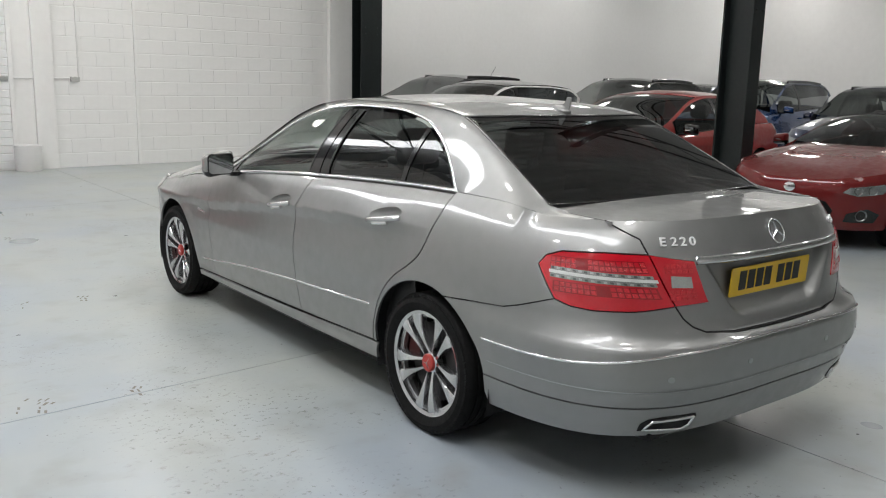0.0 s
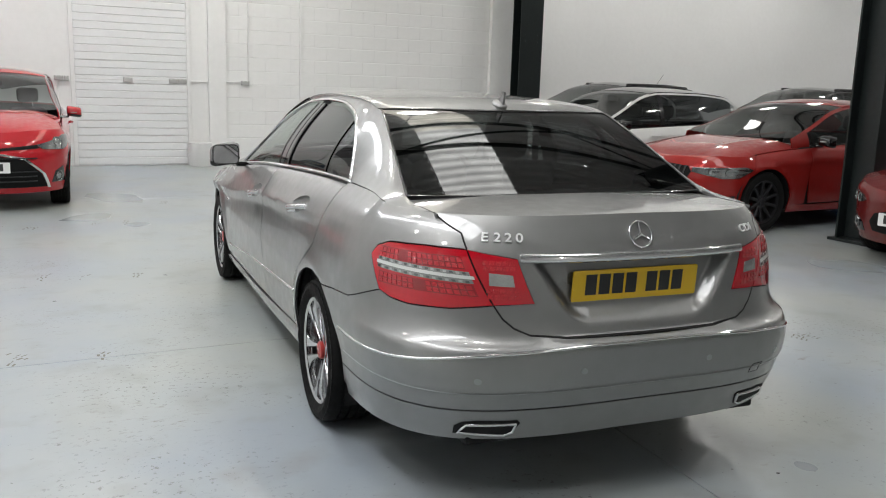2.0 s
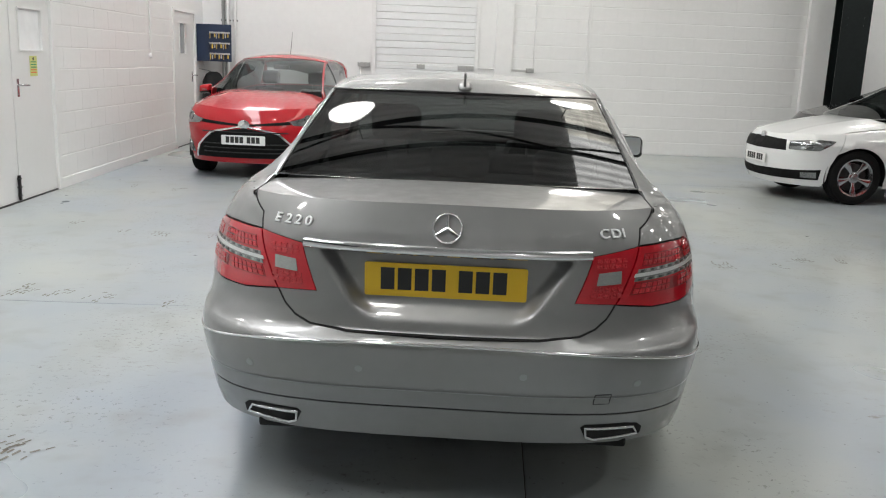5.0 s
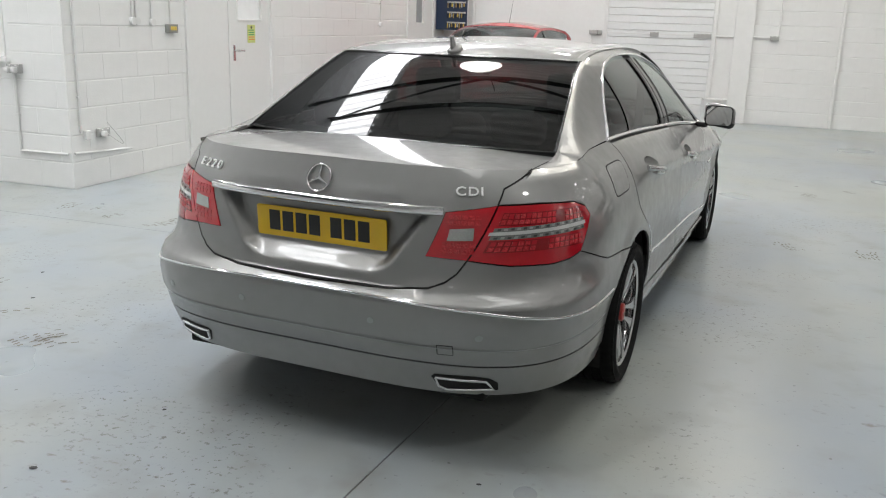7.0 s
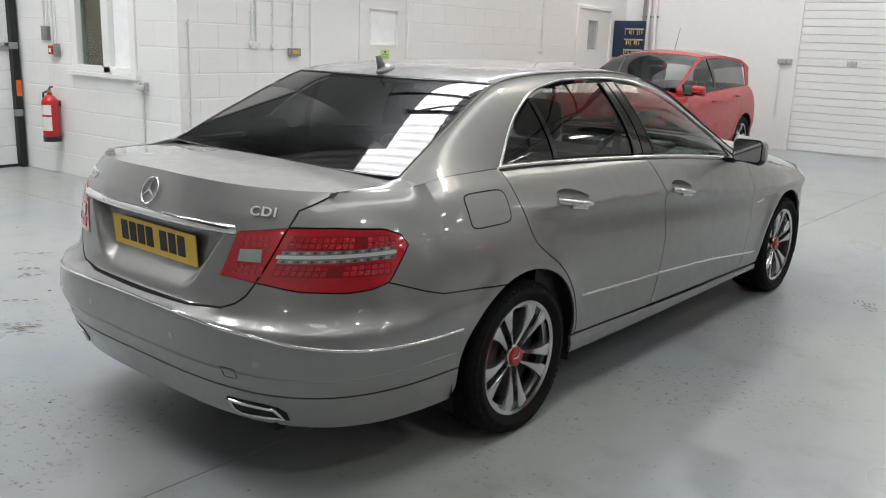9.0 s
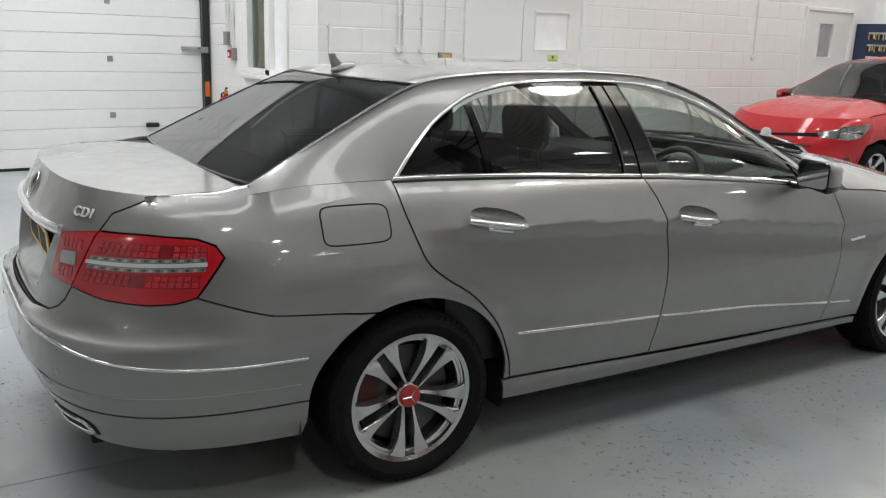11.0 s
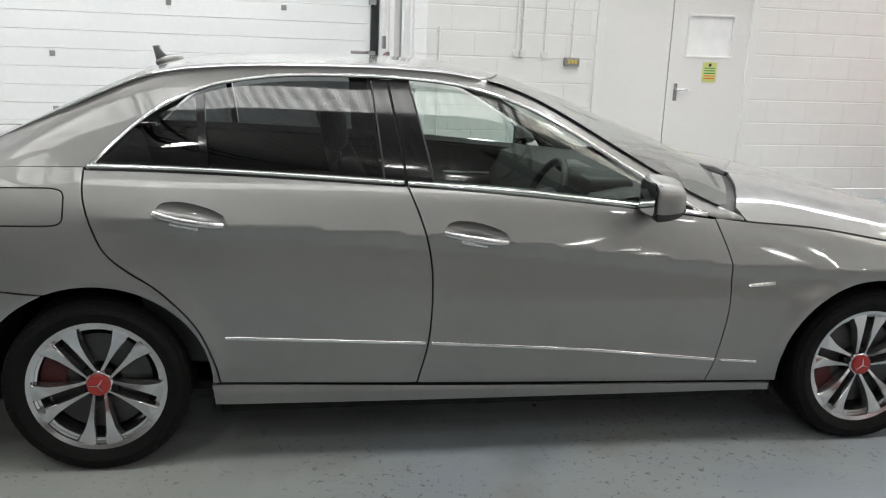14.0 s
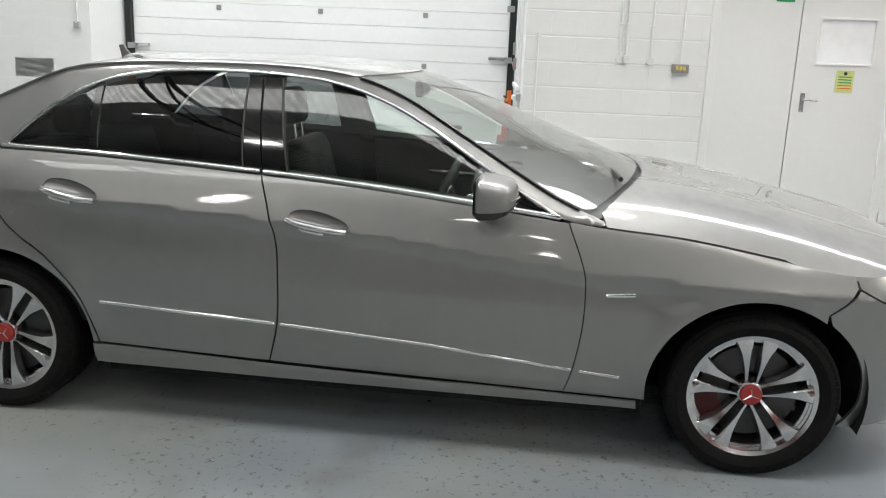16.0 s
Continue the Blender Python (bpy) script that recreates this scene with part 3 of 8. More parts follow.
        t = sstep(u, self.y0r, self.y0r - 0.35)
        zh = np.where(u > self.y0f, self.hood(p[..., 0], np.minimum(p[..., 1], self.yf(z) - 0.004))[..., 2], z)
        return np.where(u > self.y0f, zh, z * (1 - t) + zd * t)

    def belt(self, y):
        """Half the width and the height of the line where body and cabin meet."""
        y = np.asarray(y, float)
        us = np.linspace(self.y0r - self.Lr, self.y0r, 300)
        p = self.side(us, self.top_u(us))
        return np.where(y < self.y0r, np.interp(y, p[:, 1], p[:, 0]), self.edge_x(y)), np.where(y < self.y0r, np.interp(y, p[:, 1], p[:, 2]), self.zb(y))

    def green(self, y, z):
        y, z = np.broadcast_arrays(np.asarray(y, float), np.asarray(z, float))
        xb, zb = self.belt(y)
        xr, zr = self.xr(y), self.zrail(y)
        v = np.clip((z - zb) / np.maximum(zr - zb, 0.01), 0, 1.2)
        return np.stack([xb - (xb - xr) * v ** (1.15 + (self.tumble - 1.15) * sstep(y, -0.15, 0.45)) - 0.01 * sstep(y, -0.4, 0.0), y, z], -1)

    def roof(self, x, y):
        x, y = np.broadcast_arrays(np.asarray(x, float), np.asarray(y, float))
        zt = self.zroof(y)
        return np.stack([x, y, zt - (zt - self.zrail(y)) * np.abs(x / self.xr(y)) ** 2.0], -1)


def normals_of(surf, a, c):
    e = 1e-3
    n = np.cross(surf(a + e, c) - surf(a - e, c), surf(a, c + e) - surf(a, c - e))
    return n / np.maximum(np.linalg.norm(n, axis=-1, keepdims=True), 1e-9)


def resample(loop, step, closed=True):
    out = []
    pts = list(loop)
    for i in range(len(pts) if closed else len(pts) - 1):
        a, c = np.array(pts[i]), np.array(pts[(i + 1) % len(pts)])
        n = max(1, int(math.ceil(np.linalg.norm(c - a) / step)))
        out += [a + (c - a) * k / n for k in range(n)]
    if not closed:
        out.append(np.array(pts[-1]))
    return np.array(out)


def shrink(loop, gap):
    p = loop
    area = np.sum(p[:, 0] * np.roll(p[:, 1], -1) - np.roll(p[:, 0], -1) * p[:, 1])
    d = np.roll(p, -1, 0) - np.roll(p, 1, 0)
    n = np.stack([-d[:, 1], d[:, 0]], 1)
    n /= np.maximum(np.linalg.norm(n, axis=1, keepdims=True), 1e-9)
    return p + n * gap * (1 if area > 0 else -1)


def inside(pts, loop):
    x, y = pts[:, 0:1], pts[:, 1:2]
    a, c = loop, np.roll(loop, -1, 0)
    cross = ((a[:, 1] > y) != (c[:, 1] > y)) & (x < (c[:, 0] - a[:, 0]) * (y - a[:, 1]) / np.where(c[:, 1] == a[:, 1], 1e-12, c[:, 1] - a[:, 1]) + a[:, 0])
    return cross.sum(1) % 2 == 1


def skin_patch(loops, surf, step=0.035, gap=0.003, lip=0.012, lift=0.0, mirror=False, seam=None, fix=None):
    """Points, normals and triangles of a panel cut out of a surface along closed outlines (the first outer, the rest holes)."""
    rings = []
    for i, loop in enumerate(loops):
        r = resample(loop, step * 0.8)
        q = shrink(r, gap if i == 0 else -gap) if gap else r.copy()
        if seam is not None:
            q[np.abs(r[:, 0] - seam) < 1e-6, 0] = seam
        rings.append(q)
    lo, hi = rings[0].min(0), rings[0].max(0)
    gx, gy = np.meshgrid(np.arange(lo[0] + step / 2, hi[0], step), np.arange(lo[1] + step / 2, hi[1], step))
    grid = np.stack([gx.ravel(), gy.ravel()], 1)
    if len(grid):
        keep = inside(grid, rings[0])
        for r in rings[1:]:
            keep &= ~inside(grid, r)
        grid = grid[keep]
        if len(grid):
            allr = np.vstack(rings)
            near = np.min(np.linalg.norm(grid[:, None] - allr[None], axis=2), axis=1)
            grid = grid[near > step * 0.45]
    verts, edges = [], []
    for r in rings:
        k = len(verts)
        verts += [Vector(q) for q in r]
        edges += [(k + i, k + (i + 1) % len(r)) for i in range(len(r))]
    verts += [Vector(q) for q in grid]
    vs, _, fs, *_ = geometry.delaunay_2d_cdt(verts, edges, [], 0, 1e-6)
    q = np.array([tuple(v) for v in vs])
    pts, nor = surf(q[:, 0], q[:, 1]), normals_of(surf, q[:, 0], q[:, 1])
    pts = pts + nor * lift
    if fix is not None:
        nor = fix(q, nor)
    tris = []
    mid = np.array([q[list(f)].mean(0) for f in fs])
    good = inside(mid, rings[0])
    for r in rings[1:]:
        good &= ~inside(mid, r)
    for f, ok in zip(fs, good):
        if not ok:
            continue
        a, b, c = (q[i] for i in f[:3])
        tris.append(tuple(f) if (b[0] - a[0]) * (c[1] - a[1]) - (b[1] - a[1]) * (c[0] - a[0]) > 0 else tuple(reversed(f)))
    if lip:
        count = {}
        for f in tris:
            for i in range(3):
                e = (f[i], f[(i + 1) % 3])
                count[e] = 1
        rim = [e for e in count if (e[1], e[0]) not in count and (seam is None or max(abs(q[e[0], 0] - seam), abs(q[e[1], 0] - seam)) > 1e-5)]
        ids = sorted({i for e in rim for i in e})
        m1 = {v: len(pts) + k for k, v in enumerate(ids)}
        top = pts[ids]
        m2 = {v: len(pts) + len(ids) + k for k, v in enumerate(ids)}
        low = pts[ids] - nor[ids] * lip
        # side normals point away from the panel
        out = np.zeros((len(ids), 3))
        pos = {v: k for k, v in enumerate(ids)}
        for a, b in rim:
            w = np.cross(pts[b] - pts[a], nor[a])
            out[pos[a]] += w
            out[pos[b]] += w
        out /= np.maximum(np.linalg.norm(out, axis=1, keepdims=True), 1e-9)
        pts, nor = np.vstack([pts, top, low]), np.vstack([nor, out, out])
        tris += [(m1[b], m1[a], m2[a], m2[b]) for a, b in rim]
    if mirror:
        pts, nor = pts * (-1, 1, 1), nor * (-1, 1, 1)
        tris = [tuple(reversed(f)) for f in tris]
    return pts, nor, tris


def skin_object(name, patches, mat, parent, label=""):
    pts = np.vstack([p[0] for p in patches])
    nor = np.vstack([p[1] for p in patches])
    faces, k = [], 0
    for p in patches:
        faces += [tuple(i + k for i in f) for f in p[2]]
        k += len(p[0])
    me = bpy.data.meshes.new(name)
    me.from_pydata(pts.tolist(), [], faces)
    me.polygons.foreach_set("use_smooth", [True] * len(me.polygons))
    me.normals_split_custom_set_from_vertices(nor.tolist())
    me.materials.append(mat)
    ob = new(name, me)
    ob.parent = parent
    if label:
        ob["label"] = label
    return ob


def panel(name, loops, surf, mat, parent, sign=1, label="", **k):
    return skin_object(name, [skin_patch(loops, surf, mirror=sign < 0, **k)], mat, parent, label)


def panel_both(name, loops, surf, mat, parent, label="", **k):
    """One piece that reaches over the middle, given by its right half."""
    return skin_object(name, [skin_patch(loops, surf, mirror=s, **k) for s in (False, True)], mat, parent, label)


def ribbon(name, path, surf, width, height, mat, parent, sign=1, label="", step=0.03, both=False, lift=0.0):
    """A raised strip that follows a line on a surface."""
    q = resample(path, step, closed=False)
    p, n = surf(q[:, 0], q[:, 1]), normals_of(surf, q[:, 0], q[:, 1])
    t = np.gradient(p, axis=0)
    s = np.cross(n, t)
    s /= np.maximum(np.linalg.norm(s, axis=1, keepdims=True), 1e-9)
    prof = ((-0.5, -0.3, -1), (-0.5, 0.55, -1), (-0.3, 1, -0.4), (0.3, 1, 0.4), (0.5, 0.55, 1), (0.5, -0.3, 1))
    rows, nors = [], []
    for a, h, tilt in prof:
        rows.append(p + s * a * width + n * (h * height + lift))
        v = n * (1 if abs(tilt) < 1 else 0.25) + s * tilt
        nors.append(v / np.linalg.norm(v, axis=1, keepdims=True))
    m, k = len(q), len(prof)
    pts, nor = np.vstack(rows), np.vstack(nors)
    faces = [(j * m + i, j * m + i + 1, (j + 1) * m + i + 1, (j + 1) * m + i) for j in range(k - 1) for i in range(m - 1)]
    faces += [tuple(j * m for j in range(k)), tuple(j * m + m - 1 for j in reversed(range(k)))]
    patches = []
    for sg in ((1, -1) if both else (sign,)):
        patches.append((pts, nor, faces) if sg > 0 else (pts * (-1, 1, 1), nor * (-1, 1, 1), [tuple(reversed(f)) for f in faces]))
    return skin_object(name, patches, mat, parent, label)


def arc(shape, hy, z_from, z_to, n=26, grow=1.0):
    """The wheel arch from one height on its front over the top to another on its rear."""
    a0 = math.asin(max(-1, min(1, (z_from - shape.hub) / shape.arch[1] / grow)))
    a1 = math.pi - math.asin(max(-1, min(1, (z_to - shape.hub) / shape.arch[1] / grow)))
    return [(hy + grow * shape.arch[0] * math.cos(a0 + (a1 - a0) * i / n), shape.hub + grow * shape.arch[1] * math.sin(a0 + (a1 - a0) * i / n)) for i in range(n + 1)]


# ---- wheels ----
def tyre_mesh(R, w, rim):
    prof = [(rim - 0.012, -w * 0.40), (rim + 0.012, -w * 0.47), (rim + (R - rim) * 0.45, -w * 0.5), (R - 0.03, -w * 0.485), (R - 0.008, -w * 0.44), (R, -w * 0.38)]
    for g in (-0.24, -0.08, 0.08, 0.24):
        prof += [(R, w * (g - 0.02)), (R - 0.008, w * (g - 0.015)), (R - 0.008, w * (g + 0.015)), (R, w * (g + 0.02))]
    prof += [(R, w * 0.38), (R - 0.008, w * 0.44), (R - 0.03, w * 0.485), (rim + (R - rim) * 0.45, w * 0.5), (rim + 0.012, w * 0.47), (rim - 0.012, w * 0.40)]
    return lathe(prof, n=72, axis="x")


def tread_mesh(R, w):
    bm = bmesh.new()
    # tread blocks on the shoulders
    for k in range(72):
        a = k * math.tau / 72
        for sx in (-1, 1):
            blk = box(sx * w * 0.29, -0.010, R - 0.012, sx * w * 0.47, 0.010, R + 0.001)
            for v in blk.verts:
                if abs(v.co.x) > w * 0.4:
                    v.co.z -= 0.012
            bmesh.ops.transform(blk, matrix=Matrix.Rotation(a, 4, "X"), verts=blk.verts)
            join(bm, blk)
    return bm


def spoke(r0, r1, w0, w1, x_in, x_out, thick=0.03):
    """One arm of a rim, along z, swelling towards the edge."""
    own = bmesh.new()
    rows = []
    n = 6
    for i in range(n + 1):
        t = i / n
        r = r0 + (r1 - r0) * t
        hw = (w0 + (w1 - w0) * t ** 1.6) / 2
        x = x_in + (x_out - x_in) * math.sin(t * math.pi / 2)
        rows.append([own.verts.new((x - thick, -hw * 0.8, r)), own.verts.new((x - 0.006, -hw, r)), own.verts.new((x, -hw * 0.7, r)), own.verts.new((x, hw * 0.7, r)), own.verts.new((x - 0.006, hw, r)), own.verts.new((x - thick, hw * 0.8, r))])
    for a, c in zip(rows, rows[1:]):
        for k in range(6):
            own.faces.new((a[k], a[(k + 1) % 6], c[(k + 1) % 6], c[k]))
    own.faces.new(rows[0])
    own.faces.new(rows[-1][::-1])
    return own


WHEELS = {}


def build_wheel(car, x, y, z, R, w, rim, sign, style, turn=0.0):
    """A wheel under its car; its outer face looks along sign x."""
    key = (R, w, rim, style["kind"], style.get("n"), style.get("mat", RIM).name)
    if key in WHEELS:
        made = copy_thing(WHEELS[key], Matrix())
        made.parent = car
        made.matrix_local = pose(x, y, z, turn, 0, 0 if sign > 0 else 180)
        return made
    wheel = part("wheel", tyre_mesh(R, w, rim), RUBBER, car, "black road tyre on its alloy rim", smooth=35)
    wheel.matrix_local = pose(x, y, z, turn, 0, 0 if sign > 0 else 180)
    tagged(part("tyre_tread", tread_mesh(R, w), RUBBER, wheel), kind="stuff")
    mat = style.get("mat", RIM)
    o = w * 0.42
    part("rim_barrel", lathe([(rim - 0.018, o - 0.004), (rim + 0.004, o + 0.004), (rim + 0.008, o), (rim + 0.002, o - 0.012), (rim - 0.024, o - 0.02), (rim - 0.034, -w * 0.38)], n=56, axis="x"), mat, wheel, smooth=35)
    part("brake_disc", lathe([(0.07, o - 0.065), (rim * 0.74, o - 0.065), (rim * 0.74, o - 0.09), (0.07, o - 0.09)], n=40, axis="x"), DISC, wheel, smooth=30)
    part("wheel_back", lathe([(0.0, o - 0.12), (rim - 0.035, o - 0.12)], n=32, axis="x"), DARK, wheel)
    cal = lathe([(rim * 0.48, o - 0.055), (rim * 0.84, o - 0.055), (rim * 0.84, o - 0.1), (rim * 0.48, o - 0.1)], n=40, axis="x")
    gone = [f for f in cal.faces if not (math.cos(math.atan2(f.calc_center_median().z, f.calc_center_median().y) - math.pi * 0.92) > 0.93)]
    bmesh.ops.delete(cal, geom=gone, context="FACES")
    part("brake_caliper", cal, style.get("caliper", CALIPER), wheel)
    if style["kind"] == "double":
        for k in range(5):
            for side in (-1, 1):
                own = bmesh.new()
                rows = []
                for i in range(11):
                    t = i / 10
                    r = 0.036 + (rim - 0.038) * t
                    a0 = side * (0.0125 + 0.0045 * min(1, t * 3))
                    a1 = side * float(np.interp(r, [0.036, 0.06, 0.10, 0.15, 0.19, 0.21, 0.234], [0.024, 0.027, 0.035, 0.051, 0.074, 0.090, 0.100]))
                    x = o - 0.030 + 0.028 * math.sin(t * math.pi / 2) - (0.004 if i == 10 else 0)
                    m = (a0 + a1) / 2
                    rows.append([own.verts.new(c) for c in ((x - 0.04, a0, r), (x - 0.004, a0, r), (x, a0 * 0.8 + m * 0.2, r), (x - 0.003, a1 * 0.75 + m * 0.25, r), (x - 0.012, a1, r), (x - 0.04, a1, r))])
                for a, c in zip(rows, rows[1:]):
                    for j in range(6):
                        own.faces.new((a[j], a[(j + 1) % 6], c[(j + 1) % 6], c[j]))
                own.faces.new(rows[0])
                own.faces.new(rows[-1][::-1])
                bmesh.ops.transform(own, matrix=Matrix.Rotation(k * math.tau / 5 + math.pi, 4, "X"), verts=own.verts)
                part("spoke", own, mat, wheel, smooth=35)
    else:
        for k in range(style["n"]):
            own = spoke(0.05, rim - 0.012, 0.035, style.get("w", 0.075), o - 0.03, o - 0.006)
            bmesh.ops.transform(own, matrix=Matrix.Rotation(k * math.tau / style["n"], 4, "X"), verts=own.verts)
            part("spoke", own, mat, wheel, smooth=50)
    if style["kind"] == "double":
        part("inner_ring", lathe([(0.198, o - 0.050), (0.198, o - 0.026), (0.207, o - 0.024), (0.209, o - 0.050)], n=64, axis="x"), mat, wheel, smooth=40)
    wide = 0.046 if style["kind"] == "double" else 0.068
    part("hub", lathe([(0.0, o - 0.022), (wide - 0.01, o - 0.024), (wide, o - 0.032), (wide + 0.004, o - 0.06)], n=32, axis="x"), mat, wheel, smooth=40)
    for k in range(5):
        a = (k + (0 if style["kind"] == "double" else 0.5)) * math.tau / 5 + math.pi
        part("wheel_bolt", rod((o - 0.045, 0.055 * math.sin(a), 0.055 * math.cos(a)), (o - 0.026, 0.055 * math.sin(a), 0.055 * math.cos(a)), 0.011, n=8), DARK, wheel)
    cap = part("centre_cap", lathe([(0.0, o - 0.010), (0.034, o - 0.011), (0.0385, o - 0.015), (0.039, o - 0.03)], n=32, axis="x"), style.get("cap", mat), wheel, smooth=40)
    if style["kind"] == "double":
        emblem = bmesh.new()
        for k in range(3):
            a = k * math.tau / 3 + 0.5
            rod((o - 0.009, 0, 0), (o - 0.010, 0.032 * math.sin(a), 0.027 * math.cos(a)), 0.0028, emblem, n=5, r2=0.001)
        part("emblem", emblem, CHROME, cap)
    WHEELS[key] = wheel
    return wheel


def number_plate(car, m, mat, w=0.52, h=0.111, front=False):
    """A plate with plain bars where its characters stand."""
    pl = part("number_plate", plate(rounded(w, h, 0.008), 0.004, m, 0.001), mat, car, "number plate with dark characters")
    x = -w * 0.40
    for k in range(7):
        part("character_bar", plate([(x, -h * 0.30), (x + w * 0.085, -h * 0.30), (x + w * 0.085, h * 0.36), (x, h * 0.36)], 0.001, m @ Matrix.Translation((0, 0, 0.004))), INK, pl)
        x += w * 0.105 + (w * 0.06 if k == 3 else 0)
    return pl


def wing_mirror(car, x, y, z, sign, mat, scale=1.0, glass_back=True):
    """A door mirror: a rounded shell on a stalk, with its glass looking back."""
    root = bmesh.new()
    bmesh.ops.create_uvsphere(root, u_segments=24, v_segments=14, radius=1)
    for v in root.verts:
        c = v.co
        yy = math.copysign(abs(c.y) ** 0.8, c.y) * (0.115 if c.y > 0 else 0.03)
        sx = math.copysign(abs(c.x) ** 0.45, c.x)
        sz = math.copysign(abs(c.z) ** 0.45, c.z)
        v.co = Vector((sign * sx * 0.097, (yy - 0.02 * sx) if c.y > 0 else max(yy, -0.022), sz * (0.074 if sz > 0 else 0.07) * (1 - 0.12 * max(c.y, 0)) - 0.014 * sx))
    bmesh.ops.recalc_face_normals(root, faces=root.faces)
    shell = part("mirror_shell", root, mat, car, "door mirror housing in body colour", smooth=60)
    shell.matrix_local = pose(x, y, z, 0, 0, -sign * 3) @ Matrix.Scale(scale, 4)
    gl = bmesh.new()
    gl = plate([(sign * px, pz) for px, pz in rounded(0.160, 0.118, 0.026, 6)][::sign], 0.004, pose(0, -0.026, 0, 90, 0, 0))
    part("mirror_glass", gl, MIRROR, shell)
    fr = tube([(sign * px, -0.026, pz) for px, pz in rounded(0.165, 0.123, 0.028, 6)], 0.005, closed=True, n=6)
    part("mirror_rim", fr, GLOSS_BLACK, shell)
    skirt = bmesh.new()
    bmesh.ops.create_uvsphere(skirt, u_segments=24, v_segments=14, radius=1)
    for v in skirt.verts:
        c = v.co
        yy = math.copysign(abs(c.y) ** 0.8, c.y) * (0.118 if c.y > 0 else 0.031)
        sx = math.copysign(abs(c.x) ** 0.45, c.x)
        sz = min(math.copysign(abs(c.z) ** 0.45, c.z), -0.45)
        v.co = Vector((sign * sx * 0.099, (yy - 0.02 * sx) if c.y > 0 else max(yy, -0.024), sz * 0.073 * (1 - 0.12 * max(c.y, 0)) - 0.014 * sx))
    part("mirror_skirt", skirt, GLOSS_BLACK, shell, "black lower shell", smooth=50)
    part("indicator_strip", tube([(sign * x, 0.117 - 0.02 * x / 0.118 - 0.5 * max(0, x + 0.01) ** 2 * 12, -0.004) for x in np.linspace(-0.05, 0.07, 9)], 0.006, n=6), LAMP_CLEAR, shell)
    part("mirror_stalk", box(-sign * 0.21 if sign > 0 else 0.07, -0.02, -0.082, -0.07 if sign > 0 else 0.21, 0.055, -0.05, 0.012), GLOSS_BLACK, shell)
    return shell


CALIPER = material("red_caliper", (0.055, 0.006, 0.006), 0.5, var=0.2)
MIRROR = material("mirror_glass", (0.85, 0.86, 0.87), 0.01, metal=1.0, var=0.0)


# ---- the silver saloon ----
LAMP_CELL = material("red_prism_lens", (0.52, 0.012, 0.022), 0.18, coat=1.0, var=0.35, scale=45, bump=0.7, bump_scale=130)
S = Shape(
    W=soft((-0.3, 0.905), (0, 0.908), (0.5, 0.915), (1.2, 0.925), (2.2, 0.926), (2.6, 0.925), (2.95, 0.912)),
    zb=soft((-1.03, 1.004), (-0.6, 1.022), (-0.3, 1.033), (0, 1.036), (1.06, 1.0), (2.15, 0.905), (2.31, 0.882), (2.56, 0.862), (2.87, 0.812), (3.17, 0.757), (3.5, 0.70), (3.73, 0.66)),
    zc=soft((-0.5, 0.90), (0.19, 0.884), (0.95, 0.85), (1.42, 0.816), (2.23, 0.733), (2.9, 0.70), (3.7, 0.66)),
    inset=soft((-1, 0.13), (-0.3, 0.148), (0, 0.14), (1.06, 0.098), (2.15, 0.055), (2.9, 0.075), (3.7, 0.08)),
    cut=0.012, fade=(-0.1, 0.4), base=2.874, hub=0.312, arch=(0.378, 0.35),
    y0r=-0.3, y0f=2.95, Lr=1.3, Lf=1.25,
    nr=pch((0.2, 3.4), (0.5, 3.6), (0.58, 3.4), (0.68, 2.9), (0.8, 2.8), (1.1, 2.8)), nf=pch((0.2, 2.8), (1.1, 2.5)),
    yr=pch((0.2, -1.02), (0.28, -1.055), (0.38, -1.10), (0.44, -1.117), (0.458, -1.13), (0.59, -1.132), (0.605, -1.124), (0.63, -1.078), (0.72, -1.068), (0.86, -1.054), (0.885, -1.050), (0.92, -1.037), (0.965, -1.015), (1.02, -0.989), (1.06, -0.972)),
    yf=pch((0.15, 3.55), (0.3, 3.70), (0.5, 3.74), (0.7, 3.70), (0.85, 3.6)),
    zdeck=soft((-1.04, 1.024), (-0.9, 1.031), (-0.6, 1.039), (-0.3, 1.041)), crown_r=0.02,
    zhood=soft((2.2, 1.01), (2.5, 0.995), (2.68, 0.975), (3.0, 0.918), (3.3, 0.848), (3.6, 0.77), (3.75, 0.70)), rib=0.006,
    xr=soft((-0.7, 0.715), (-0.482, 0.687), (-0.16, 0.636), (0.156, 0.586), (0.3, 0.578), (0.8, 0.575), (1.2, 0.59), (1.4, 0.615), (1.6, 0.665), (1.85, 0.73), (2.1, 0.795), (2.33, 0.846)),
    zrail=soft((-0.72, 0.90), (-0.6, 0.969), (-0.53, 1.008), (-0.37, 1.091), (-0.255, 1.149), (-0.1, 1.225), (0.02, 1.282), (0.085, 1.310), (0.15, 1.336), (0.3, 1.363), (0.6, 1.382), (0.95, 1.386), (1.2, 1.376), (1.37, 1.35), (1.55, 1.287), (1.7, 1.207), (1.85, 1.122), (2.0, 1.037), (2.15, 0.958), (2.33, 0.889), sigma=0.04),
    zroof=soft((-0.72, 0.934), (-0.6, 1.001), (-0.53, 1.038), (-0.37, 1.121), (-0.255, 1.179), (-0.1, 1.255), (0.02, 1.312), (0.085, 1.341), (0.16, 1.368), (0.3, 1.394), (0.6, 1.412), (0.93, 1.418), (1.2, 1.410), (1.45, 1.378), (1.7, 1.305), (2.1, 1.155), (2.55, 0.985), sigma=0.05),
    tumble=1.6,
)

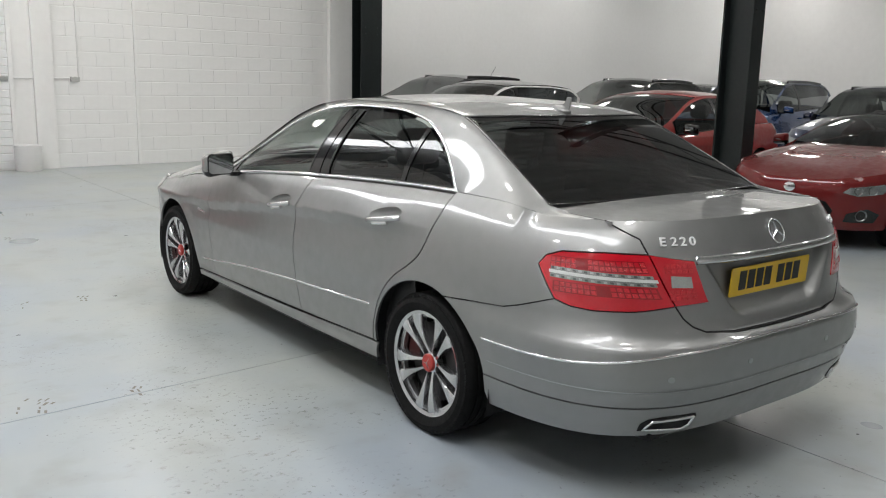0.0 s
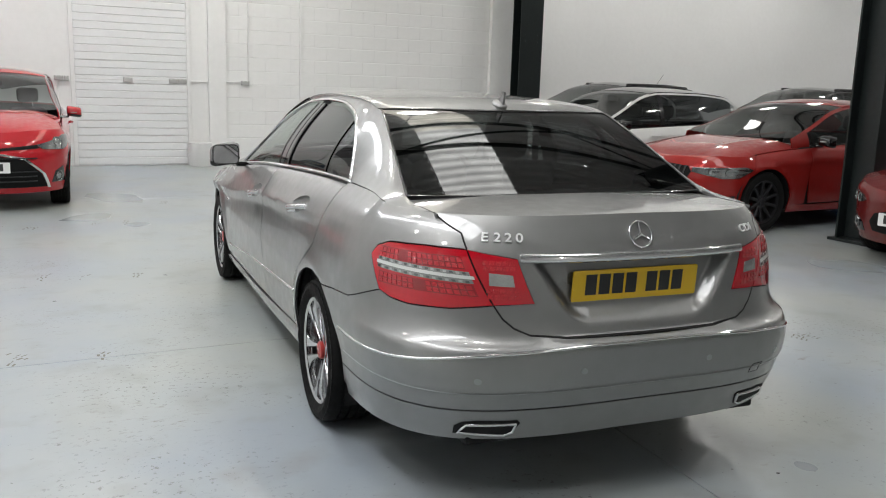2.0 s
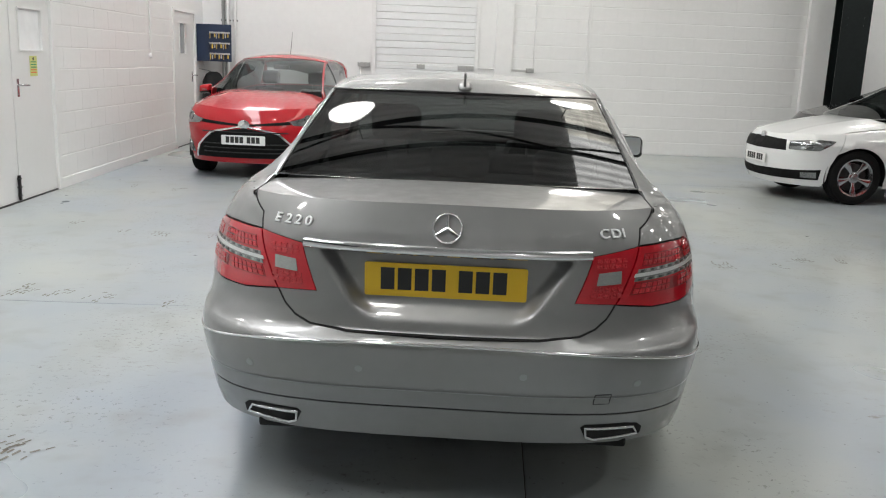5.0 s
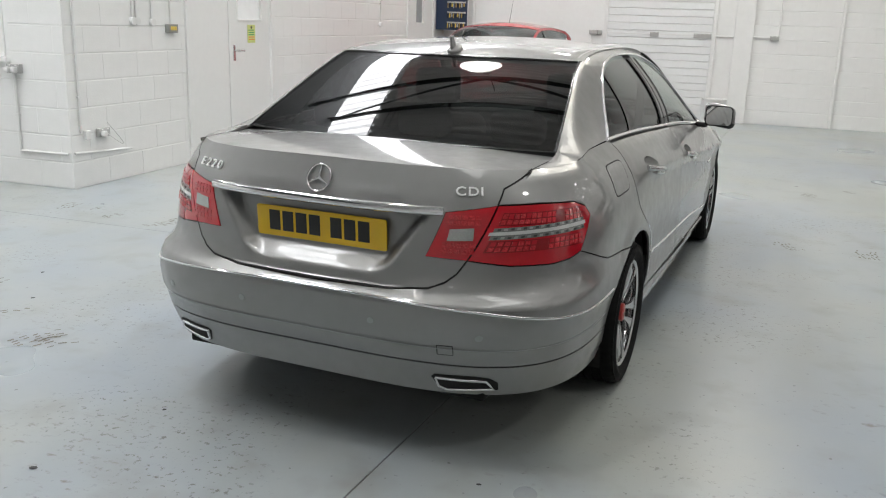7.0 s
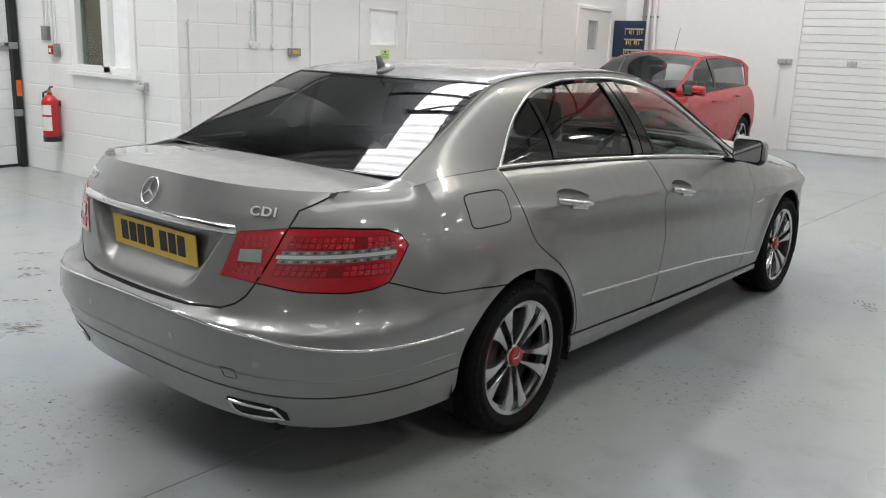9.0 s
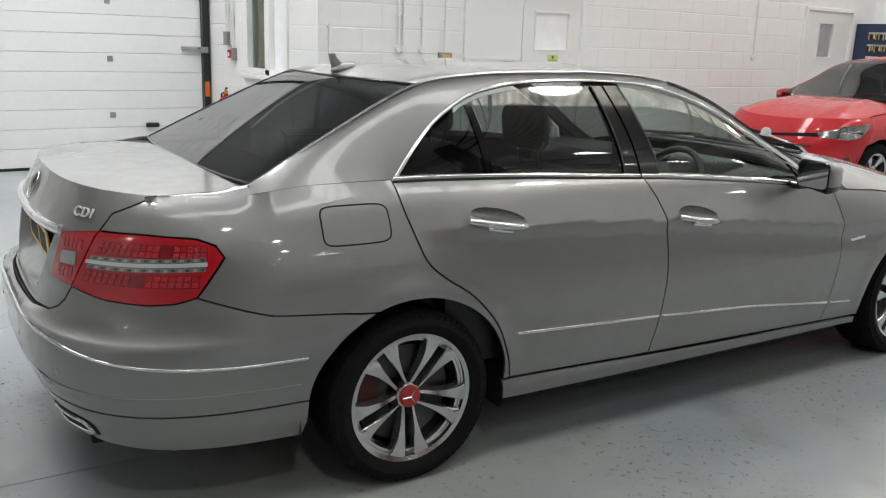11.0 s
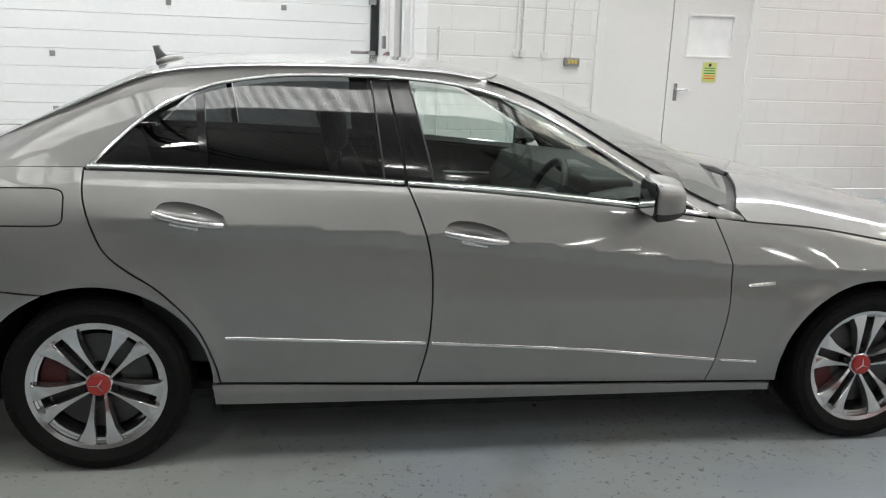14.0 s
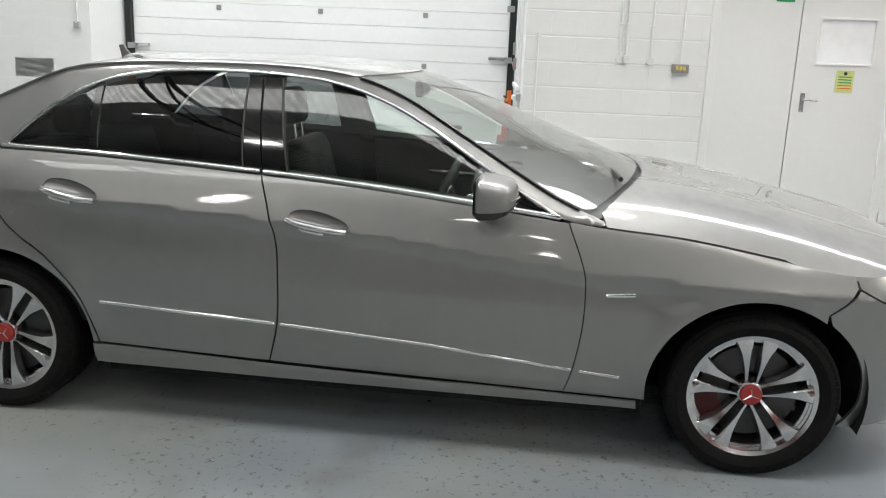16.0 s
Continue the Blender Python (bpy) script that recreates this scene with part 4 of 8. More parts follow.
saloon = thing("saloon_car", pose(3.242, 3.177, 0, 0, 0, -4.2), "silver-grey metallic four-door saloon parked on the painted floor", "car")


def lid_face(u, z):
    """The boot lid's rear face, with the hollow for the number plate."""
    p = S.side(u, z)
    half = np.interp(z, [0.66, 0.70, 0.865], [0.24, 0.285, 0.40])
    m = sstep(half - np.abs(p[..., 0]), -0.018, 0.045) * sstep(z, 0.65, 0.725) * (1 - sstep(z, 0.872, 0.882))
    return p + np.stack([0 * m, 0.055 * m, 0 * m], -1)


def unit(v):
    return v / np.maximum(np.linalg.norm(v, axis=-1, keepdims=True), 1e-9)


def outward(v):
    return v * np.where(v[..., :1] < 0, -1.0, 1.0)


def upward(v):
    return v * np.where(v[..., 2:] < 0, -1.0, 1.0)


def belt_normal(y):
    """The shared normal where the rear pillar runs into the shoulder."""
    z = S.belt(y)[1]
    return unit(outward(normals_of(S.side, y, z - 0.03)) + outward(normals_of(S.green, y, z + 0.02)))


def rail_normal(y):
    """The shared normal where the pillar and roof rail turn over into the roof."""
    return unit(outward(normals_of(S.green, y, S.zrail(y) - 0.01)) + upward(normals_of(S.roof, S.xr(y) - 0.01, y)))


def blend(nor, shared, w):
    return unit(nor * (1 - w[:, None]) + shared * w[:, None])


def round_pillar(q, nor):
    y, z = q[:, 0], q[:, 1]
    nor = blend(nor, belt_normal(y), np.exp(-((z - S.belt(y)[1]) / 0.05) ** 2) * sstep(-y, 0.0, 0.08))
    return blend(nor, rail_normal(y), np.exp(-((z - S.zrail(y)) / 0.028) ** 2) * (1 - sstep(y, 1.3, 1.5))) if y.min() > -0.4 else blend(blend(nor, rail_normal(y), np.exp(-((z - S.zrail(y)) / 0.028) ** 2) * (1 - sstep(y, 1.3, 1.5)) * sstep(y, -0.5, -0.4)), FOOT_NORMAL, 0.9 * np.exp(-((y + 0.505) / 0.07) ** 2))


def round_wing(q, nor):
    y, z = q[:, 0], q[:, 1]
    nor = blend(nor, belt_normal(y), np.exp(-((z - S.belt(y)[1]) / 0.045) ** 2) * sstep(-y, 0.0, 0.08) * sstep(y, -0.62, -0.5))
    p = S.side(y, S.top_u(y))
    over = unit(outward(normals_of(S.side, y, S.top_u(y) - 0.02)) + upward(normals_of(S.deck, p[:, 0], p[:, 1])))
    return blend(nor, over, np.exp(-((z - S.top_u(y)) / 0.03) ** 2) * (1 - sstep(y, -0.62, -0.5)))


def round_roof(q, nor):
    x, y = q[:, 0], q[:, 1]
    return blend(upward(nor), rail_normal(y), np.exp(-((S.xr(y) - x) / 0.045) ** 2) * (1 - sstep(y, 1.3, 1.5)))


def wing_top_skin(x, y):
    """The strip beside the boot lid, which climbs into the foot of the rear pillar."""
    x, y = np.broadcast_arrays(np.asarray(x, float), np.asarray(y, float))
    e, zo = S.belt(y)
    t = np.clip((x - 0.68) / np.maximum(e - 0.68, 0.02), 0, 1)
    zi = S.deck(0.68 + 0 * y, y)[..., 2] + 0.016 * sstep(y, -0.62, -0.49)
    return np.stack([x, y, zi * (1 - t) + zo * t + 0.012 * t * (1 - t)], -1)


FOOT_NORMAL = np.array([0.50, -0.30, 0.81])


def round_shoulder(q, nor):
    x, y = q[:, 0], q[:, 1]
    e = S.edge_x(y)
    over = unit(outward(normals_of(S.side, y, S.top_u(y) - 0.02)) + upward(nor))
    nor = blend(upward(nor), over, np.exp(-((e - x) / 0.035) ** 2))
    return blend(nor, FOOT_NORMAL, 0.8 * np.exp(-((y + 0.495) / 0.05) ** 2) * sstep(x, 0.68, 0.72))


def sill_z(y):
    return 0.306 - 0.0245 * (y - 0.41)


def belt_run(a, c, n=14, drop=0.006):
    return [(y, float(S.zb(y)) - drop) for y in np.linspace(a, c, n)]


rear_seam = through_points([(-0.03, 1.03), (-0.022, 0.944), (0.012, 0.842), (0.050, 0.771), (0.117, 0.714), (0.22, 0.644), (0.328, 0.524), (0.385, 0.395), (0.406, 0.308)], 4)
mid_seam = through_points([(1.045, 0.998), (1.085, 0.901), (1.120, 0.783), (1.133, 0.662), (1.128, 0.458), (1.092, 0.291)], 5)
front_seam = through_points([(2.182, 0.895), (2.239, 0.757), (2.256, 0.672), (2.255, 0.52), (2.233, 0.365), (2.205, 0.264)], 5)
TIP, TOPOUT, LOWOUT, LOW2 = (0.85, -0.62, 0.852), (0.806, -0.69, 0.905), (0.84, -0.70, 0.738), (0.79, -0.83, 0.712)
DIVT, DIVB, INT, INB = (0.640, -0.945, 0.910), (0.562, -1.02, 0.730), (0.470, -1.01, 0.886), (0.415, -1.045, 0.737)
US = np.linspace(S.y0r - S.Lr, S.y0r, 400)
PU = S.side(US, S.top_u(US))
UL = float(np.interp(0.676, PU[:, 0], US))
CX, CY = 0.676, float(np.interp(UL, US, PU[:, 1]))
lid_side = S.uz(DIVB, (0.535, -1.04, 0.685), (0.50, -1.06, 0.655), (0.44, -1.07, 0.633), (0.30, -1.07, 0.622))
C = S.y0r - S.Lr
lamp_top = S.uz(DIVT, (0.73, -0.82, 0.912), TOPOUT, (0.835, -0.64, 0.885), TIP)
lamp_low = S.uz(TIP, LOWOUT, (0.825, -0.76, 0.72), LOW2, (0.68, -0.94, 0.714), DIVB)
bumper_seam = [(-0.155, 0.636), (-0.36, 0.655), (-0.50, 0.668), (-0.58, 0.69)] + S.uz(LOWOUT)
deck_edge = [(u, float(S.top_u(u)) + 0.003) for u in np.linspace(UL, -0.03, 22)]
lid_top_edge = [(u, float(S.top_u(u))) for u in np.linspace(C, UL, 14)]
arch_r = arc(S, 0.0, 0.312, 0.636)
arch_f = arc(S, S.base, 0.575, 0.255)

GLASS_TOP = through_points([(-0.02, 1.03), (0.072, 1.124), (0.162, 1.202), (0.254, 1.258), (0.349, 1.30), (0.445, 1.324), (0.639, 1.349), (0.938, 1.354), (1.141, 1.345), (1.265, 1.330), (1.409, 1.294), (1.553, 1.238), (1.699, 1.160), (1.842, 1.076), (1.986, 0.994), (2.151, 0.905)], 4)


def cut(line, a, c):
    """The stretch of a line of growing y between two places."""
    ys, zs = np.array(line).T
    inner = [(y, z) for y, z in line if a < y < c]
    return [(a, float(np.interp(a, ys, zs)))] + inner + [(c, float(np.interp(c, ys, zs)))]


def window_loop(bottom_a, bottom_c, top_a, top_c, line):
    top = cut(line, top_a, top_c)
    return [(bottom_a, float(S.zb(bottom_a)) + 0.012)] + top + [(y, float(S.zb(y)) + 0.012) for y in np.linspace(bottom_c, bottom_a, 8)][:-1]


HANDLES = ((0.315, 0.893), (1.278, 0.838))


def handle_loop(yc, zc, grow=1.0):
    return [(yc + grow * 0.112 * math.cos(a) * (1 + 0.10 * math.cos(a)), zc + 0.004 - 0.16 * 0.112 * math.cos(a) + grow * 0.036 * math.sin(a) * (1.05 if math.sin(a) > 0 else 0.75)) for a in np.linspace(0, math.tau, 33)[:-1]]


def hollow_skin(yc, zc):
    """The door's skin pressed in behind its handle."""
    def surf(u, z):
        u, z = np.broadcast_arrays(np.asarray(u, float), np.asarray(z, float))
        q = np.hypot((u - yc - 0.005) / 0.118, (z - zc - 0.008 + 0.16 * (u - yc)) / 0.036)
        return S.side(u, z) - np.stack([0.036 * np.clip(1 - q * q, 0, 1) ** 0.8, 0 * u, 0 * u], -1)
    return surf


pane_line = [(y + 0.006 if y < 0.3 else y, z - 0.016) for y, z in GLASS_TOP]
for sg in (1, -1):
    # lower body
    door = panel("rear_door", [rear_seam[::-1] + belt_run(0.0, 1.035) + mid_seam + [(y, sill_z(y)) for y in np.linspace(1.05, 0.45, 8)], handle_loop(*HANDLES[0])], S.side, SILVER, saloon, sg, "rear door in silver metallic paint", step=0.016)
    front = panel("front_door", [mid_seam[::-1] + belt_run(1.06, 2.17) + front_seam + [(y, sill_z(y)) for y in np.linspace(2.17, 1.12, 10)], handle_loop(*HANDLES[1])], S.side, SILVER, saloon, sg, "front door in silver metallic paint", step=0.016)
    panel("front_wing", [front_seam[::-1] + [(y, float(S.top_u(y)) - 0.002) for y in np.linspace(2.2, 3.198, 17)] + [(3.200, 0.728), (3.150, 0.676), (3.098, 0.630), (3.095, 0.60)] + arch_f[1:] + [(2.47, 0.258), (2.3, 0.261)]], S.side, SILVER, saloon, sg, "front wing in silver metallic paint", step=0.018, gap=0.0015)
    panel("rear_wing", [rear_seam + [(0.385, 0.304)] + arch_r + bumper_seam[1:] + lamp_top[::-1] + S.uz((0.660, -0.92, 0.96)) + deck_edge], S.side, SILVER, saloon, sg, "rear wing in silver metallic paint", step=0.022, fix=round_wing)
    panel("sill", [[(0.385, 0.222), (0.375, 0.30)] + [(y, sill_z(y) - 0.004) for y in np.linspace(0.41, 2.47, 16)] + [(2.474, 0.218)] + [(y, 0.220) for y in np.linspace(2.4, 0.45, 10)]], lambda u, z: S.side(u, z) + np.stack([0.014 * (1 - sstep(z, 0.262, 0.30)), 0 * z, 0 * z], -1), SILVER, saloon, sg, "silver side sill", step=0.025)
    lamp = panel("tail_lamp", [lamp_top + lamp_low[1:]], S.side, LAMP_RED, saloon, sg, "wrap-round red tail lamp lens", step=0.02, lift=0.003, lip=0.02)
    tip_u, div_t, div_b = S.u_of(*TIP), S.u_of(*DIVT), S.u_of(*DIVB)

    def on_lamp(a, h):
        """A place on the outer lamp: a from the boot line (0) to its tip (1), h from its foot (0) to its head (1)."""
        return (div_b + (div_t - div_b) * h + (tip_u - (div_b + (div_t - div_b) * h)) * a, 0.727 + 0.182 * h - 0.004 * a)

    def lamp_patch(name, a0, a1, h0, h1, mat, n=6, rise=0.0045, slope=0.0):
        loop = [on_lamp(a, h0 + slope * a) for a in np.linspace(a0, a1, n)] + [on_lamp(a, h1 + slope * a) for a in np.linspace(a1, a0, n)]
        return panel(name, [loop], S.side, mat, lamp, sg, step=0.02, gap=0, lift=rise, lip=0.002)

    lamp_patch("reflector_field", 0.07, 0.88, 0.655, 0.875, LAMP_DEEP, 10, 0.0042, slope=0.03)
    lamp_patch("reflector_field", 0.06, 0.84, 0.165, 0.375, LAMP_DEEP, 10, 0.0042, slope=0.08)
    lamp_patch("clear_band", 0.05, 0.87, 0.395, 0.605, LAMP_CLEAR, 10, slope=0.12)
    lamp_patch("led_bar", 0.03, 0.88, 0.475, 0.535, LAMP_BAR, 10, slope=0.12, rise=0.0072)
    for k, a in enumerate(np.linspace(0.075, 0.835, 17)):
        if abs(a - 0.57) > 0.045:
            lamp_patch("prism_cell", a, a + 0.037, 0.675, 0.755, LAMP_CELL, 2, 0.006, slope=0.03)
            lamp_patch("prism_cell", a, a + 0.037, 0.775, 0.855, LAMP_RED if k % 3 == 1 else LAMP_CELL, 2, 0.006, slope=0.03)
        if abs(a - 0.43) > 0.045 and a < 0.80:
            lamp_patch("prism_cell", a, a + 0.037, 0.185, 0.265, LAMP_CELL, 2, 0.006, slope=0.08)
            lamp_patch("prism_cell", a, a + 0.037, 0.285, 0.360, LAMP_RED if k % 3 == 0 else LAMP_CELL, 2, 0.006, slope=0.08)
        for h in (0.405, 0.555):
            lamp_patch("clear_cell", a, a + 0.026, h, h + 0.04, PLASTIC_GREY if k % 2 else DISC, 2, 0.0062, slope=0.12)
    # chrome strips and trims on the doors
    ribbon("door_strip", [(0.425, 0.476), (0.75, 0.462), (1.115, 0.447)], S.side, 0.013, 0.006, CHROME, door, sg, "bright strip low on the door")
    ribbon("door_strip", [(1.14, 0.446), (1.7, 0.410), (2.225, 0.356)], S.side, 0.013, 0.006, CHROME, front, sg, "bright strip low on the door")
    ribbon("wing_strip", [(2.255, 0.353), (2.40, 0.342)], S.side, 0.012, 0.006, CHROME, saloon, sg)
    ribbon("belt_trim", [(y, float(S.zb(y)) + 0.004) for y in np.linspace(-0.02, 1.035, 18)], S.side, 0.020, 0.007, CHROME, door, sg, "chrome window-line trim")
    ribbon("belt_trim", [(y, float(S.zb(y)) + 0.004) for y in np.linspace(1.05, 2.15, 18)], S.side, 0.020, 0.007, CHROME, front, sg, "chrome window-line trim")
    ribbon("window_trim", GLASS_TOP, S.green, 0.014, 0.006, CHROME, saloon, sg, "chrome frame round the side windows")
    ribbon("badge", [(2.33, 0.648), (2.345, 0.65), (2.42, 0.656), (2.43, 0.657)], S.side, 0.016, 0.006, CHROME, saloon, sg, "small bright wing badge")
    # greenhouse: pillar band, panes, pillars
    rail = [(y, float(S.zrail(y))) for y in np.linspace(2.32, -0.50, 44)]
    belt_back = [(y, float(S.belt(y)[1]) + 0.001) for y in np.linspace(-0.505, -0.03, 12)]
    panel("roof_pillar", [belt_back + GLASS_TOP + [(2.2, 0.893), (2.3, 0.884)] + rail], S.green, SILVER, saloon, sg, "silver roof rail and rear pillar", step=0.02, gap=0.0, lip=0.004, fix=round_pillar)
    returns = [(float(S.xr(y)), y) for y in np.linspace(0.17, -0.50, 20)]
    panel("pillar_return", [returns + [(x - 0.014, max(y, -0.485)) for x, y in returns[::-1]]], S.roof, SILVER, saloon, sg, step=0.02, gap=0.0, lip=0.006, fix=round_roof)
    panel("quarter_pane", [window_loop(0.01, 0.352, 0.03, 0.325, pane_line)], S.green, PRIVACY, door, sg, "dark privacy glass", gap=0, lip=0.0, lift=-0.006)
    panel("rear_pane", [window_loop(0.378, 0.966, 0.352, 0.930, pane_line)], S.green, PRIVACY, door, sg, "dark privacy glass", gap=0, lip=0.0, lift=-0.006)
    panel("pane_divider", [[(0.346, 1.03), (0.322, 1.272), (0.348, 1.282), (0.376, 1.03)]], S.green, GLOSS_BLACK, door, sg, gap=0, lift=-0.002)
    panel("centre_pillar", [[(0.962, 1.006), (0.926, 1.336), (0.985, 1.338), (1.044, 1.004)]], S.green, GLOSS_BLACK, door, sg, "gloss black door pillar trim", gap=0.001, lift=-0.002)
    panel("centre_pillar", [[(1.05, 1.004), (0.993, 1.338), (1.062, 1.338), (1.14, 1.0)]], S.green, GLOSS_BLACK, front, sg, "gloss black door pillar trim", gap=0.001, lift=-0.001)
    panel("front_pane", [window_loop(1.138, 1.99, 1.062, 1.93, pane_line)], S.green, CLEAR, front, sg, "clear front door glass", gap=0, lip=0.0, lift=-0.006)
    panel("mirror_corner", [window_loop(1.995, 2.10, 1.94, 2.09, [(y, z - 0.006) for y, z in GLASS_TOP])], S.green, GLOSS_BLACK, front, sg, gap=0, lift=-0.003)
    ribbon("pane_edge", [(0.968, 1.012), (0.930, 1.338)], S.green, 0.006, 0.003, SEAL, door, sg)
    ribbon("pane_edge", [(1.142, 1.006), (1.066, 1.335)], S.green, 0.006, 0.003, SEAL, front, sg)

    # handles: a hollow in the door and a bar before it
    for own, (yc, zc) in zip((door, front), HANDLES):
        panel("handle_recess", [handle_loop(yc, zc, 1.03)], hollow_skin(yc, zc), SILVER, own, sg, "pressed hollow behind the handle", step=0.008, gap=0, lip=0)
        bar = []
        for t in np.linspace(-1, 1, 13):
            y, z = yc + 0.108 * t, zc - 0.006 - 0.016 * t
            p, n = S.side(y, z), normals_of(S.side, np.array([y]), np.array([z]))[0]
            bar.append(p + np.array([0.004 + 0.026 * (1 - abs(t) ** 3), 0, 0]))
        hb = tube([tuple(p * (sg, 1, 1)) for p in bar], 0.0125, n=12)
        hd = part("door_handle", hb, ALUMINIUM, own, "bright silver bar door handle", smooth=60)
        low = [p - np.array([0.003, 0, 0.015]) for p in bar[3:9]]
        part("handle_grip", tube([tuple(p * (sg, 1, 1)) for p in low], 0.0105, n=8), CHROME, hd, smooth=60)
    wing_mirror(saloon, sg * 1.0, 1.885, 0.992, sg, SILVER, 0.92)
    # wheels
    for wy, wx in ((0.0, 0.797), (S.base, 0.797)):
        build_wheel(saloon, sg * wx, wy, 0.306, 0.306, 0.235, 0.232, sg, dict(kind="double", cap=RED_CAP, mat=RIM), turn=0 if wy == 0 else 36)
        liner = lathe([(0.40, 0.0), (0.375, 0.42)], n=40)
        bmesh.ops.transform(liner, matrix=Matrix.Translation((sg * 0.88, wy, S.hub)) @ Matrix(((0, 0, -sg, 0), (1, 0, 0, 0), (0, 1, 0, 0), (0, 0, 0, 1))), verts=liner.verts)
        bmesh.ops.delete(liner, geom=[v for v in liner.verts if v.co.z < 0.17], context="VERTS")
        part("wheel_liner", liner, DARK, saloon)
    # exhaust tips
    ex = [(0.470, 0.330), (0.63, 0.325), (0.650, 0.292), (0.50, 0.281), (0.475, 0.294)]
    tail_us = np.linspace(C, S.y0r, 200)
    skin_u = lambda x, z: float(np.interp(x, S.side(tail_us, z)[:, 0], tail_us))
    hollow = [(skin_u(x, z), z) for x, z in ((0.455, 0.330), (0.468, 0.342), (0.60, 0.342), (0.645, 0.334), (0.665, 0.316), (0.662, 0.284), (0.50, 0.275), (0.474, 0.286))]
    # shade of the hollow, laid on the bumper skin as a black patch
    panel("exhaust_hollow", [hollow], S.side, DARK, saloon, sg, "near-black patch standing in for the shaded hollow round the exhaust", step=0.02, gap=0, lift=0.002, lip=0.002)
    ring = through_points([(skin_u(x, z), z) for x, z in ex + ex[:1]], 1)
    tip = ribbon("exhaust_tip", ring, S.side, 0.008, 0.010, CHROME, saloon, sg, "chrome exhaust trim set in the bumper")
    # the mouth's shade is a flat black patch too
    panel("exhaust_mouth", [ring[:-1]], S.side, DARK, saloon, sg, step=0.02, gap=0, lift=0.005, lip=0.002)
    # parking sensors and fuel flap
    for x, z in ((0.62, 0.495), (0.256, 0.517)):
        u = S.u_of(x, -1.06 if x > 0.5 else -1.12, z)
        panel("parking_sensor", [[(u + 0.0105 * math.cos(a), z + 0.0105 * math.sin(a)) for a in np.linspace(0, math.tau, 15)[:-1]]], S.side, GREY_STEEL, saloon, sg, step=0.01, gap=0, lift=0.002, lip=0.004)

flap = [(-0.20 + 0.118 * math.copysign(abs(math.cos(a)) ** 0.35, math.cos(a)), 0.917 + 0.058 * math.copysign(abs(math.sin(a)) ** 0.35, math.sin(a)) + 0.0) for a in np.linspace(0, math.tau, 41)[:-1]]
ribbon("fuel_flap_gap", flap + flap[:1], S.side, 0.005, 0.0008, DARK, saloon, 1)
panel("fuel_flap", [flap], S.side, SILVER, saloon, 1, "rounded fuel flap in body colour", step=0.025, gap=0.003, lift=0.0012, lip=0.002)

# bumpers
SPLIT = [(C, 0.388), (-1.2, 0.386), (-0.9, 0.380), (-0.6, 0.372), (-0.372, 0.368)]
bumper = panel_both("rear_bumper", [SPLIT + [p for p in arc(S, 0.0, 0.62, 0.25, 24)[10:] if p[1] > 0.372][::-1] + bumper_seam[:-1] + lamp_low[1:] + lid_side[1:] + [(C, 0.6185)]], S.side, SILVER, saloon, "rear bumper in silver metallic paint", step=0.028, gap=0.002, seam=C)
panel_both("bumper_apron", [[(C, 0.262), (-1.1, 0.260), (-0.75, 0.256), (-0.40, 0.248), (-0.382, 0.30), (-0.374, 0.364), (-0.6, 0.368), (-0.9, 0.376), (-1.2, 0.382), (C, 0.384)]], S.side, SILVER, saloon, "lower rear bumper apron", step=0.028, gap=0.0, seam=C)
chrome_run = through_points([(C, 0.603), (C + 0.25, 0.600)] + S.uz((0.60, -1.085, 0.583), (0.791, -0.97, 0.556), (0.86, -0.80, 0.537), (0.885, -0.60, 0.525)) + [(-0.385, 0.520)], 4)
ribbon("bumper_strip", chrome_run, S.side, 0.010, 0.005, CHROME, bumper, label="bright strip round the rear bumper", both=True)
ribbon("bumper_crease", [(C, 0.452), (-1.2, 0.450), (-0.9, 0.444), (-0.6, 0.436), (-0.40, 0.43)], S.side, 0.004, 0.001, GREY_STEEL, bumper, both=True)
tow = [(S.u_of(x, -1.11, 0.44), z) for x, z in ((0.50, 0.424), (0.562, 0.424), (0.562, 0.462), (0.50, 0.462), (0.50, 0.424))]
ribbon("tow_cover_gap", tow, S.side, 0.003, 0.0008, DARK, bumper, 1)
panel_both("front_bumper", [[(S.base + 0.384 * math.cos(a), 0.312 + 0.356 * math.sin(a)) for a in np.linspace(-0.33, 0.90, 12)] + [(3.102, 0.628), (3.153, 0.672), (3.205, 0.722), (3.34, 0.655), (3.6, 0.62), (4.2, 0.61), (4.2, 0.18), (3.7, 0.18)]], S.side, SILVER, saloon, "front bumper in silver metallic paint", step=0.03, gap=0.0015, seam=4.2)
for sg in (1, -1):
    panel("headlamp", [[(3.207, 0.727)] + [(u, float(S.top_u(u)) - 0.004) for u in np.linspace(3.203, 3.7, 8)] + [(3.75, 0.620), (3.6, 0.624), (3.34, 0.66)]], S.side, LAMP_CLEAR, saloon, sg, "clear headlamp lens", step=0.03, gap=0.0)
panel_both("grille", [[(3.80, 0.40), (3.78, 0.66), (4.2, 0.69), (4.2, 0.40)]], S.side, GLOSS_BLACK, saloon, "dark radiator grille", step=0.05, lift=0.004, seam=4.2)

# boot lid: face and top in one piece
face_loop = [(C, 0.6245)] + [(u, z + 0.004) for u, z in lid_side[::-1]][:-1] + S.uz(DIVB) + S.uz(INB, INT, DIVT) + S.uz((0.660, -0.92, 0.96)) + lid_top_edge[::-1]
xs = np.linspace(0.0, CX - 0.003, 14)


def deck_rim(x):
    return float(np.interp(x, PU[:, 0], PU[:, 1]))


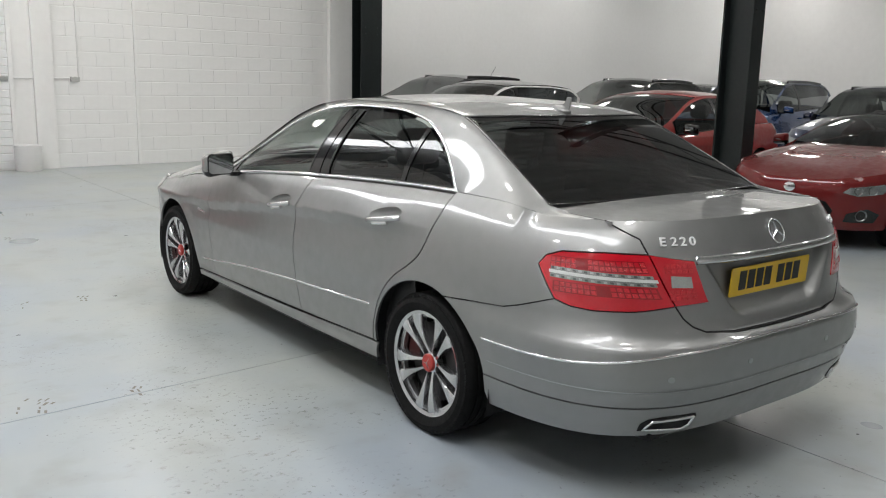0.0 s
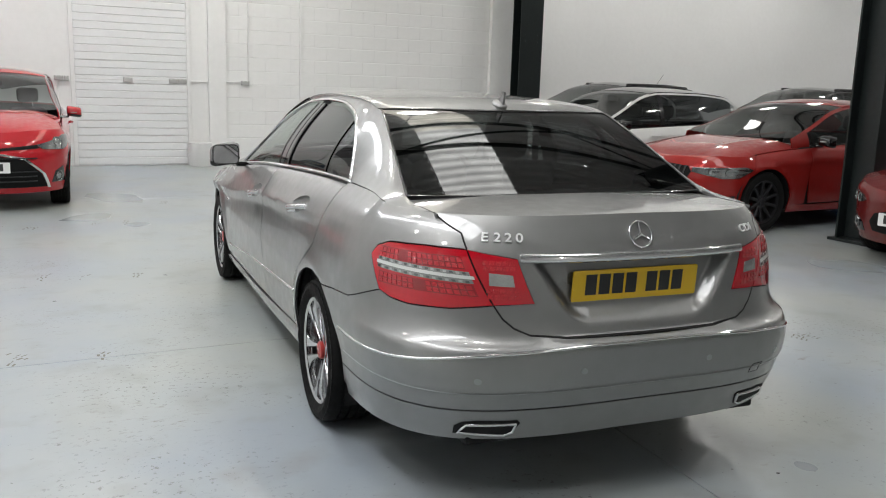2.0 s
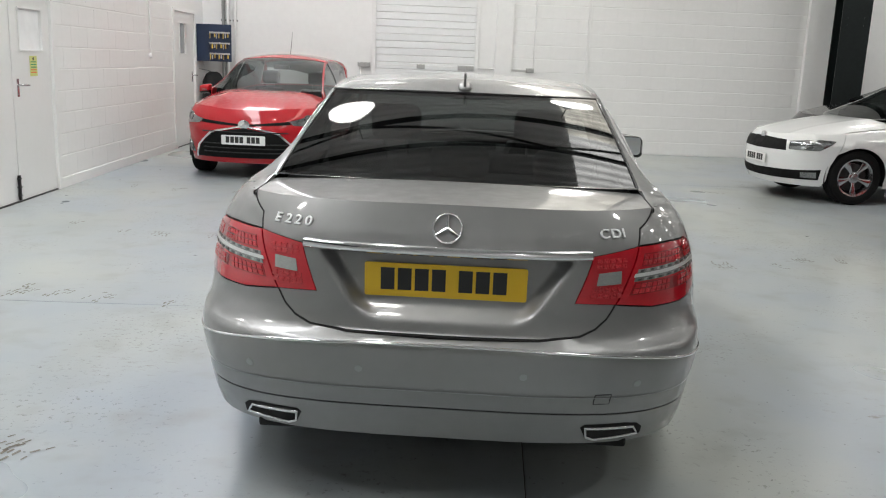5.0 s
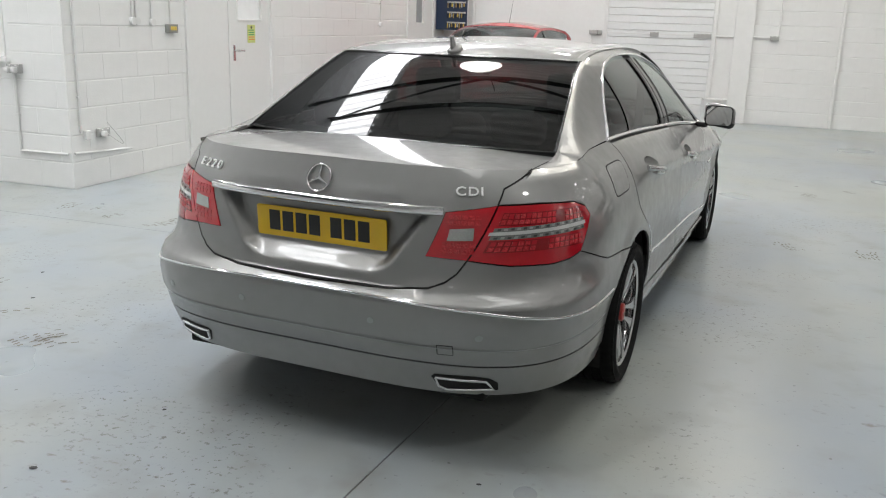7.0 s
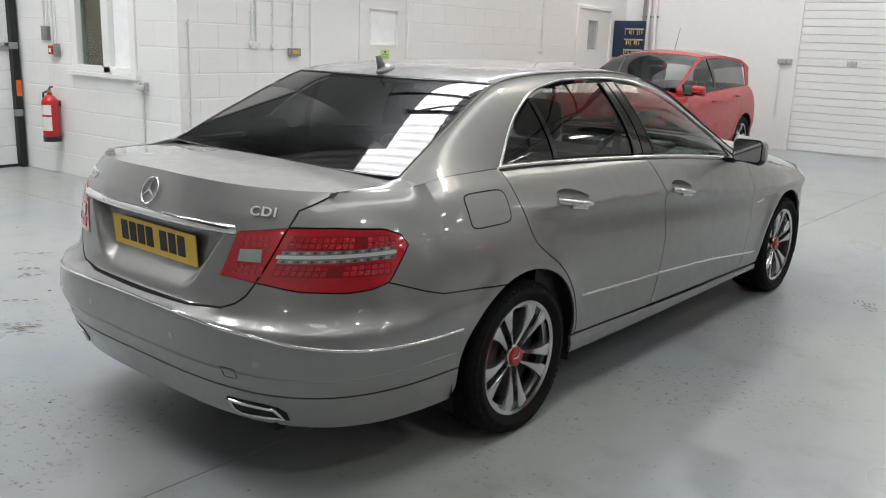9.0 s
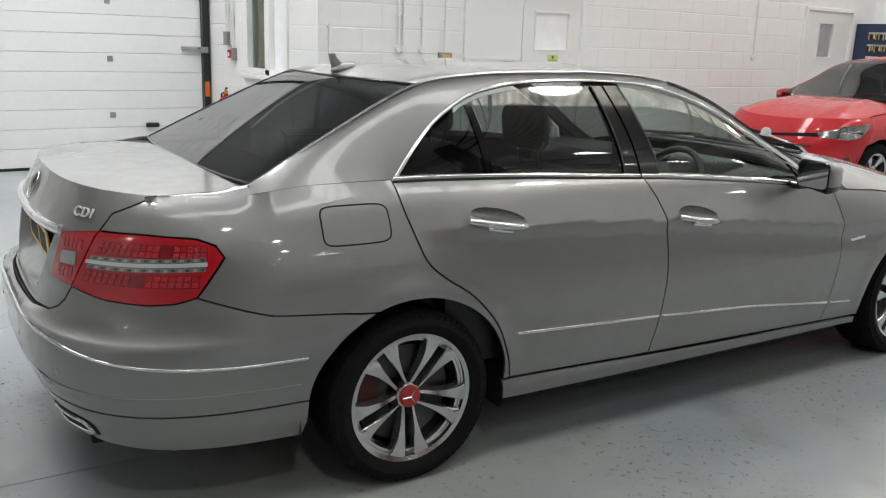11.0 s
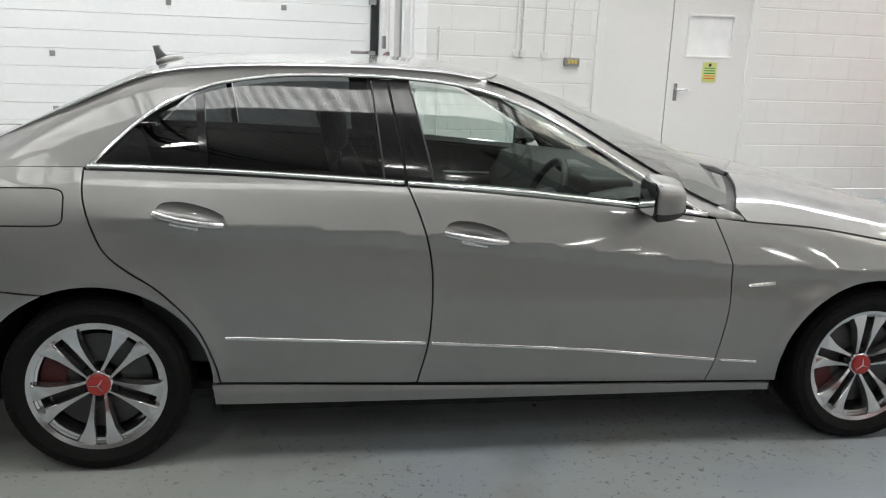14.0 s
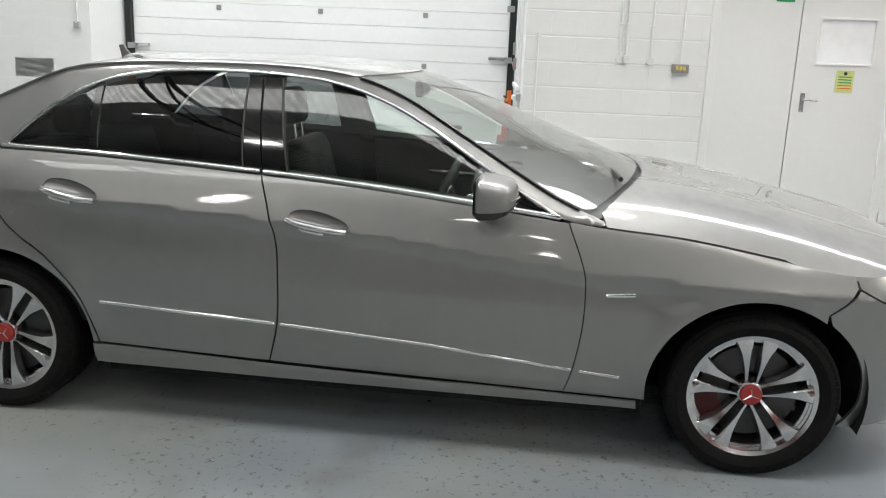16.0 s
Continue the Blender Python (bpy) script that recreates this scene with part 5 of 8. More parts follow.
GLASS_FOOT = [(x, -0.530 + 0.050 * (x / 0.674) ** 2.6) for x in np.linspace(0, 0.674, 14)]
top_loop = [(x, deck_rim(x)) for x in xs] + [(0.673, -0.80), (0.675, -0.70), (0.678, -0.60), (0.680, -0.52)] + [(x, y - 0.004) for x, y in GLASS_FOOT[::-1]]
patches = []
for mir in (False, True):
    patches.append(skin_patch([face_loop], lid_face, step=0.008, gap=0.0, lip=0.01, mirror=mir, seam=C))
    patches.append(skin_patch([top_loop], S.deck, step=0.03, gap=0.0, lip=0.01, mirror=mir, seam=0.0))
lid = skin_object("boot_lid", patches, SILVER, saloon, "silver boot lid with a number plate hollow")
for sg in (1, -1):
    ribbon("shut_line", [(C, 0.620)] + lid_side[::-1] + S.uz(DIVB), S.side, 0.006, 0.001, DARK, saloon, sg)
    ribbon("shut_line", S.uz(DIVT, (0.661, -0.92, 0.96)) + [(UL, float(S.top_u(UL)))], S.side, 0.006, 0.001, DARK, saloon, sg)
    ribbon("shut_line", [(CX, CY), (0.676, -0.80), (0.678, -0.70), (0.681, -0.585), (0.683, -0.50)], S.deck, 0.006, 0.001, DARK, saloon, sg)
    inner = panel("inner_tail_lamp", [S.uz(DIVT, DIVB, INB, INT)], S.side, LAMP_RED, lid, sg, "red tail lamp on the boot lid", step=0.02, gap=0.002, lift=0.003, lip=0.015)
    u0, u1 = S.u_of(0.565, -1.0, 0.81), S.u_of(0.485, -1.03, 0.81)
    panel("reversing_lens", [[(u0 + 0.004, 0.797), (u0 + 0.010, 0.838), (u1 + 0.012, 0.832), (u1 + 0.002, 0.793)]], S.side, LAMP_CLEAR, inner, sg, step=0.02, gap=0, lift=0.006, lip=0.002)
    for h, hh in ((0.752, 0.016), (0.772, 0.016), (0.846, 0.014), (0.864, 0.014)):
        tilt = (h - 0.81) * 0.25
        for k in range(5):
            c = u0 + 0.012 + (u1 - u0 - 0.006) * k / 4 + tilt
            panel("prism_cell", [[(c - 0.008, h), (c - 0.008, h + hh), (c + 0.008, h + hh), (c + 0.008, h)]], S.side, LAMP_CELL, inner, sg, step=0.02, gap=0, lift=0.005, lip=0.002)
    contour = [(float(S.side(u, S.top_u(u))[0]), float(S.side(u, S.top_u(u))[1])) for u in np.linspace(UL, -0.45, 14)]
    contour = [p for p in contour[1:] if p[1] < -0.62]
    panel("wing_top", [[(CX + 0.003, CY)] + contour + [(float(S.belt(-0.60)[0]), -0.60), (float(S.belt(-0.55)[0]), -0.55), (float(S.belt(-0.505)[0]), -0.505), (0.700, -0.498), (0.684, -0.484), (0.682, -0.50), (0.684, -0.585), (0.681, -0.70), (0.679, -0.80)]], wing_top_skin, SILVER, saloon, sg, step=0.02, gap=0.0, fix=round_shoulder)
strip_u = [(u, 0.887) for u in np.linspace(S.u_of(0.468, -1.02, 0.887), C, 14)]
ribbon("boot_strip", strip_u[::-1], S.side, 0.031, 0.014, CHROME, lid, label="wide chrome strip above the number plate", both=True)
plate_m = Matrix(((1, 0, 0, 0.0), (0, -0.06, -0.998, -1.016), (0, 0.998, -0.06, 0.783), (0, 0, 0, 1)))
number_plate(saloon, plate_m, PLATE_YELLOW)
# emblem and letters on the lid
def on_face(x, z):
    return (x, float(S.yr(z)) + 0.02 * x * x - 0.006, z)


EZ = 0.958
ring = tube([on_face(0.045 * math.cos(a), EZ + 0.043 * math.sin(a)) for a in np.linspace(0, math.tau, 37)[:-1]], 0.0032, closed=True, n=8)
for k in range(3):
    a = math.pi / 2 + k * math.tau / 3
    rod(on_face(0, EZ), on_face(0.043 * math.cos(a), EZ + 0.041 * math.sin(a)), 0.006, ring, n=6, r2=0.0015)
part("boot_emblem", ring, CHROME, lid, "round chrome emblem", smooth=50)


def lettering(name, text, size, m, mat, parent, spacing=1.0):
    cu = bpy.data.curves.new(name, "FONT")
    cu.body, cu.size, cu.extrude, cu.space_character = text, size, 0.002, spacing
    cu.bevel_depth = 0.0006
    tmp = bpy.data.objects.new(name, cu)
    me = bpy.data.meshes.new_from_object(tmp)
    bpy.data.objects.remove(tmp)
    me.materials.append(mat)
    ob = new(name, me)
    ob.parent = parent
    ob.matrix_local = m
    return ob


def letter_on_lid(ch, x, z, size):
    """One bright letter lying on the lid's face at x."""
    us = np.linspace(C, S.y0r, 300)
    u = float(np.interp(abs(x), S.side(us, z)[:, 0], us))
    p, n = S.side(u, z), normals_of(S.side, np.array([u]), np.array([z]))[0]
    k = math.copysign(1, x)
    p, n = Vector((p[0] * k, p[1], p[2])), Vector((n[0] * k, n[1], n[2]))
    right = Vector((0, 0, 1)).cross(n).normalized()
    up = n.cross(right)
    m = Matrix.Translation(p + n * 0.0035) @ Matrix((right, up, n)).transposed().to_4x4()
    lettering("badge_letter", ch, size, m @ Matrix.Diagonal((1.18, 1, 1, 1)), BADGE, lid)["label"] = "bright badge letter"


BADGE = material("bright_badge_metal", (0.88, 0.88, 0.88), 0.36, metal=0.3, var=0.02)
for ch, x in zip("E220", (-0.572, -0.534, -0.500, -0.464)):
    letter_on_lid(ch, x, 0.938, 0.045)
for ch, x in zip("CDI", (0.484, 0.521, 0.559)):
    letter_on_lid(ch, x, 0.938, 0.043)

# bonnet, cowl, roof, screens
HOOD_REAR = [(x, 2.50 - 0.20 * (x / 0.80) ** 2.2) for x in np.linspace(0, 0.80, 12)]
hood_side = [(float(S.edge_x(y)) - 0.004, y) for y in np.linspace(2.315, 2.94, 12)]
hood_front = [(float(S.side(u, S.top_u(u))[0]), float(S.side(u, S.top_u(u))[1])) for u in np.linspace(2.96, 4.19, 16)]
panel_both("bonnet", [HOOD_REAR + hood_side + hood_front + [(0, hood_front[-1][1])]], S.hood, SILVER, saloon, "silver bonnet", step=0.035, gap=0.0, seam=0.0)
panel_both("scuttle", [[(x, y + 0.004) for x, y in HOOD_REAR] + [(0.84, 2.22), (0.70, 2.15), (0, 2.36)]], lambda x, y: S.hood(x, y) - np.stack([0 * x, 0 * x, 0.018 + 0 * x], -1), PLASTIC_BLACK, saloon, "black scuttle panel below the windscreen", step=0.04, gap=0, seam=0.0)
ROOF_REAR = [(x, 0.088 + 0.075 * (x / 0.584) ** 2) for x in np.linspace(0, 0.584, 12)]
ROOF_FRONT = [(x, 1.50 - 0.16 * (x / 0.6) ** 2) for x in np.linspace(0, 0.6, 12)]
rails = [(float(S.xr(y)), y) for y in np.linspace(0.163, 1.34, 22)]
panel_both("roof", [ROOF_REAR + rails[1:-1] + ROOF_FRONT[::-1]], S.roof, SILVER, saloon, "silver roof panel", step=0.03, gap=0.0, seam=0.0, fix=round_roof)
rg_side = [(float(S.xr(y)) - 0.013, y) for y in np.linspace(0.155, -0.478, 14)]
panel_both("rear_window", [[(x, y - 0.006) for x, y in ROOF_REAR][:-1] + rg_side + GLASS_FOOT[::-1][1:]], S.roof, REAR_TINT, saloon, "dark tinted rear window", step=0.03, gap=0.0, lip=0.0, lift=-0.002, seam=0.0)
ws_side = [(float(S.xr(y)) - 0.012, y) for y in np.linspace(1.36, 2.22, 14)]
panel_both("windscreen", [[(x, y + 0.006) for x, y in ROOF_FRONT][:-1] + ws_side + [(x, 2.48 - 0.22 * (x / 0.8) ** 2) for x in np.linspace(0.78, 0, 10)]], S.roof, SCREEN, saloon, "clear windscreen, dusty and hazed to stand in for reflections", step=0.04, gap=0.0, lip=0.0, lift=-0.003, seam=0.0)
for sg in (1, -1):
    ribbon("window_seal", [(float(S.xr(y)) - 0.014, y) for y in np.linspace(0.155, -0.480, 16)], S.roof, 0.010, 0.001, GLOSS_BLACK, saloon, sg)
    ribbon("roof_seam", [(float(S.xr(y)) - 0.03, y) for y in np.linspace(0.20, 1.36, 16)], S.roof, 0.005, 0.0008, GREY_STEEL, saloon, sg)
    ribbon("screen_seal", [(float(S.xr(y)) - 0.006, y) for y in np.linspace(1.36, 2.22, 16)], S.roof, 0.016, 0.003, GLOSS_BLACK, saloon, sg)
ribbon("window_seal", [(x, y) for x, y in ROOF_REAR], S.roof, 0.016, 0.001, GLOSS_BLACK, saloon, both=True)
ribbon("window_seal", [(x, y) for x, y in GLASS_FOOT], S.roof, 0.010, 0.001, GLOSS_BLACK, saloon, both=True)
# wipers on the scuttle
for x0, x1 in ((0.55, -0.05), (-0.10, -0.62)):
    p = [np.array((x, 2.40 - 0.08 * abs(x) ** 2 - 0.03 * k, 1.012 - 0.04 * abs(x) + 0.02)) for k, x in enumerate(np.linspace(x0, x1, 5))]
    part("wiper", tube([tuple(q) for q in p], 0.010, n=6), PLASTIC_BLACK, saloon)
# roof aerial
fin = bmesh.new()
bmesh.ops.create_uvsphere(fin, u_segments=20, v_segments=10, radius=1)
for v in fin.verts:
    v.co = Vector((v.co.x * 0.030 * (1 - 0.35 * v.co.y), 0.152 + v.co.y * 0.057, 1.366 + max(v.co.z, -0.9) * 0.022 + 0.010 * v.co.y))
blade = plate([(0.100, 1.365), (0.150, 1.380), (0.132, 1.396), (0.119, 1.410), (0.113, 1.426), (0.086, 1.423), (0.094, 1.390)], 0.010, Matrix(((0, 0, 1, -0.005), (1, 0, 0, 0), (0, 1, 0, 0), (0, 0, 0, 1))), 0.003)
join(fin, blade)
part("roof_aerial", fin, SILVER, saloon, "silver shark-fin aerial on the roof", smooth=50)

# near-black inner shell, added so the panel gaps read as shade, and floor pan
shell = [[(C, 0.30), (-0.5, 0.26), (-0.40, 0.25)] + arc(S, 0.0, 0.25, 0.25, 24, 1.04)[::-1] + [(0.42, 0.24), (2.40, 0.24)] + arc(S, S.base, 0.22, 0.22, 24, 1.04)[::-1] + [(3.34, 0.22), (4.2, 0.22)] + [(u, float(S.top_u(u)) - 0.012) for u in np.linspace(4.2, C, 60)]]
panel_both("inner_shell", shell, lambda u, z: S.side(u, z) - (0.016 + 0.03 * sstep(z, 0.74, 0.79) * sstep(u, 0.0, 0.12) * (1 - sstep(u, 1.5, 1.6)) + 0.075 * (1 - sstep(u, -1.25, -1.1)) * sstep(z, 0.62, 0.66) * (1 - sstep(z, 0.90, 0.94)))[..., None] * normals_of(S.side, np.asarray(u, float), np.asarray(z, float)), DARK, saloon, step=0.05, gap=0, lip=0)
part("floor_pan", box(-0.62, -0.36, 0.17, 0.62, 3.42, 0.21, 0.01), DARK, saloon, "dark underside of the car")
part("floor_pan", box(-0.62, -0.98, 0.235, 0.62, -0.37, 0.27, 0.01), DARK, saloon)
part("floor_pan", box(-0.82, 0.40, 0.165, 0.82, 2.46, 0.20, 0.01), DARK, saloon)
part("engine_block", box(-0.50, 2.45, 0.30, 0.50, 3.45, 0.66, 0.02), DARK, saloon)
# unseen near-black block filling the boot
part("boot_filler", box(-0.58, -0.84, 0.27, 0.58, -0.45, 0.94, 0.02), DARK, saloon)


# cabin
def car_seat(x, y, z0=0.30, wide=0.50, lean=14, parent=None):
    seat = part("car_seat", box(-wide / 2, -0.22, 0.0, wide / 2, 0.30, 0.20, 0.05, segments=3), LEATHER, parent, "black leather car seat", smooth=60)
    seat.matrix_local = pose(x, y, z0)
    back = box(-wide / 2, -0.07, 0.0, wide / 2, 0.07, 0.58, 0.06, segments=3)
    bmesh.ops.transform(back, matrix=pose(0, -0.22, 0.14, lean), verts=back.verts)
    part("backrest", back, LEATHER, seat, smooth=60)
    head = box(-0.13, -0.05, 0.0, 0.13, 0.05, 0.19, 0.05, segments=3)
    bmesh.ops.transform(head, matrix=pose(0, -0.40, 0.76, 8), verts=head.verts)
    part("headrest", head, LEATHER, seat, smooth=60)
    posts = rod((-0.06, -0.38, 0.68), (-0.06, -0.40, 0.80), 0.008, n=6)
    rod((0.06, -0.38, 0.68), (0.06, -0.40, 0.80), 0.008, posts, n=6)
    part("headrest_post", posts, CHROME, seat)
    return seat


for x in (-0.37, 0.37):
    car_seat(x, 1.22, parent=saloon)
bench = part("rear_bench", box(-0.66, -0.04, 0.28, 0.66, 0.50, 0.48, 0.05, segments=3), LEATHER, saloon, "black leather rear bench", smooth=60)
bb = box(-0.66, -0.08, 0.0, 0.66, 0.08, 0.62, 0.06, segments=3)
bmesh.ops.transform(bb, matrix=pose(0, 0.02, 0.42, 16), verts=bb.verts)
part("backrest", bb, LEATHER, bench, smooth=60)
for x in (-0.42, 0.0, 0.42):
    hh = box(x - 0.12, -0.045, 0.0, x + 0.12, 0.045, 0.13, 0.04, segments=3)
    bmesh.ops.transform(hh, matrix=pose(0, -0.16, 1.01, 8), verts=hh.verts)
    part("headrest", hh, LEATHER, bench, smooth=60)
part("parcel_shelf", box(-0.66, -0.58, 0.995, 0.66, -0.14, 1.01, 0.004), FABRIC_BLACK, saloon)
dash = bmesh.new()
rows = []
for x in np.linspace(-0.78, 0.78, 9):
    bow = 0.10 * (x / 0.78) ** 2
    rows.append([dash.verts.new((x, y - bow, z)) for y, z in ((1.86, 0.55), (1.80, 0.80), (1.86, 0.925), (2.0, 0.955), (2.30, 0.93), (2.42, 0.80), (2.3, 0.55))])
for a, c in zip(rows, rows[1:]):
    for k in range(6):
        dash.faces.new((a[k], a[k + 1], c[k + 1], c[k]))
part("dashboard", dash, DASH, saloon, "dark grey dashboard", smooth=50)
part("instrument_hood", box(0.22, 1.80, 0.90, 0.54, 2.0, 0.985, 0.03, segments=3), LEATHER, saloon, smooth=60)
part("screen_hood", box(-0.16, 1.86, 0.86, 0.16, 1.99, 0.965, 0.02, segments=3), GLOSS_BLACK, saloon, smooth=60)
wheel_m = pose(0.38, 1.66, 0.86, 66)
sw = tube([tuple(wheel_m @ Vector((0.185 * math.cos(a), 0.185 * math.sin(a), 0))) for a in np.linspace(0, math.tau, 33)[:-1]], 0.016, closed=True, n=8)
steer = part("steering_wheel", sw, LEATHER, saloon, "black leather steering wheel", smooth=60)
boss = lathe([(0.0, 0.02), (0.06, 0.015), (0.075, -0.02), (0.05, -0.05)], n=20)
bmesh.ops.transform(boss, matrix=wheel_m, verts=boss.verts)
part("airbag_boss", boss, PLASTIC_BLACK, steer, smooth=50)
for a in (0.1, math.pi - 0.1, -math.pi / 2):
    arm = rod((0, 0, 0), (0.18 * math.cos(a), 0.18 * math.sin(a), 0), 0.014, n=6)
    bmesh.ops.transform(arm, matrix=wheel_m, verts=arm.verts)
    part("wheel_arm", arm, ALUMINIUM, steer)
part("cabin_mirror", box(-0.125, 1.50, 1.255, 0.125, 1.535, 1.325, 0.014, segments=3), PLASTIC_BLACK, saloon, "black cabin mirror", smooth=60)
part("console", box(-0.11, 0.75, 0.3, 0.11, 1.85, 0.62, 0.03), LEATHER, saloon)
for sg in (1, -1):
    for a, c, mat in ((0.12, 1.06, LEATHER), (1.14, 2.1, LEATHER)):
        panel("door_lining", [[(a + 0.06, 0.36), (a, 0.82)] + [(y, float(S.zb(y)) - 0.02) for y in np.linspace(a, c, 6)] + [(c, 0.40)]], lambda u, z: S.side(u, z) - 0.07 * np.array([1.0, 0, 0]), mat, saloon, sg, step=0.08, gap=0, lip=0.01)
    part("door_pull", tube([(sg * 0.80, y, 0.80 - 0.02 * (y - 1.3)) for y in np.linspace(1.45, 1.70, 5)], 0.012, n=6), CHROME, saloon)
for sg in (1, -1):
    panel("pillar_lining", [[(y, float(S.belt(y)[1]) + 0.001) for y in np.linspace(-0.50, -0.03, 10)] + [(y, z + 0.004) for y, z in GLASS_TOP] + [(y, float(S.zrail(y)) - 0.01) for y in np.linspace(2.2, -0.45, 40)]], lambda y, z: S.green(y, z) - np.array([0.022, 0, 0]), LINER, saloon, sg, "grey cloth pillar lining", step=0.05, gap=0, lip=0)
    panel("door_cap", [[(y, float(S.zb(y)) - 0.045) for y in np.linspace(0.0, 2.12, 16)] + [(y, float(S.zb(y)) + 0.014) for y in np.linspace(2.12, 0.0, 16)]], lambda u, z: S.side(u, z) - np.array([0.03, 0, 0]), DASH, saloon, sg, "dark soft door cap below the glass", step=0.05, gap=0, lip=0.03)
    panel("pillar_cover", [[(0.955, 1.0), (0.918, 1.345), (1.07, 1.345), (1.148, 0.996)]], lambda y, z: S.green(y, z) - np.array([0.02, 0, 0]), DASH, saloon, sg, step=0.05, gap=0, lip=0)
part("belt_webbing", box(0.66, 1.03, 0.55, 0.70, 1.036, 1.22), GREY_STEEL, saloon)
panel_both("headlining", [ROOF_REAR + rails[1:-1] + ROOF_FRONT[::-1]], lambda x, y: S.roof(x, y) - np.array([0, 0, 0.022]), LINER, saloon, "pale grey headlining", step=0.08, gap=0, lip=0, seam=0.0)


# ---- fixtures of the building ----
def face(wall):
    """The frame of a wall: place along it, height, and out from its face."""
    return {"west": lambda a, z, d=0.0: (WX + d, a, z), "north": lambda a, z, d=0.0: (a, NY - d, z), "window": lambda a, z, d=0.0: (a, WY - d, z), "bay": lambda a, z, d=0.0: (-2.5 + d, a, z), "shutter": lambda a, z, d=0.0: (SX + d, a, z)}[wall]


def slab(wall, a0, a1, z0, z1, d0, d1, bevel=0.0):
    p, q = face(wall)(a0, z0, d0), face(wall)(a1, z1, d1)
    return box(*[min(i, j) for i, j in zip(p, q)], *[max(i, j) for i, j in zip(p, q)], bevel)


def fixture(name, label, category, group=""):
    return thing(name, Matrix(), label, category, group=group)


def conduit(wall, a, z0, z1, cap=True, a1=None, label="white round cable conduit on the wall"):
    t = fixture("conduit", label, "conduit", "wall conduits")
    f = face(wall)
    if a1 is None:
        part("pipe", rod(f(a, z0, 0.014), f(a, z1, 0.014), 0.011, n=8), PLASTIC_WHITE, t, smooth=60)
    else:
        part("pipe", rod(f(a, z0, 0.014), f(a1, z1, 0.014), 0.011, n=8), PLASTIC_WHITE, t, smooth=60)
    if cap:
        part("end_box", rod(f(a, z0 - 0.005, 0.0), f(a, z0 - 0.005, 0.035), 0.034, n=16), PLASTIC_WHITE, t)
    if a1 is None:
        for z in np.arange(z0 + 0.3, z1, 0.8):
            part("saddle", slab(wall, a - 0.02, a + 0.02, z - 0.008, z + 0.008, 0.0, 0.028, 0.003), PLASTIC_WHITE, t)
    return t


def socket(wall, a, z, gangs=2, label="grey metal-clad twin wall socket", plugs=0, mat=None):
    t = fixture("wall_socket", label, "socket", "wall sockets")
    w = 0.07 * gangs
    part("back_box", slab(wall, a - w / 2, a + w / 2, z - 0.038, z + 0.038, 0.0, 0.042, 0.006), mat or SOCKET_GREY, t)
    for k in range(gangs):
        c = a - w / 2 + 0.07 * (k + 0.5)
        part("socket_face", slab(wall, c - 0.026, c + 0.026, z - 0.028, z + 0.022, 0.042, 0.045, 0.002), SOCKET_GREY if mat is None else PLASTIC_WHITE, t)
        part("rocker", slab(wall, c - 0.010, c + 0.010, z + 0.024, z + 0.034, 0.042, 0.048, 0.001), PLASTIC_WHITE, t)
        if k < plugs:
            part("plug", slab(wall, c - 0.022, c + 0.022, z - 0.03, z + 0.018, 0.046, 0.085, 0.008), PLASTIC_WHITE, t)
    return t


# west wall
for a, z in ((6.16, 1.40), (6.215, 1.40), (6.435, 1.39)):
    conduit("west", a, z, 3.2)
conduit("west", 11.76, 1.40, 3.2)
sw = fixture("light_switch", "grey metal-clad switch with three yellow rockers", "switch")
part("back_box", slab("west", 6.635, 6.785, 1.29, 1.37, 0, 0.045, 0.006), PLASTIC_GREY, sw)
for k in range(3):
    part("rocker", slab("west", 6.668 + 0.032 * k, 6.690 + 0.032 * k, 1.315, 1.35, 0.045, 0.05, 0.002), PLASTIC_YELLOW, sw)
conduit("west", 6.71, 1.37, 3.2, cap=False)
conduit("west", 5.42, 0.47, 1.6, cap=False, label="thin white cable run up the wall")
so = socket("west", 5.675, 0.45, 2, "grey metal-clad twin socket low on the wall, plug inserted", plugs=1)
sp = fixture("junction_box", "white plastic junction box low on the wall", "junction box")
part("box_body", slab("west", 5.45, 5.51, 0.405, 0.485, 0, 0.045, 0.008), PLASTIC_WHITE, sp)
conduit("west", 5.33, 0.305, 0.265, cap=False, a1=6.05, label="white skirting-level conduit along the wall")
lead = fixture("power_lead", "white power lead hanging in a loop from a plug", "cable")
part("lead", tube([face("west")(5.69 + 0.20 * math.sin(t * math.pi) + 0.25 * t * 0.0, 0.44 - 0.16 * math.sin(t * math.pi) + 0.1 * t, 0.06) for t in np.linspace(0, 1, 12)], 0.005, n=6), PLASTIC_WHITE, lead, smooth=60)


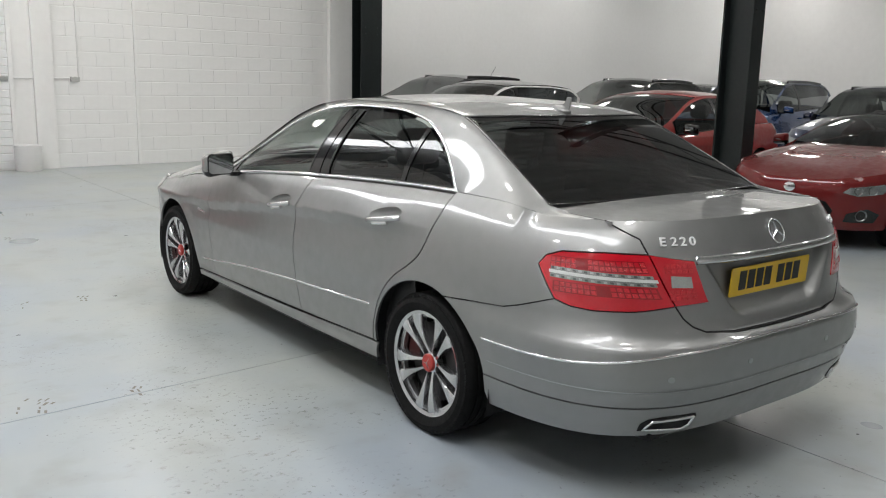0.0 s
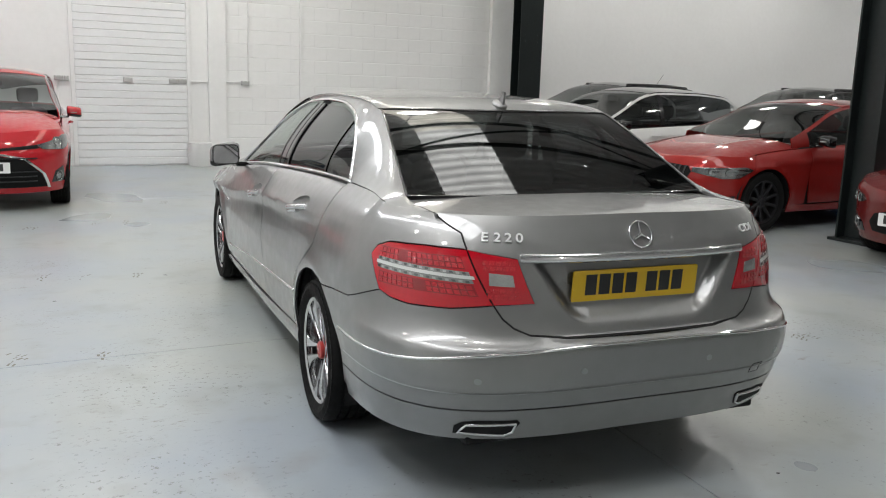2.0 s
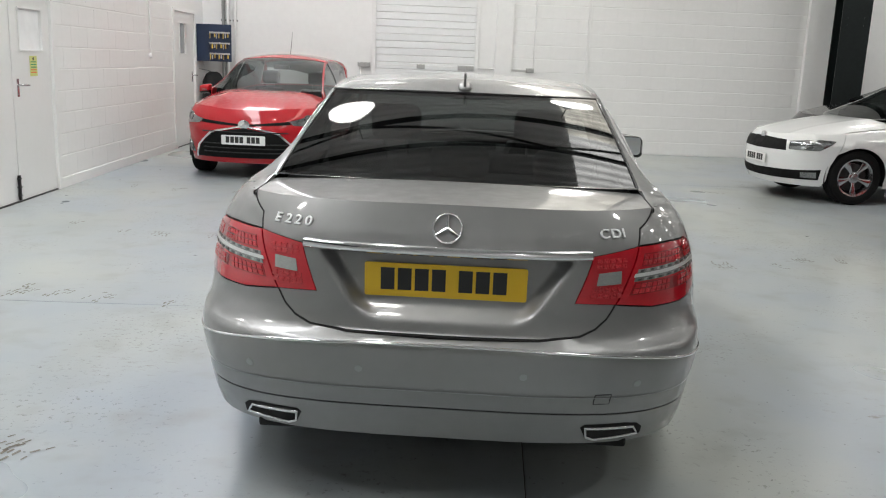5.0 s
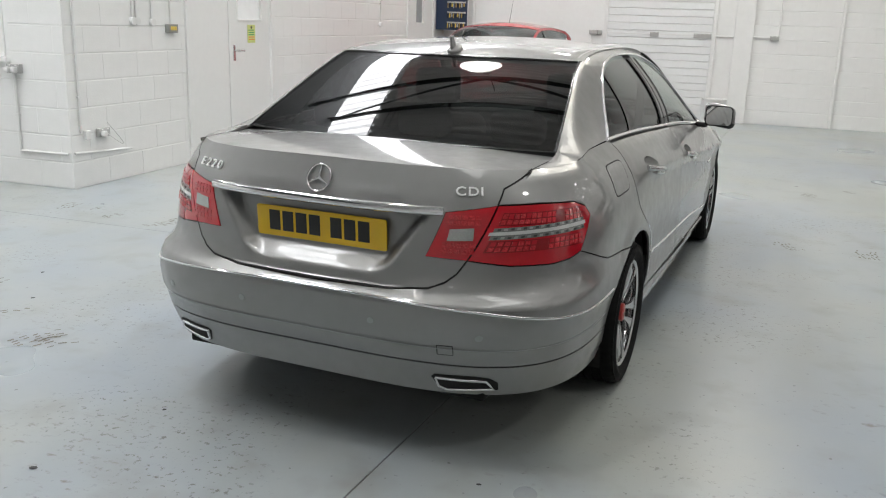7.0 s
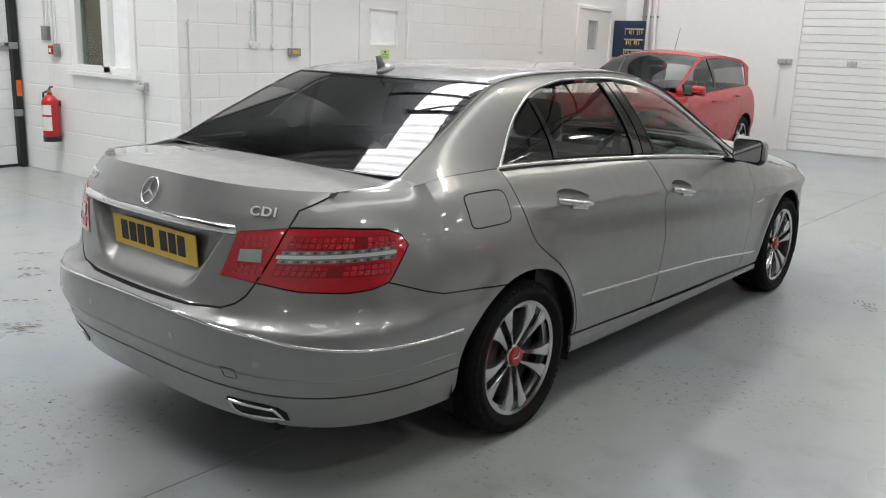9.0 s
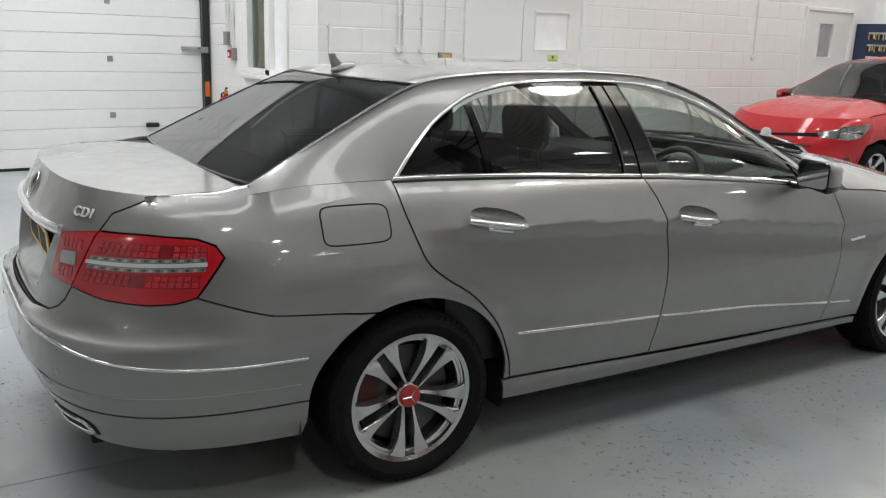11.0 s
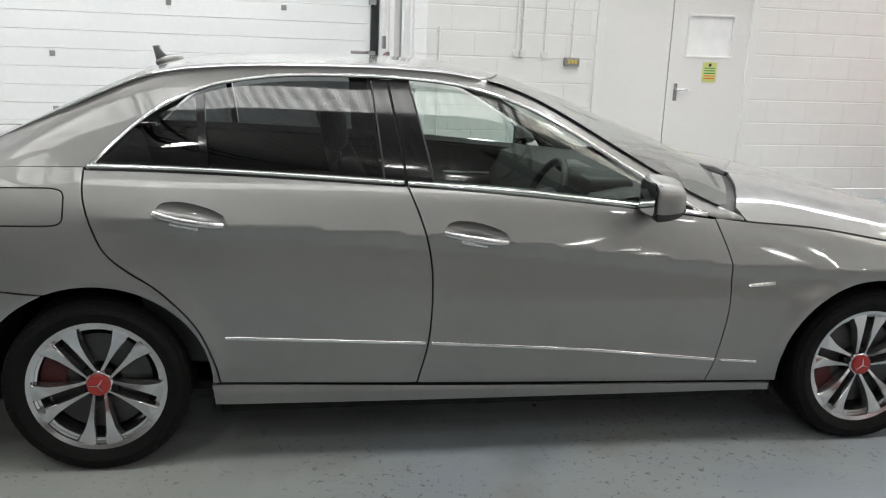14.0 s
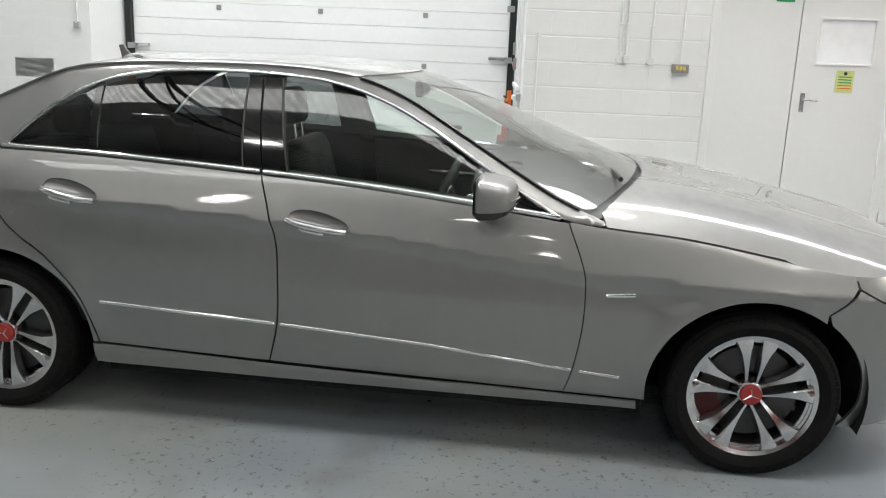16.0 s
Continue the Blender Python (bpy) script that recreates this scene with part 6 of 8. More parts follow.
def door_leaf(name, y0, y1, h, window, handle_y, label, fixed=None):
    t = thing(name, Matrix(), label, "door", kind="structure")
    g = 0.05
    lo, hi = y0 + g, y1 - g
    if fixed:
        part("fixed_panel", slab("west", lo, fixed - 0.004, 0.012, h - g, -0.06, -0.016, 0.002), TRIM, t)
        lo = fixed + 0.004
    wy0, wy1, wz0, wz1 = window
    leaf = slab("west", lo, hi, 0.012, wz0, -0.06, -0.014)
    for args in ((lo, wy0, wz0, wz1), (wy1, hi, wz0, wz1), (lo, hi, wz1, h - g)):
        join(leaf, slab("west", *args, -0.06, -0.014))
    bmesh.ops.remove_doubles(leaf, verts=leaf.verts, dist=1e-4)
    lf = part("leaf", leaf, TRIM, t, "white flush door leaf")
    pane = part("vision_pane", slab("west", wy0, wy1, wz0, wz1, -0.045, -0.035), PANE if fixed else PANE_GREY, lf, "obscured glass panel")
    for args in ((wy0 - 0.018, wy0, wz0 - 0.018, wz1 + 0.018), (wy1, wy1 + 0.018, wz0 - 0.018, wz1 + 0.018), (wy0, wy1, wz0 - 0.018, wz0), (wy0, wy1, wz1, wz1 + 0.018)):
        part("glazing_bead", slab("west", *args, -0.014, -0.004, 0.002), TRIM, pane)
    hd = part("handle_plate", slab("west", handle_y - 0.02, handle_y + 0.02, 0.99, 1.16, -0.014, -0.006, 0.003), ALUMINIUM, lf, "aluminium lever handle on its plate")
    part("lever", tube([face("west")(handle_y, 1.10, -0.006), face("west")(handle_y, 1.10, 0.04), face("west")(handle_y + 0.03, 1.10, 0.045), face("west")(handle_y + 0.12, 1.098, 0.045)], 0.009, n=8), ALUMINIUM, hd, smooth=60)
    for args in ((y0 - 0.02, y0 + g, 0, h), (y1 - g, y1 + 0.02, 0, h), (y0 + g, y1 - g, h - g, h)):
        part("door_frame", slab("west", *args, -0.10, 0.02, 0.004), TRIM, t)
    part("threshold", slab("west", y0 + g, y1 - g, 0.0, 0.010, -0.1, 0.0), PLASTIC_BLACK, t)
    part("door_back", slab("west", y0, y1, 0.0, h, -0.24, -0.12), DARK, t)
    return t


d1 = door_leaf("door_1", 6.97, 8.63, 2.12, (7.92, 8.40, 1.43, 1.81), 7.835, "white painted door with a square window and a fixed side panel", fixed=7.74)
bolt = part("floor_bolt", slab("west", 7.70, 7.725, 0.02, 0.26, -0.01, 0.015, 0.004), PLASTIC_BLACK, d1, "black floor bolt")
for z in (0.06, 0.14, 0.22):
    part("bolt_guide", slab("west", 7.69, 7.735, z, z + 0.012, -0.012, 0.02, 0.002), PLASTIC_BLACK, bolt)
door_leaf("door_2", 12.88, 14.12, 2.12, (13.28, 13.62, 1.44, 1.90), 13.95, "white painted door with a narrow grey window")
no = fixture("door_notice", "yellow-green safety notice fixed to the white door", "notice")
part("card", slab("west", 8.11, 8.268, 1.178, 1.372, -0.012, -0.010), SIGN_YELLOW, no)
part("notice_mark", rod(face("west")(8.189, 1.345, -0.010), face("west")(8.189, 1.345, -0.009), 0.016, n=14), INK, no)
for z in (1.31, 1.285, 1.26, 1.235, 1.21):
    part("text_bar", slab("west", 8.13, 8.25, z, z + 0.010, -0.010, -0.009), GREEN_SIGN if z > 1.24 else ORANGE, no)
ex = fixture("exit_sign", "small green exit sign above the door panel", "sign")
part("board", slab("west", 7.50, 7.66, 1.945, 2.045, -0.014, -0.010), GREEN_SIGN, ex)
part("text_bar", slab("west", 7.53, 7.63, 1.965, 1.985, -0.010, -0.009), PLASTIC_WHITE, ex)

# key cabinet near the far corner, its door standing open
kc = fixture("key_cabinet", "navy steel key cabinet with its door open and rows of keys", "cabinet")
part("case", box(WX, 14.22, 1.33, WX + 0.20, 14.60, 1.93, 0.006), NAVY, kc)
leaf = part("cabinet_door", box(WX + 0.20, 14.19, 1.33, WX + 0.58, 14.215, 1.93, 0.004), NAVY, kc)
for r in range(3):
    part("key_rail", box(WX + 0.22, 14.180, 1.78 - 0.17 * r, WX + 0.56, 14.19, 1.81 - 0.17 * r, 0.002), ALUMINIUM, leaf)
    for k in range(9):
        x = WX + 0.235 + 0.036 * k
        kb = rod((x, 14.176, 1.785 - 0.17 * r), (x, 14.176, 1.768 - 0.17 * r), 0.007, n=6)
        box(x - 0.006 - 0.004 * (k % 2), 14.172, 1.70 - 0.17 * r + 0.01 * (k % 3), x + 0.006 + 0.005 * (k % 3), 14.180, 1.77 - 0.17 * r, bm=kb)
        part("key", kb, (BRASS, PLASTIC_BLACK, PLASTIC_YELLOW, ALUMINIUM)[(k * 5 + r) % 4], leaf)
coat = bmesh.new()
rows = []
for z, rr in ((1.16, 0.05), (1.12, 0.13), (1.0, 0.17), (0.7, 0.18), (0.35, 0.20), (0.06, 0.19)):
    rows.append([coat.verts.new((WX + 0.24 + (rr + 0.025 * math.sin(k * 2.3 + z * 9)) * math.cos(k * math.tau / 16), 14.36 + (rr + 0.02 * math.cos(k * 3.1 + z * 7)) * 0.8 * math.sin(k * math.tau / 16), z)) for k in range(16)])
for a, c in zip(rows, rows[1:]):
    for k in range(16):
        coat.faces.new((a[k], a[(k + 1) % 16], c[(k + 1) % 16], c[k]))
coat.faces.new(rows[0])
hang = fixture("hanging_coats", "black coats hanging on the wall below the key cabinet", "coat")
part("coat", coat, FABRIC_BLACK, hang, smooth=60)
part("coat_hook", rod((WX, 14.36, 1.2), (WX + 0.2, 14.36, 1.16), 0.008, n=6), ALUMINIUM, hang)
bagm = bmesh.new()
bmesh.ops.create_icosphere(bagm, subdivisions=3, radius=1)
for v in bagm.verts:
    n_ = noise.noise(v.co * 2.2) * 0.25
    v.co = Vector((WX + 0.62 + v.co.x * 0.15 * (1 + n_), 14.45 + v.co.y * 0.12 * (1 + n_), 1.05 + v.co.z * 0.14 * (1 + n_)))
bg = fixture("plastic_bag", "crumpled white plastic bag hanging beside the coats", "bag")
part("bag_body", bagm, PLASTIC_WHITE, bg, smooth=60)
part("bag_string", rod((WX + 0.62, 14.5, 1.16), (WX + 0.62, NY - 0.004, 1.24), 0.004, n=5), PLASTIC_WHITE, bg)
for x in (-0.42, -0.34, -0.22):
    pc = fixture("wall_pipe", "grey steel service pipe rising up the corner", "pipe", "corner pipes")
    part("pipe", rod((x, NY - 0.05, 0.0), (x, NY - 0.05, 4.0), 0.028, n=12), (PLASTIC_GREY, TRIM, TRIM)[0 if x < -0.4 else 1], pc, smooth=60)
    part("pipe_clip", box(x - 0.04, NY - 0.06, 2.0, x + 0.04, NY, 2.03, 0.004), PLASTIC_GREY, pc)

# north wall: painted roller shutter, sockets on a conduit, plain boards
rs = thing("door_3", Matrix(), "white painted roller shutter in the rear wall", "shutter", kind="structure")
for k in range(26):
    z = 0.02 + 0.118 * k
    s0 = slab("north", 2.16, 3.87, z, z + 0.110, 0.0, 0.022, 0.008)
    part("shutter_slat", s0, SHUTTER, rs)
for a in (2.10, 3.87):
    part("guide_rail", slab("north", a, a + 0.06, 0, 3.1, 0.0, 0.03, 0.004), TRIM, rs)
part("shutter_backing", slab("north", 2.16, 3.87, 0.0, 3.1, 0.0, 0.006), TRIM, rs)
tagged(part("pilaster", slab("north", 4.215, 4.505, 0, TOP, 0.0, 0.06, 0.004), WALL), "white pilaster between the shutter and the block wall", "pilaster", kind="structure")
tagged(part("pilaster", slab("north", 5.79, 5.835, 0, TOP, 0.0, 0.03, 0.004), WALL), "white cover strip on the rear wall", "trim", kind="structure")
for a, n_ in ((1.93, 2), (2.04, 2), (2.945, 2), (3.65, 2), (3.79, 2), (4.83, 2)):
    socket("north", a, 1.375, 2 if a != 2.04 else 1)
conduit("north", 2.1, 1.38, 1.38, cap=False, a1=4.21, label="long white conduit linking the sockets along the rear wall")
conduit("north", 4.505, 1.385, 1.385, cap=False, a1=4.78)
conduit("north", 4.89, 1.41, 3.4, cap=False)
conduit("north", 1.90, 0.5, 1.34, cap=False)
conduit("north", 4.345, 0.1, 3.4, cap=False)
tub = lathe([(0.0, 0.0), (0.175, 0.0), (0.185, 0.02), (0.195, 0.36), (0.20, 0.385), (0.19, 0.385), (0.182, 0.36), (0.17, 0.03), (0.0, 0.03)], n=32)
bmesh.ops.transform(tub, matrix=Matrix.Translation((4.02, NY - 0.21, 0)), verts=tub.verts)
tb = fixture("plastic_tub", "white plastic tub standing by the rear wall", "tub")
part("tub_body", tub, PLASTIC_WHITE, tb, smooth=40)

# window wall: office window, alarm boxes, extinguisher
wd = thing("window_1", Matrix(), "white framed office window with a brown blind behind half of it", "window", kind="structure")
for args in ((-2.42, -2.33, 1.08, 2.22), (-1.47, -1.38, 1.08, 2.22), (-1.90, -1.79, 1.08, 2.22), (-2.33, -1.47, 1.08, 1.14), (-2.33, -1.47, 2.14, 2.22)):
    part("window_frame", slab("window", *args, -0.08, 0.018, 0.006), TRIM, wd)
part("window_sill", slab("window", -2.46, -1.34, 1.035, 1.078, -0.1, 0.05, 0.006), TRIM, wd)
part("pane", slab("window", -2.33, -1.90, 1.14, 2.14, -0.05, -0.044), CLEAR, wd)
part("pane", slab("window", -1.79, -1.47, 1.14, 2.14, -0.05, -0.044), PANE, wd)
part("blind", slab("window", -2.33, -2.0, 1.14, 2.14, -0.14, -0.10), BROWN_BLIND, wd, "brown blind")
part("window_back", slab("window", -2.42, -1.38, 1.0, 2.3, -0.24, -0.20), PLASTER, wd)
for a, z in ((-2.90, 1.50), (-2.84, 1.50), (-2.76, 1.33), (-2.70, 1.33)):
    conduit("window", a, z, 3.2, cap=False)
jb = fixture("junction_box", "grey junction box on the conduits", "junction box")
part("box_body", slab("window", -2.91, -2.81, 1.36, 1.50, 0, 0.05, 0.008), PLASTIC_GREY, jb)
cp = fixture("fire_call_point", "small red fire alarm call point", "alarm")
part("alarm_body", slab("window", -2.80, -2.72, 1.22, 1.31, 0, 0.05, 0.006), RED_PAINT, cp)
part("alarm_window", slab("window", -2.78, -2.74, 1.24, 1.28, 0.05, 0.053), PLASTIC_WHITE, cp)
part("side_box", slab("window", -2.715, -2.645, 1.20, 1.33, 0, 0.045, 0.006), PLASTIC_GREY, cp)
fe = fixture("fire_extinguisher", "red fire extinguisher hanging on the wall beside the shutter", "extinguisher")
fx, fy = -2.74, WY - 0.10
cyl = lathe([(0.0, 0.36), (0.078, 0.362), (0.084, 0.39), (0.085, 0.72), (0.078, 0.765), (0.05, 0.80), (0.026, 0.815), (0.024, 0.84), (0.0, 0.842)], n=28)
bmesh.ops.transform(cyl, matrix=Matrix.Translation((fx, fy, 0)), verts=cyl.verts)
part("cylinder", cyl, RED_PAINT, fe, smooth=40)
part("foot_ring", rod((fx, fy, 0.345), (fx, fy, 0.40), 0.087, n=28), PLASTIC_BLACK, fe)
part("valve", rod((fx, fy, 0.83), (fx, fy, 0.875), 0.022, n=12), BRASS, fe)
part("grip", tube([(fx, fy, 0.87), (fx + 0.05, fy - 0.02, 0.90), (fx + 0.11, fy - 0.03, 0.905)], 0.010, n=6), PLASTIC_BLACK, fe, smooth=60)
part("hose", tube([(fx - 0.02, fy, 0.86), (fx - 0.10, fy - 0.01, 0.83), (fx - 0.11, fy - 0.01, 0.70), (fx - 0.10, fy - 0.01, 0.52)], 0.011, n=8), PLASTIC_BLACK, fe, smooth=60)
for z0, z1 in ((0.62, 0.72), (0.46, 0.60)):
    lb = lathe([(0.0862, z0), (0.0862, z1)], n=28)
    bmesh.ops.delete(lb, geom=[f for f in lb.faces if f.calc_center_median().y > -0.035], context="FACES")
    bmesh.ops.transform(lb, matrix=Matrix.Translation((fx, fy, 0)), verts=lb.verts)
    part("label", lb, CARD, fe, "white instruction label")
part("wall_bracket", box(fx - 0.03, fy + 0.08, 0.70, fx + 0.03, WY, 0.76, 0.004), STEEL_BLACK, fe)
socket("window", -1.285, 0.985, 2, "grey metal-clad twin socket with two white plugs in it", plugs=2)
conduit("window", -1.30, 0.30, 0.94, cap=False, label="thin white cable run down from the socket")
conduit("window", -1.30, 0.295, 0.30, cap=False, a1=-0.80, label="white skirting-level conduit along the wall")

# large sectional shutter in the bay
sd = thing("door_4", Matrix(), "large white sectional shutter door, closed", "shutter", kind="structure")
for k in range(17):
    z = 0.03 + 0.2 * k
    part("shutter_panel", slab("shutter", 0.60, 5.22, z, z + 0.1965, 0.0, 0.03, 0.005), SHUTTER, sd)
part("shutter_backing", slab("shutter", 0.55, 5.26, 0.0, 3.45, -0.02, 0.012), TRIM, sd)
part("bottom_seal", slab("shutter", 0.60, 5.22, 0.0, 0.03, 0.0, 0.035, 0.006), PLASTIC_BLACK, sd)
for a in (1.67, 2.92, 4.20):
    for z in (0.565, 1.172, 1.775, 2.38):
        part("panel_hinge", slab("shutter", a - 0.03, a + 0.03, z - 0.03, z + 0.03, 0.03, 0.042, 0.006), PLASTIC_GREY, sd)
for a, e in ((0.52, 1), (5.22, -1)):
    rail = part("track", slab("shutter", a, a + 0.075, 0.0, 3.5, 0.0, 0.10, 0.006), STEEL_BLACK, sd, "dark steel door track")
    for z in (0.55, 1.25, 1.85, 2.45):
        part("roller_bracket", slab("shutter", a - 0.04 if e < 0 else a + 0.03, a + 0.05 if e < 0 else a + 0.12, z, z + 0.07, 0.10, 0.13, 0.006), GREY_STEEL, rail)
    part("marker", slab("shutter", a + 0.01, a + 0.065, 0.76, 0.93, 0.10, 0.106), ORANGE, rail, "orange marker on the track")
part("latch", slab("shutter", 4.98, 5.20, 1.28, 1.32, 0.03, 0.07, 0.008), ALUMINIUM, sd)
part("latch", slab("shutter", 0.60, 0.80, 1.28, 1.32, 0.03, 0.07, 0.008), ALUMINIUM, sd)
part("pull_handle", slab("shutter", 4.55, 4.70, 0.42, 0.47, 0.03, 0.06, 0.02), PLASTIC_BLACK, sd)
conduit("bay", 0.36, 1.55, 3.2, cap=False)
socket("bay", 0.36, 1.5, 1)
tagged(part("baseboard", slab("west", 8.66, 12.86, 0.0, 0.11, 0.0, 0.016, 0.004), TRIM), "white painted skirting board", "baseboard", kind="structure")


# painted blocks laid on the wall skins
def block_mesh(w, h, bev=0.005):
    v, f = [], []
    e = bev * 0.15
    for x, z, d in ((0, 0, -0.02), (w, 0, -0.02), (w, h, -0.02), (0, h, -0.02), (0, 0, -bev), (w, 0, -bev), (w, h, -bev), (0, h, -bev), (e, bev, 0), (w - e, bev, 0), (w - e, h - bev, 0), (e, h - bev, 0)):
        v.append((x, -d, z))
    for a, c in ((0, 4), (4, 8)):
        for k in range(4):
            f.append((a + k, a + (k + 1) % 4, c + (k + 1) % 4, c + k))
    f.append((8, 9, 10, 11))
    me = bpy.data.meshes.new("block")
    me.from_pydata(v, [], f)
    me.materials.append(WALL)
    return me


BLOCKS = {}


def lay_blocks(parent, origin, along, out, a0, a1, z0, z1, holes=()):
    """Courses of blocks; along and out are unit directions, a measured from the origin."""
    L, Hh, j = 0.45, 0.225, 0.007
    m0 = Matrix((( along[0], -out[0], 0, 0), (along[1], -out[1], 0, 0), (0, 0, 1, 0), (0, 0, 0, 1)))
    row = 0
    z = z0
    while z < z1 - 0.05:
        h = min(Hh, z1 - z)
        a = a0 - (L / 2 if row % 2 else 0)
        while a < a1 - 0.02:
            b0, b1 = max(a, a0), min(a + L, a1)
            spans = [(b0, b1)]
            for h0, h1, g0, g1 in holes:
                if z + h / 2 > g0 and z + h / 2 < g1:
                    spans = [q for s0, s1 in spans for q in ((s0, min(s1, h0)), (max(s0, h1), s1)) if q[1] - q[0] > 0.03]
            for s0, s1 in spans:
                if s1 - s0 < 0.03:
                    continue
                key = (round(s1 - s0 - 0.0005, 4), round(h - j, 3))
                if key not in BLOCKS:
                    BLOCKS[key] = block_mesh(*key)
                ob = new("block", BLOCKS[key])
                ob.parent = parent
                d = random.uniform(0, 0.0004)
                ob.matrix_local = Matrix.Translation((origin[0] + along[0] * (s0 + 0.0002) + out[0] * d, origin[1] + along[1] * (s0 + 0.0002) + out[1] * d, z + j / 2)) @ m0
            a += L
        z += Hh
        row += 1


lay_blocks(wall_west, (WX, 0), (0, 1), (1, 0), WY, 6.945, 0.0, 2.475)
lay_blocks(wall_west, (WX, 0), (0, 1), (1, 0), 8.655, 12.855, 0.115, 2.475)
lay_blocks(wall_window, (0, WY), (1, 0), (0, -1), -3.36, WX, 0.0, 2.475, holes=[(-2.46, -1.34, 1.03, 2.26)])
lay_blocks(wall_north, (0, NY), (1, 0), (0, -1), 4.51, 5.785, 0.0, 2.925)
lay_blocks(wall_north, (0, NY), (1, 0), (0, -1), 5.84, 9.54, 0.0, 2.925)
lay_blocks(wall_bay, (-2.5, 0), (0, 1), (1, 0), -1.3, 0.495, 0.0, 2.475)


# ---- the other parked cars ----
RED_CAR = material("bright_red_car_paint", (0.40, 0.005, 0.012), 0.5, spec=0.2, coat=1.0, var=0.02)
RED_DEEP = material("orange_red_metallic_paint", (0.27, 0.008, 0.006), 0.5, spec=0.2, metal=0.2, coat=1.0, var=0.03)
RED_DARK = material("dark_red_metallic_paint", (0.13, 0.005, 0.005), 0.5, spec=0.2, metal=0.3, coat=1.0, var=0.03)
WHITE_CAR = material("white_car_paint", (0.74, 0.75, 0.74), 0.36, coat=1.0, var=0.01)
BLACK_CAR = material("black_car_paint", (0.010, 0.011, 0.012), 0.2, coat=1.0, var=0.05)
GREY_CAR = material("dark_grey_car_paint", (0.035, 0.035, 0.038), 0.22, metal=0.4, coat=1.0, var=0.05)
BLUE_CAR = material("blue_car_paint", (0.010, 0.045, 0.16), 0.22, metal=0.3, coat=1.0, var=0.03)
NAVY_CAR = material("navy_car_paint", (0.010, 0.018, 0.06), 0.22, metal=0.3, coat=1.0, var=0.03)
LAMP_HEAD = material("headlamp_lens", (0.24, 0.25, 0.25), 0.12, metal=0.8, coat=1.0, var=0.7, scale=30)
DIM = glass_material("parked_car_window", (0.80, 0.88, 0.85), 0.35)
GRILLE = material("matt_black_grille", (0.006, 0.006, 0.006), 0.7, var=0.2, spec=0.2)


def car_shape(base, rear, nose, W, hub, arch, belt, hood, roof, rail_drop, inset, rail_x, y0f, nf=2.6, wide=(0.96, 1.0, 0.97)):
    """A car's skin from a handful of curves; belt, hood and roof are (y, z) keys."""
    zb = soft(*belt)
    top = soft(*roof)
    ys = [k[0] for k in roof]
    drop = soft(*[(y, d) for y, d in rail_drop])
    return Shape(
        W=soft((-0.4, W * wide[0]), (base / 2, W * wide[1]), (base + 0.1, W * wide[2])), zb=zb,
        zc=lambda y: zb(y) - 0.14, inset=soft((-rear, inset + 0.04), (base * 0.5, inset), (base + nose, inset - 0.01)), cut=0.006, fade=(0.0, 0.4),
        base=base, hub=hub, arch=arch, y0r=-0.3, y0f=y0f, Lr=1.2, Lf=1.2,
        nr=lambda z: 3.0 + 0 * np.asarray(z, float), nf=lambda z: nf + 0 * np.asarray(z, float),
        yr=soft((0.2, -rear + 0.08), (0.5, -rear), (0.9, -rear + 0.06), (1.2, -rear + 0.2), sigma=0.03),
        yf=soft((0.15, base + nose - 0.10), (0.35, base + nose - 0.01), (0.55, base + nose), (0.7, base + nose - 0.05), (0.95, base + nose - 0.25), sigma=0.03),
        zdeck=lambda y: zb(y) + 0.02 + 0 * np.asarray(y, float), crown_r=0.02, zhood=soft(*hood), rib=0.004,
        xr=soft(*rail_x), zrail=lambda y: top(y) - drop(y), zroof=top, tumble=1.7)


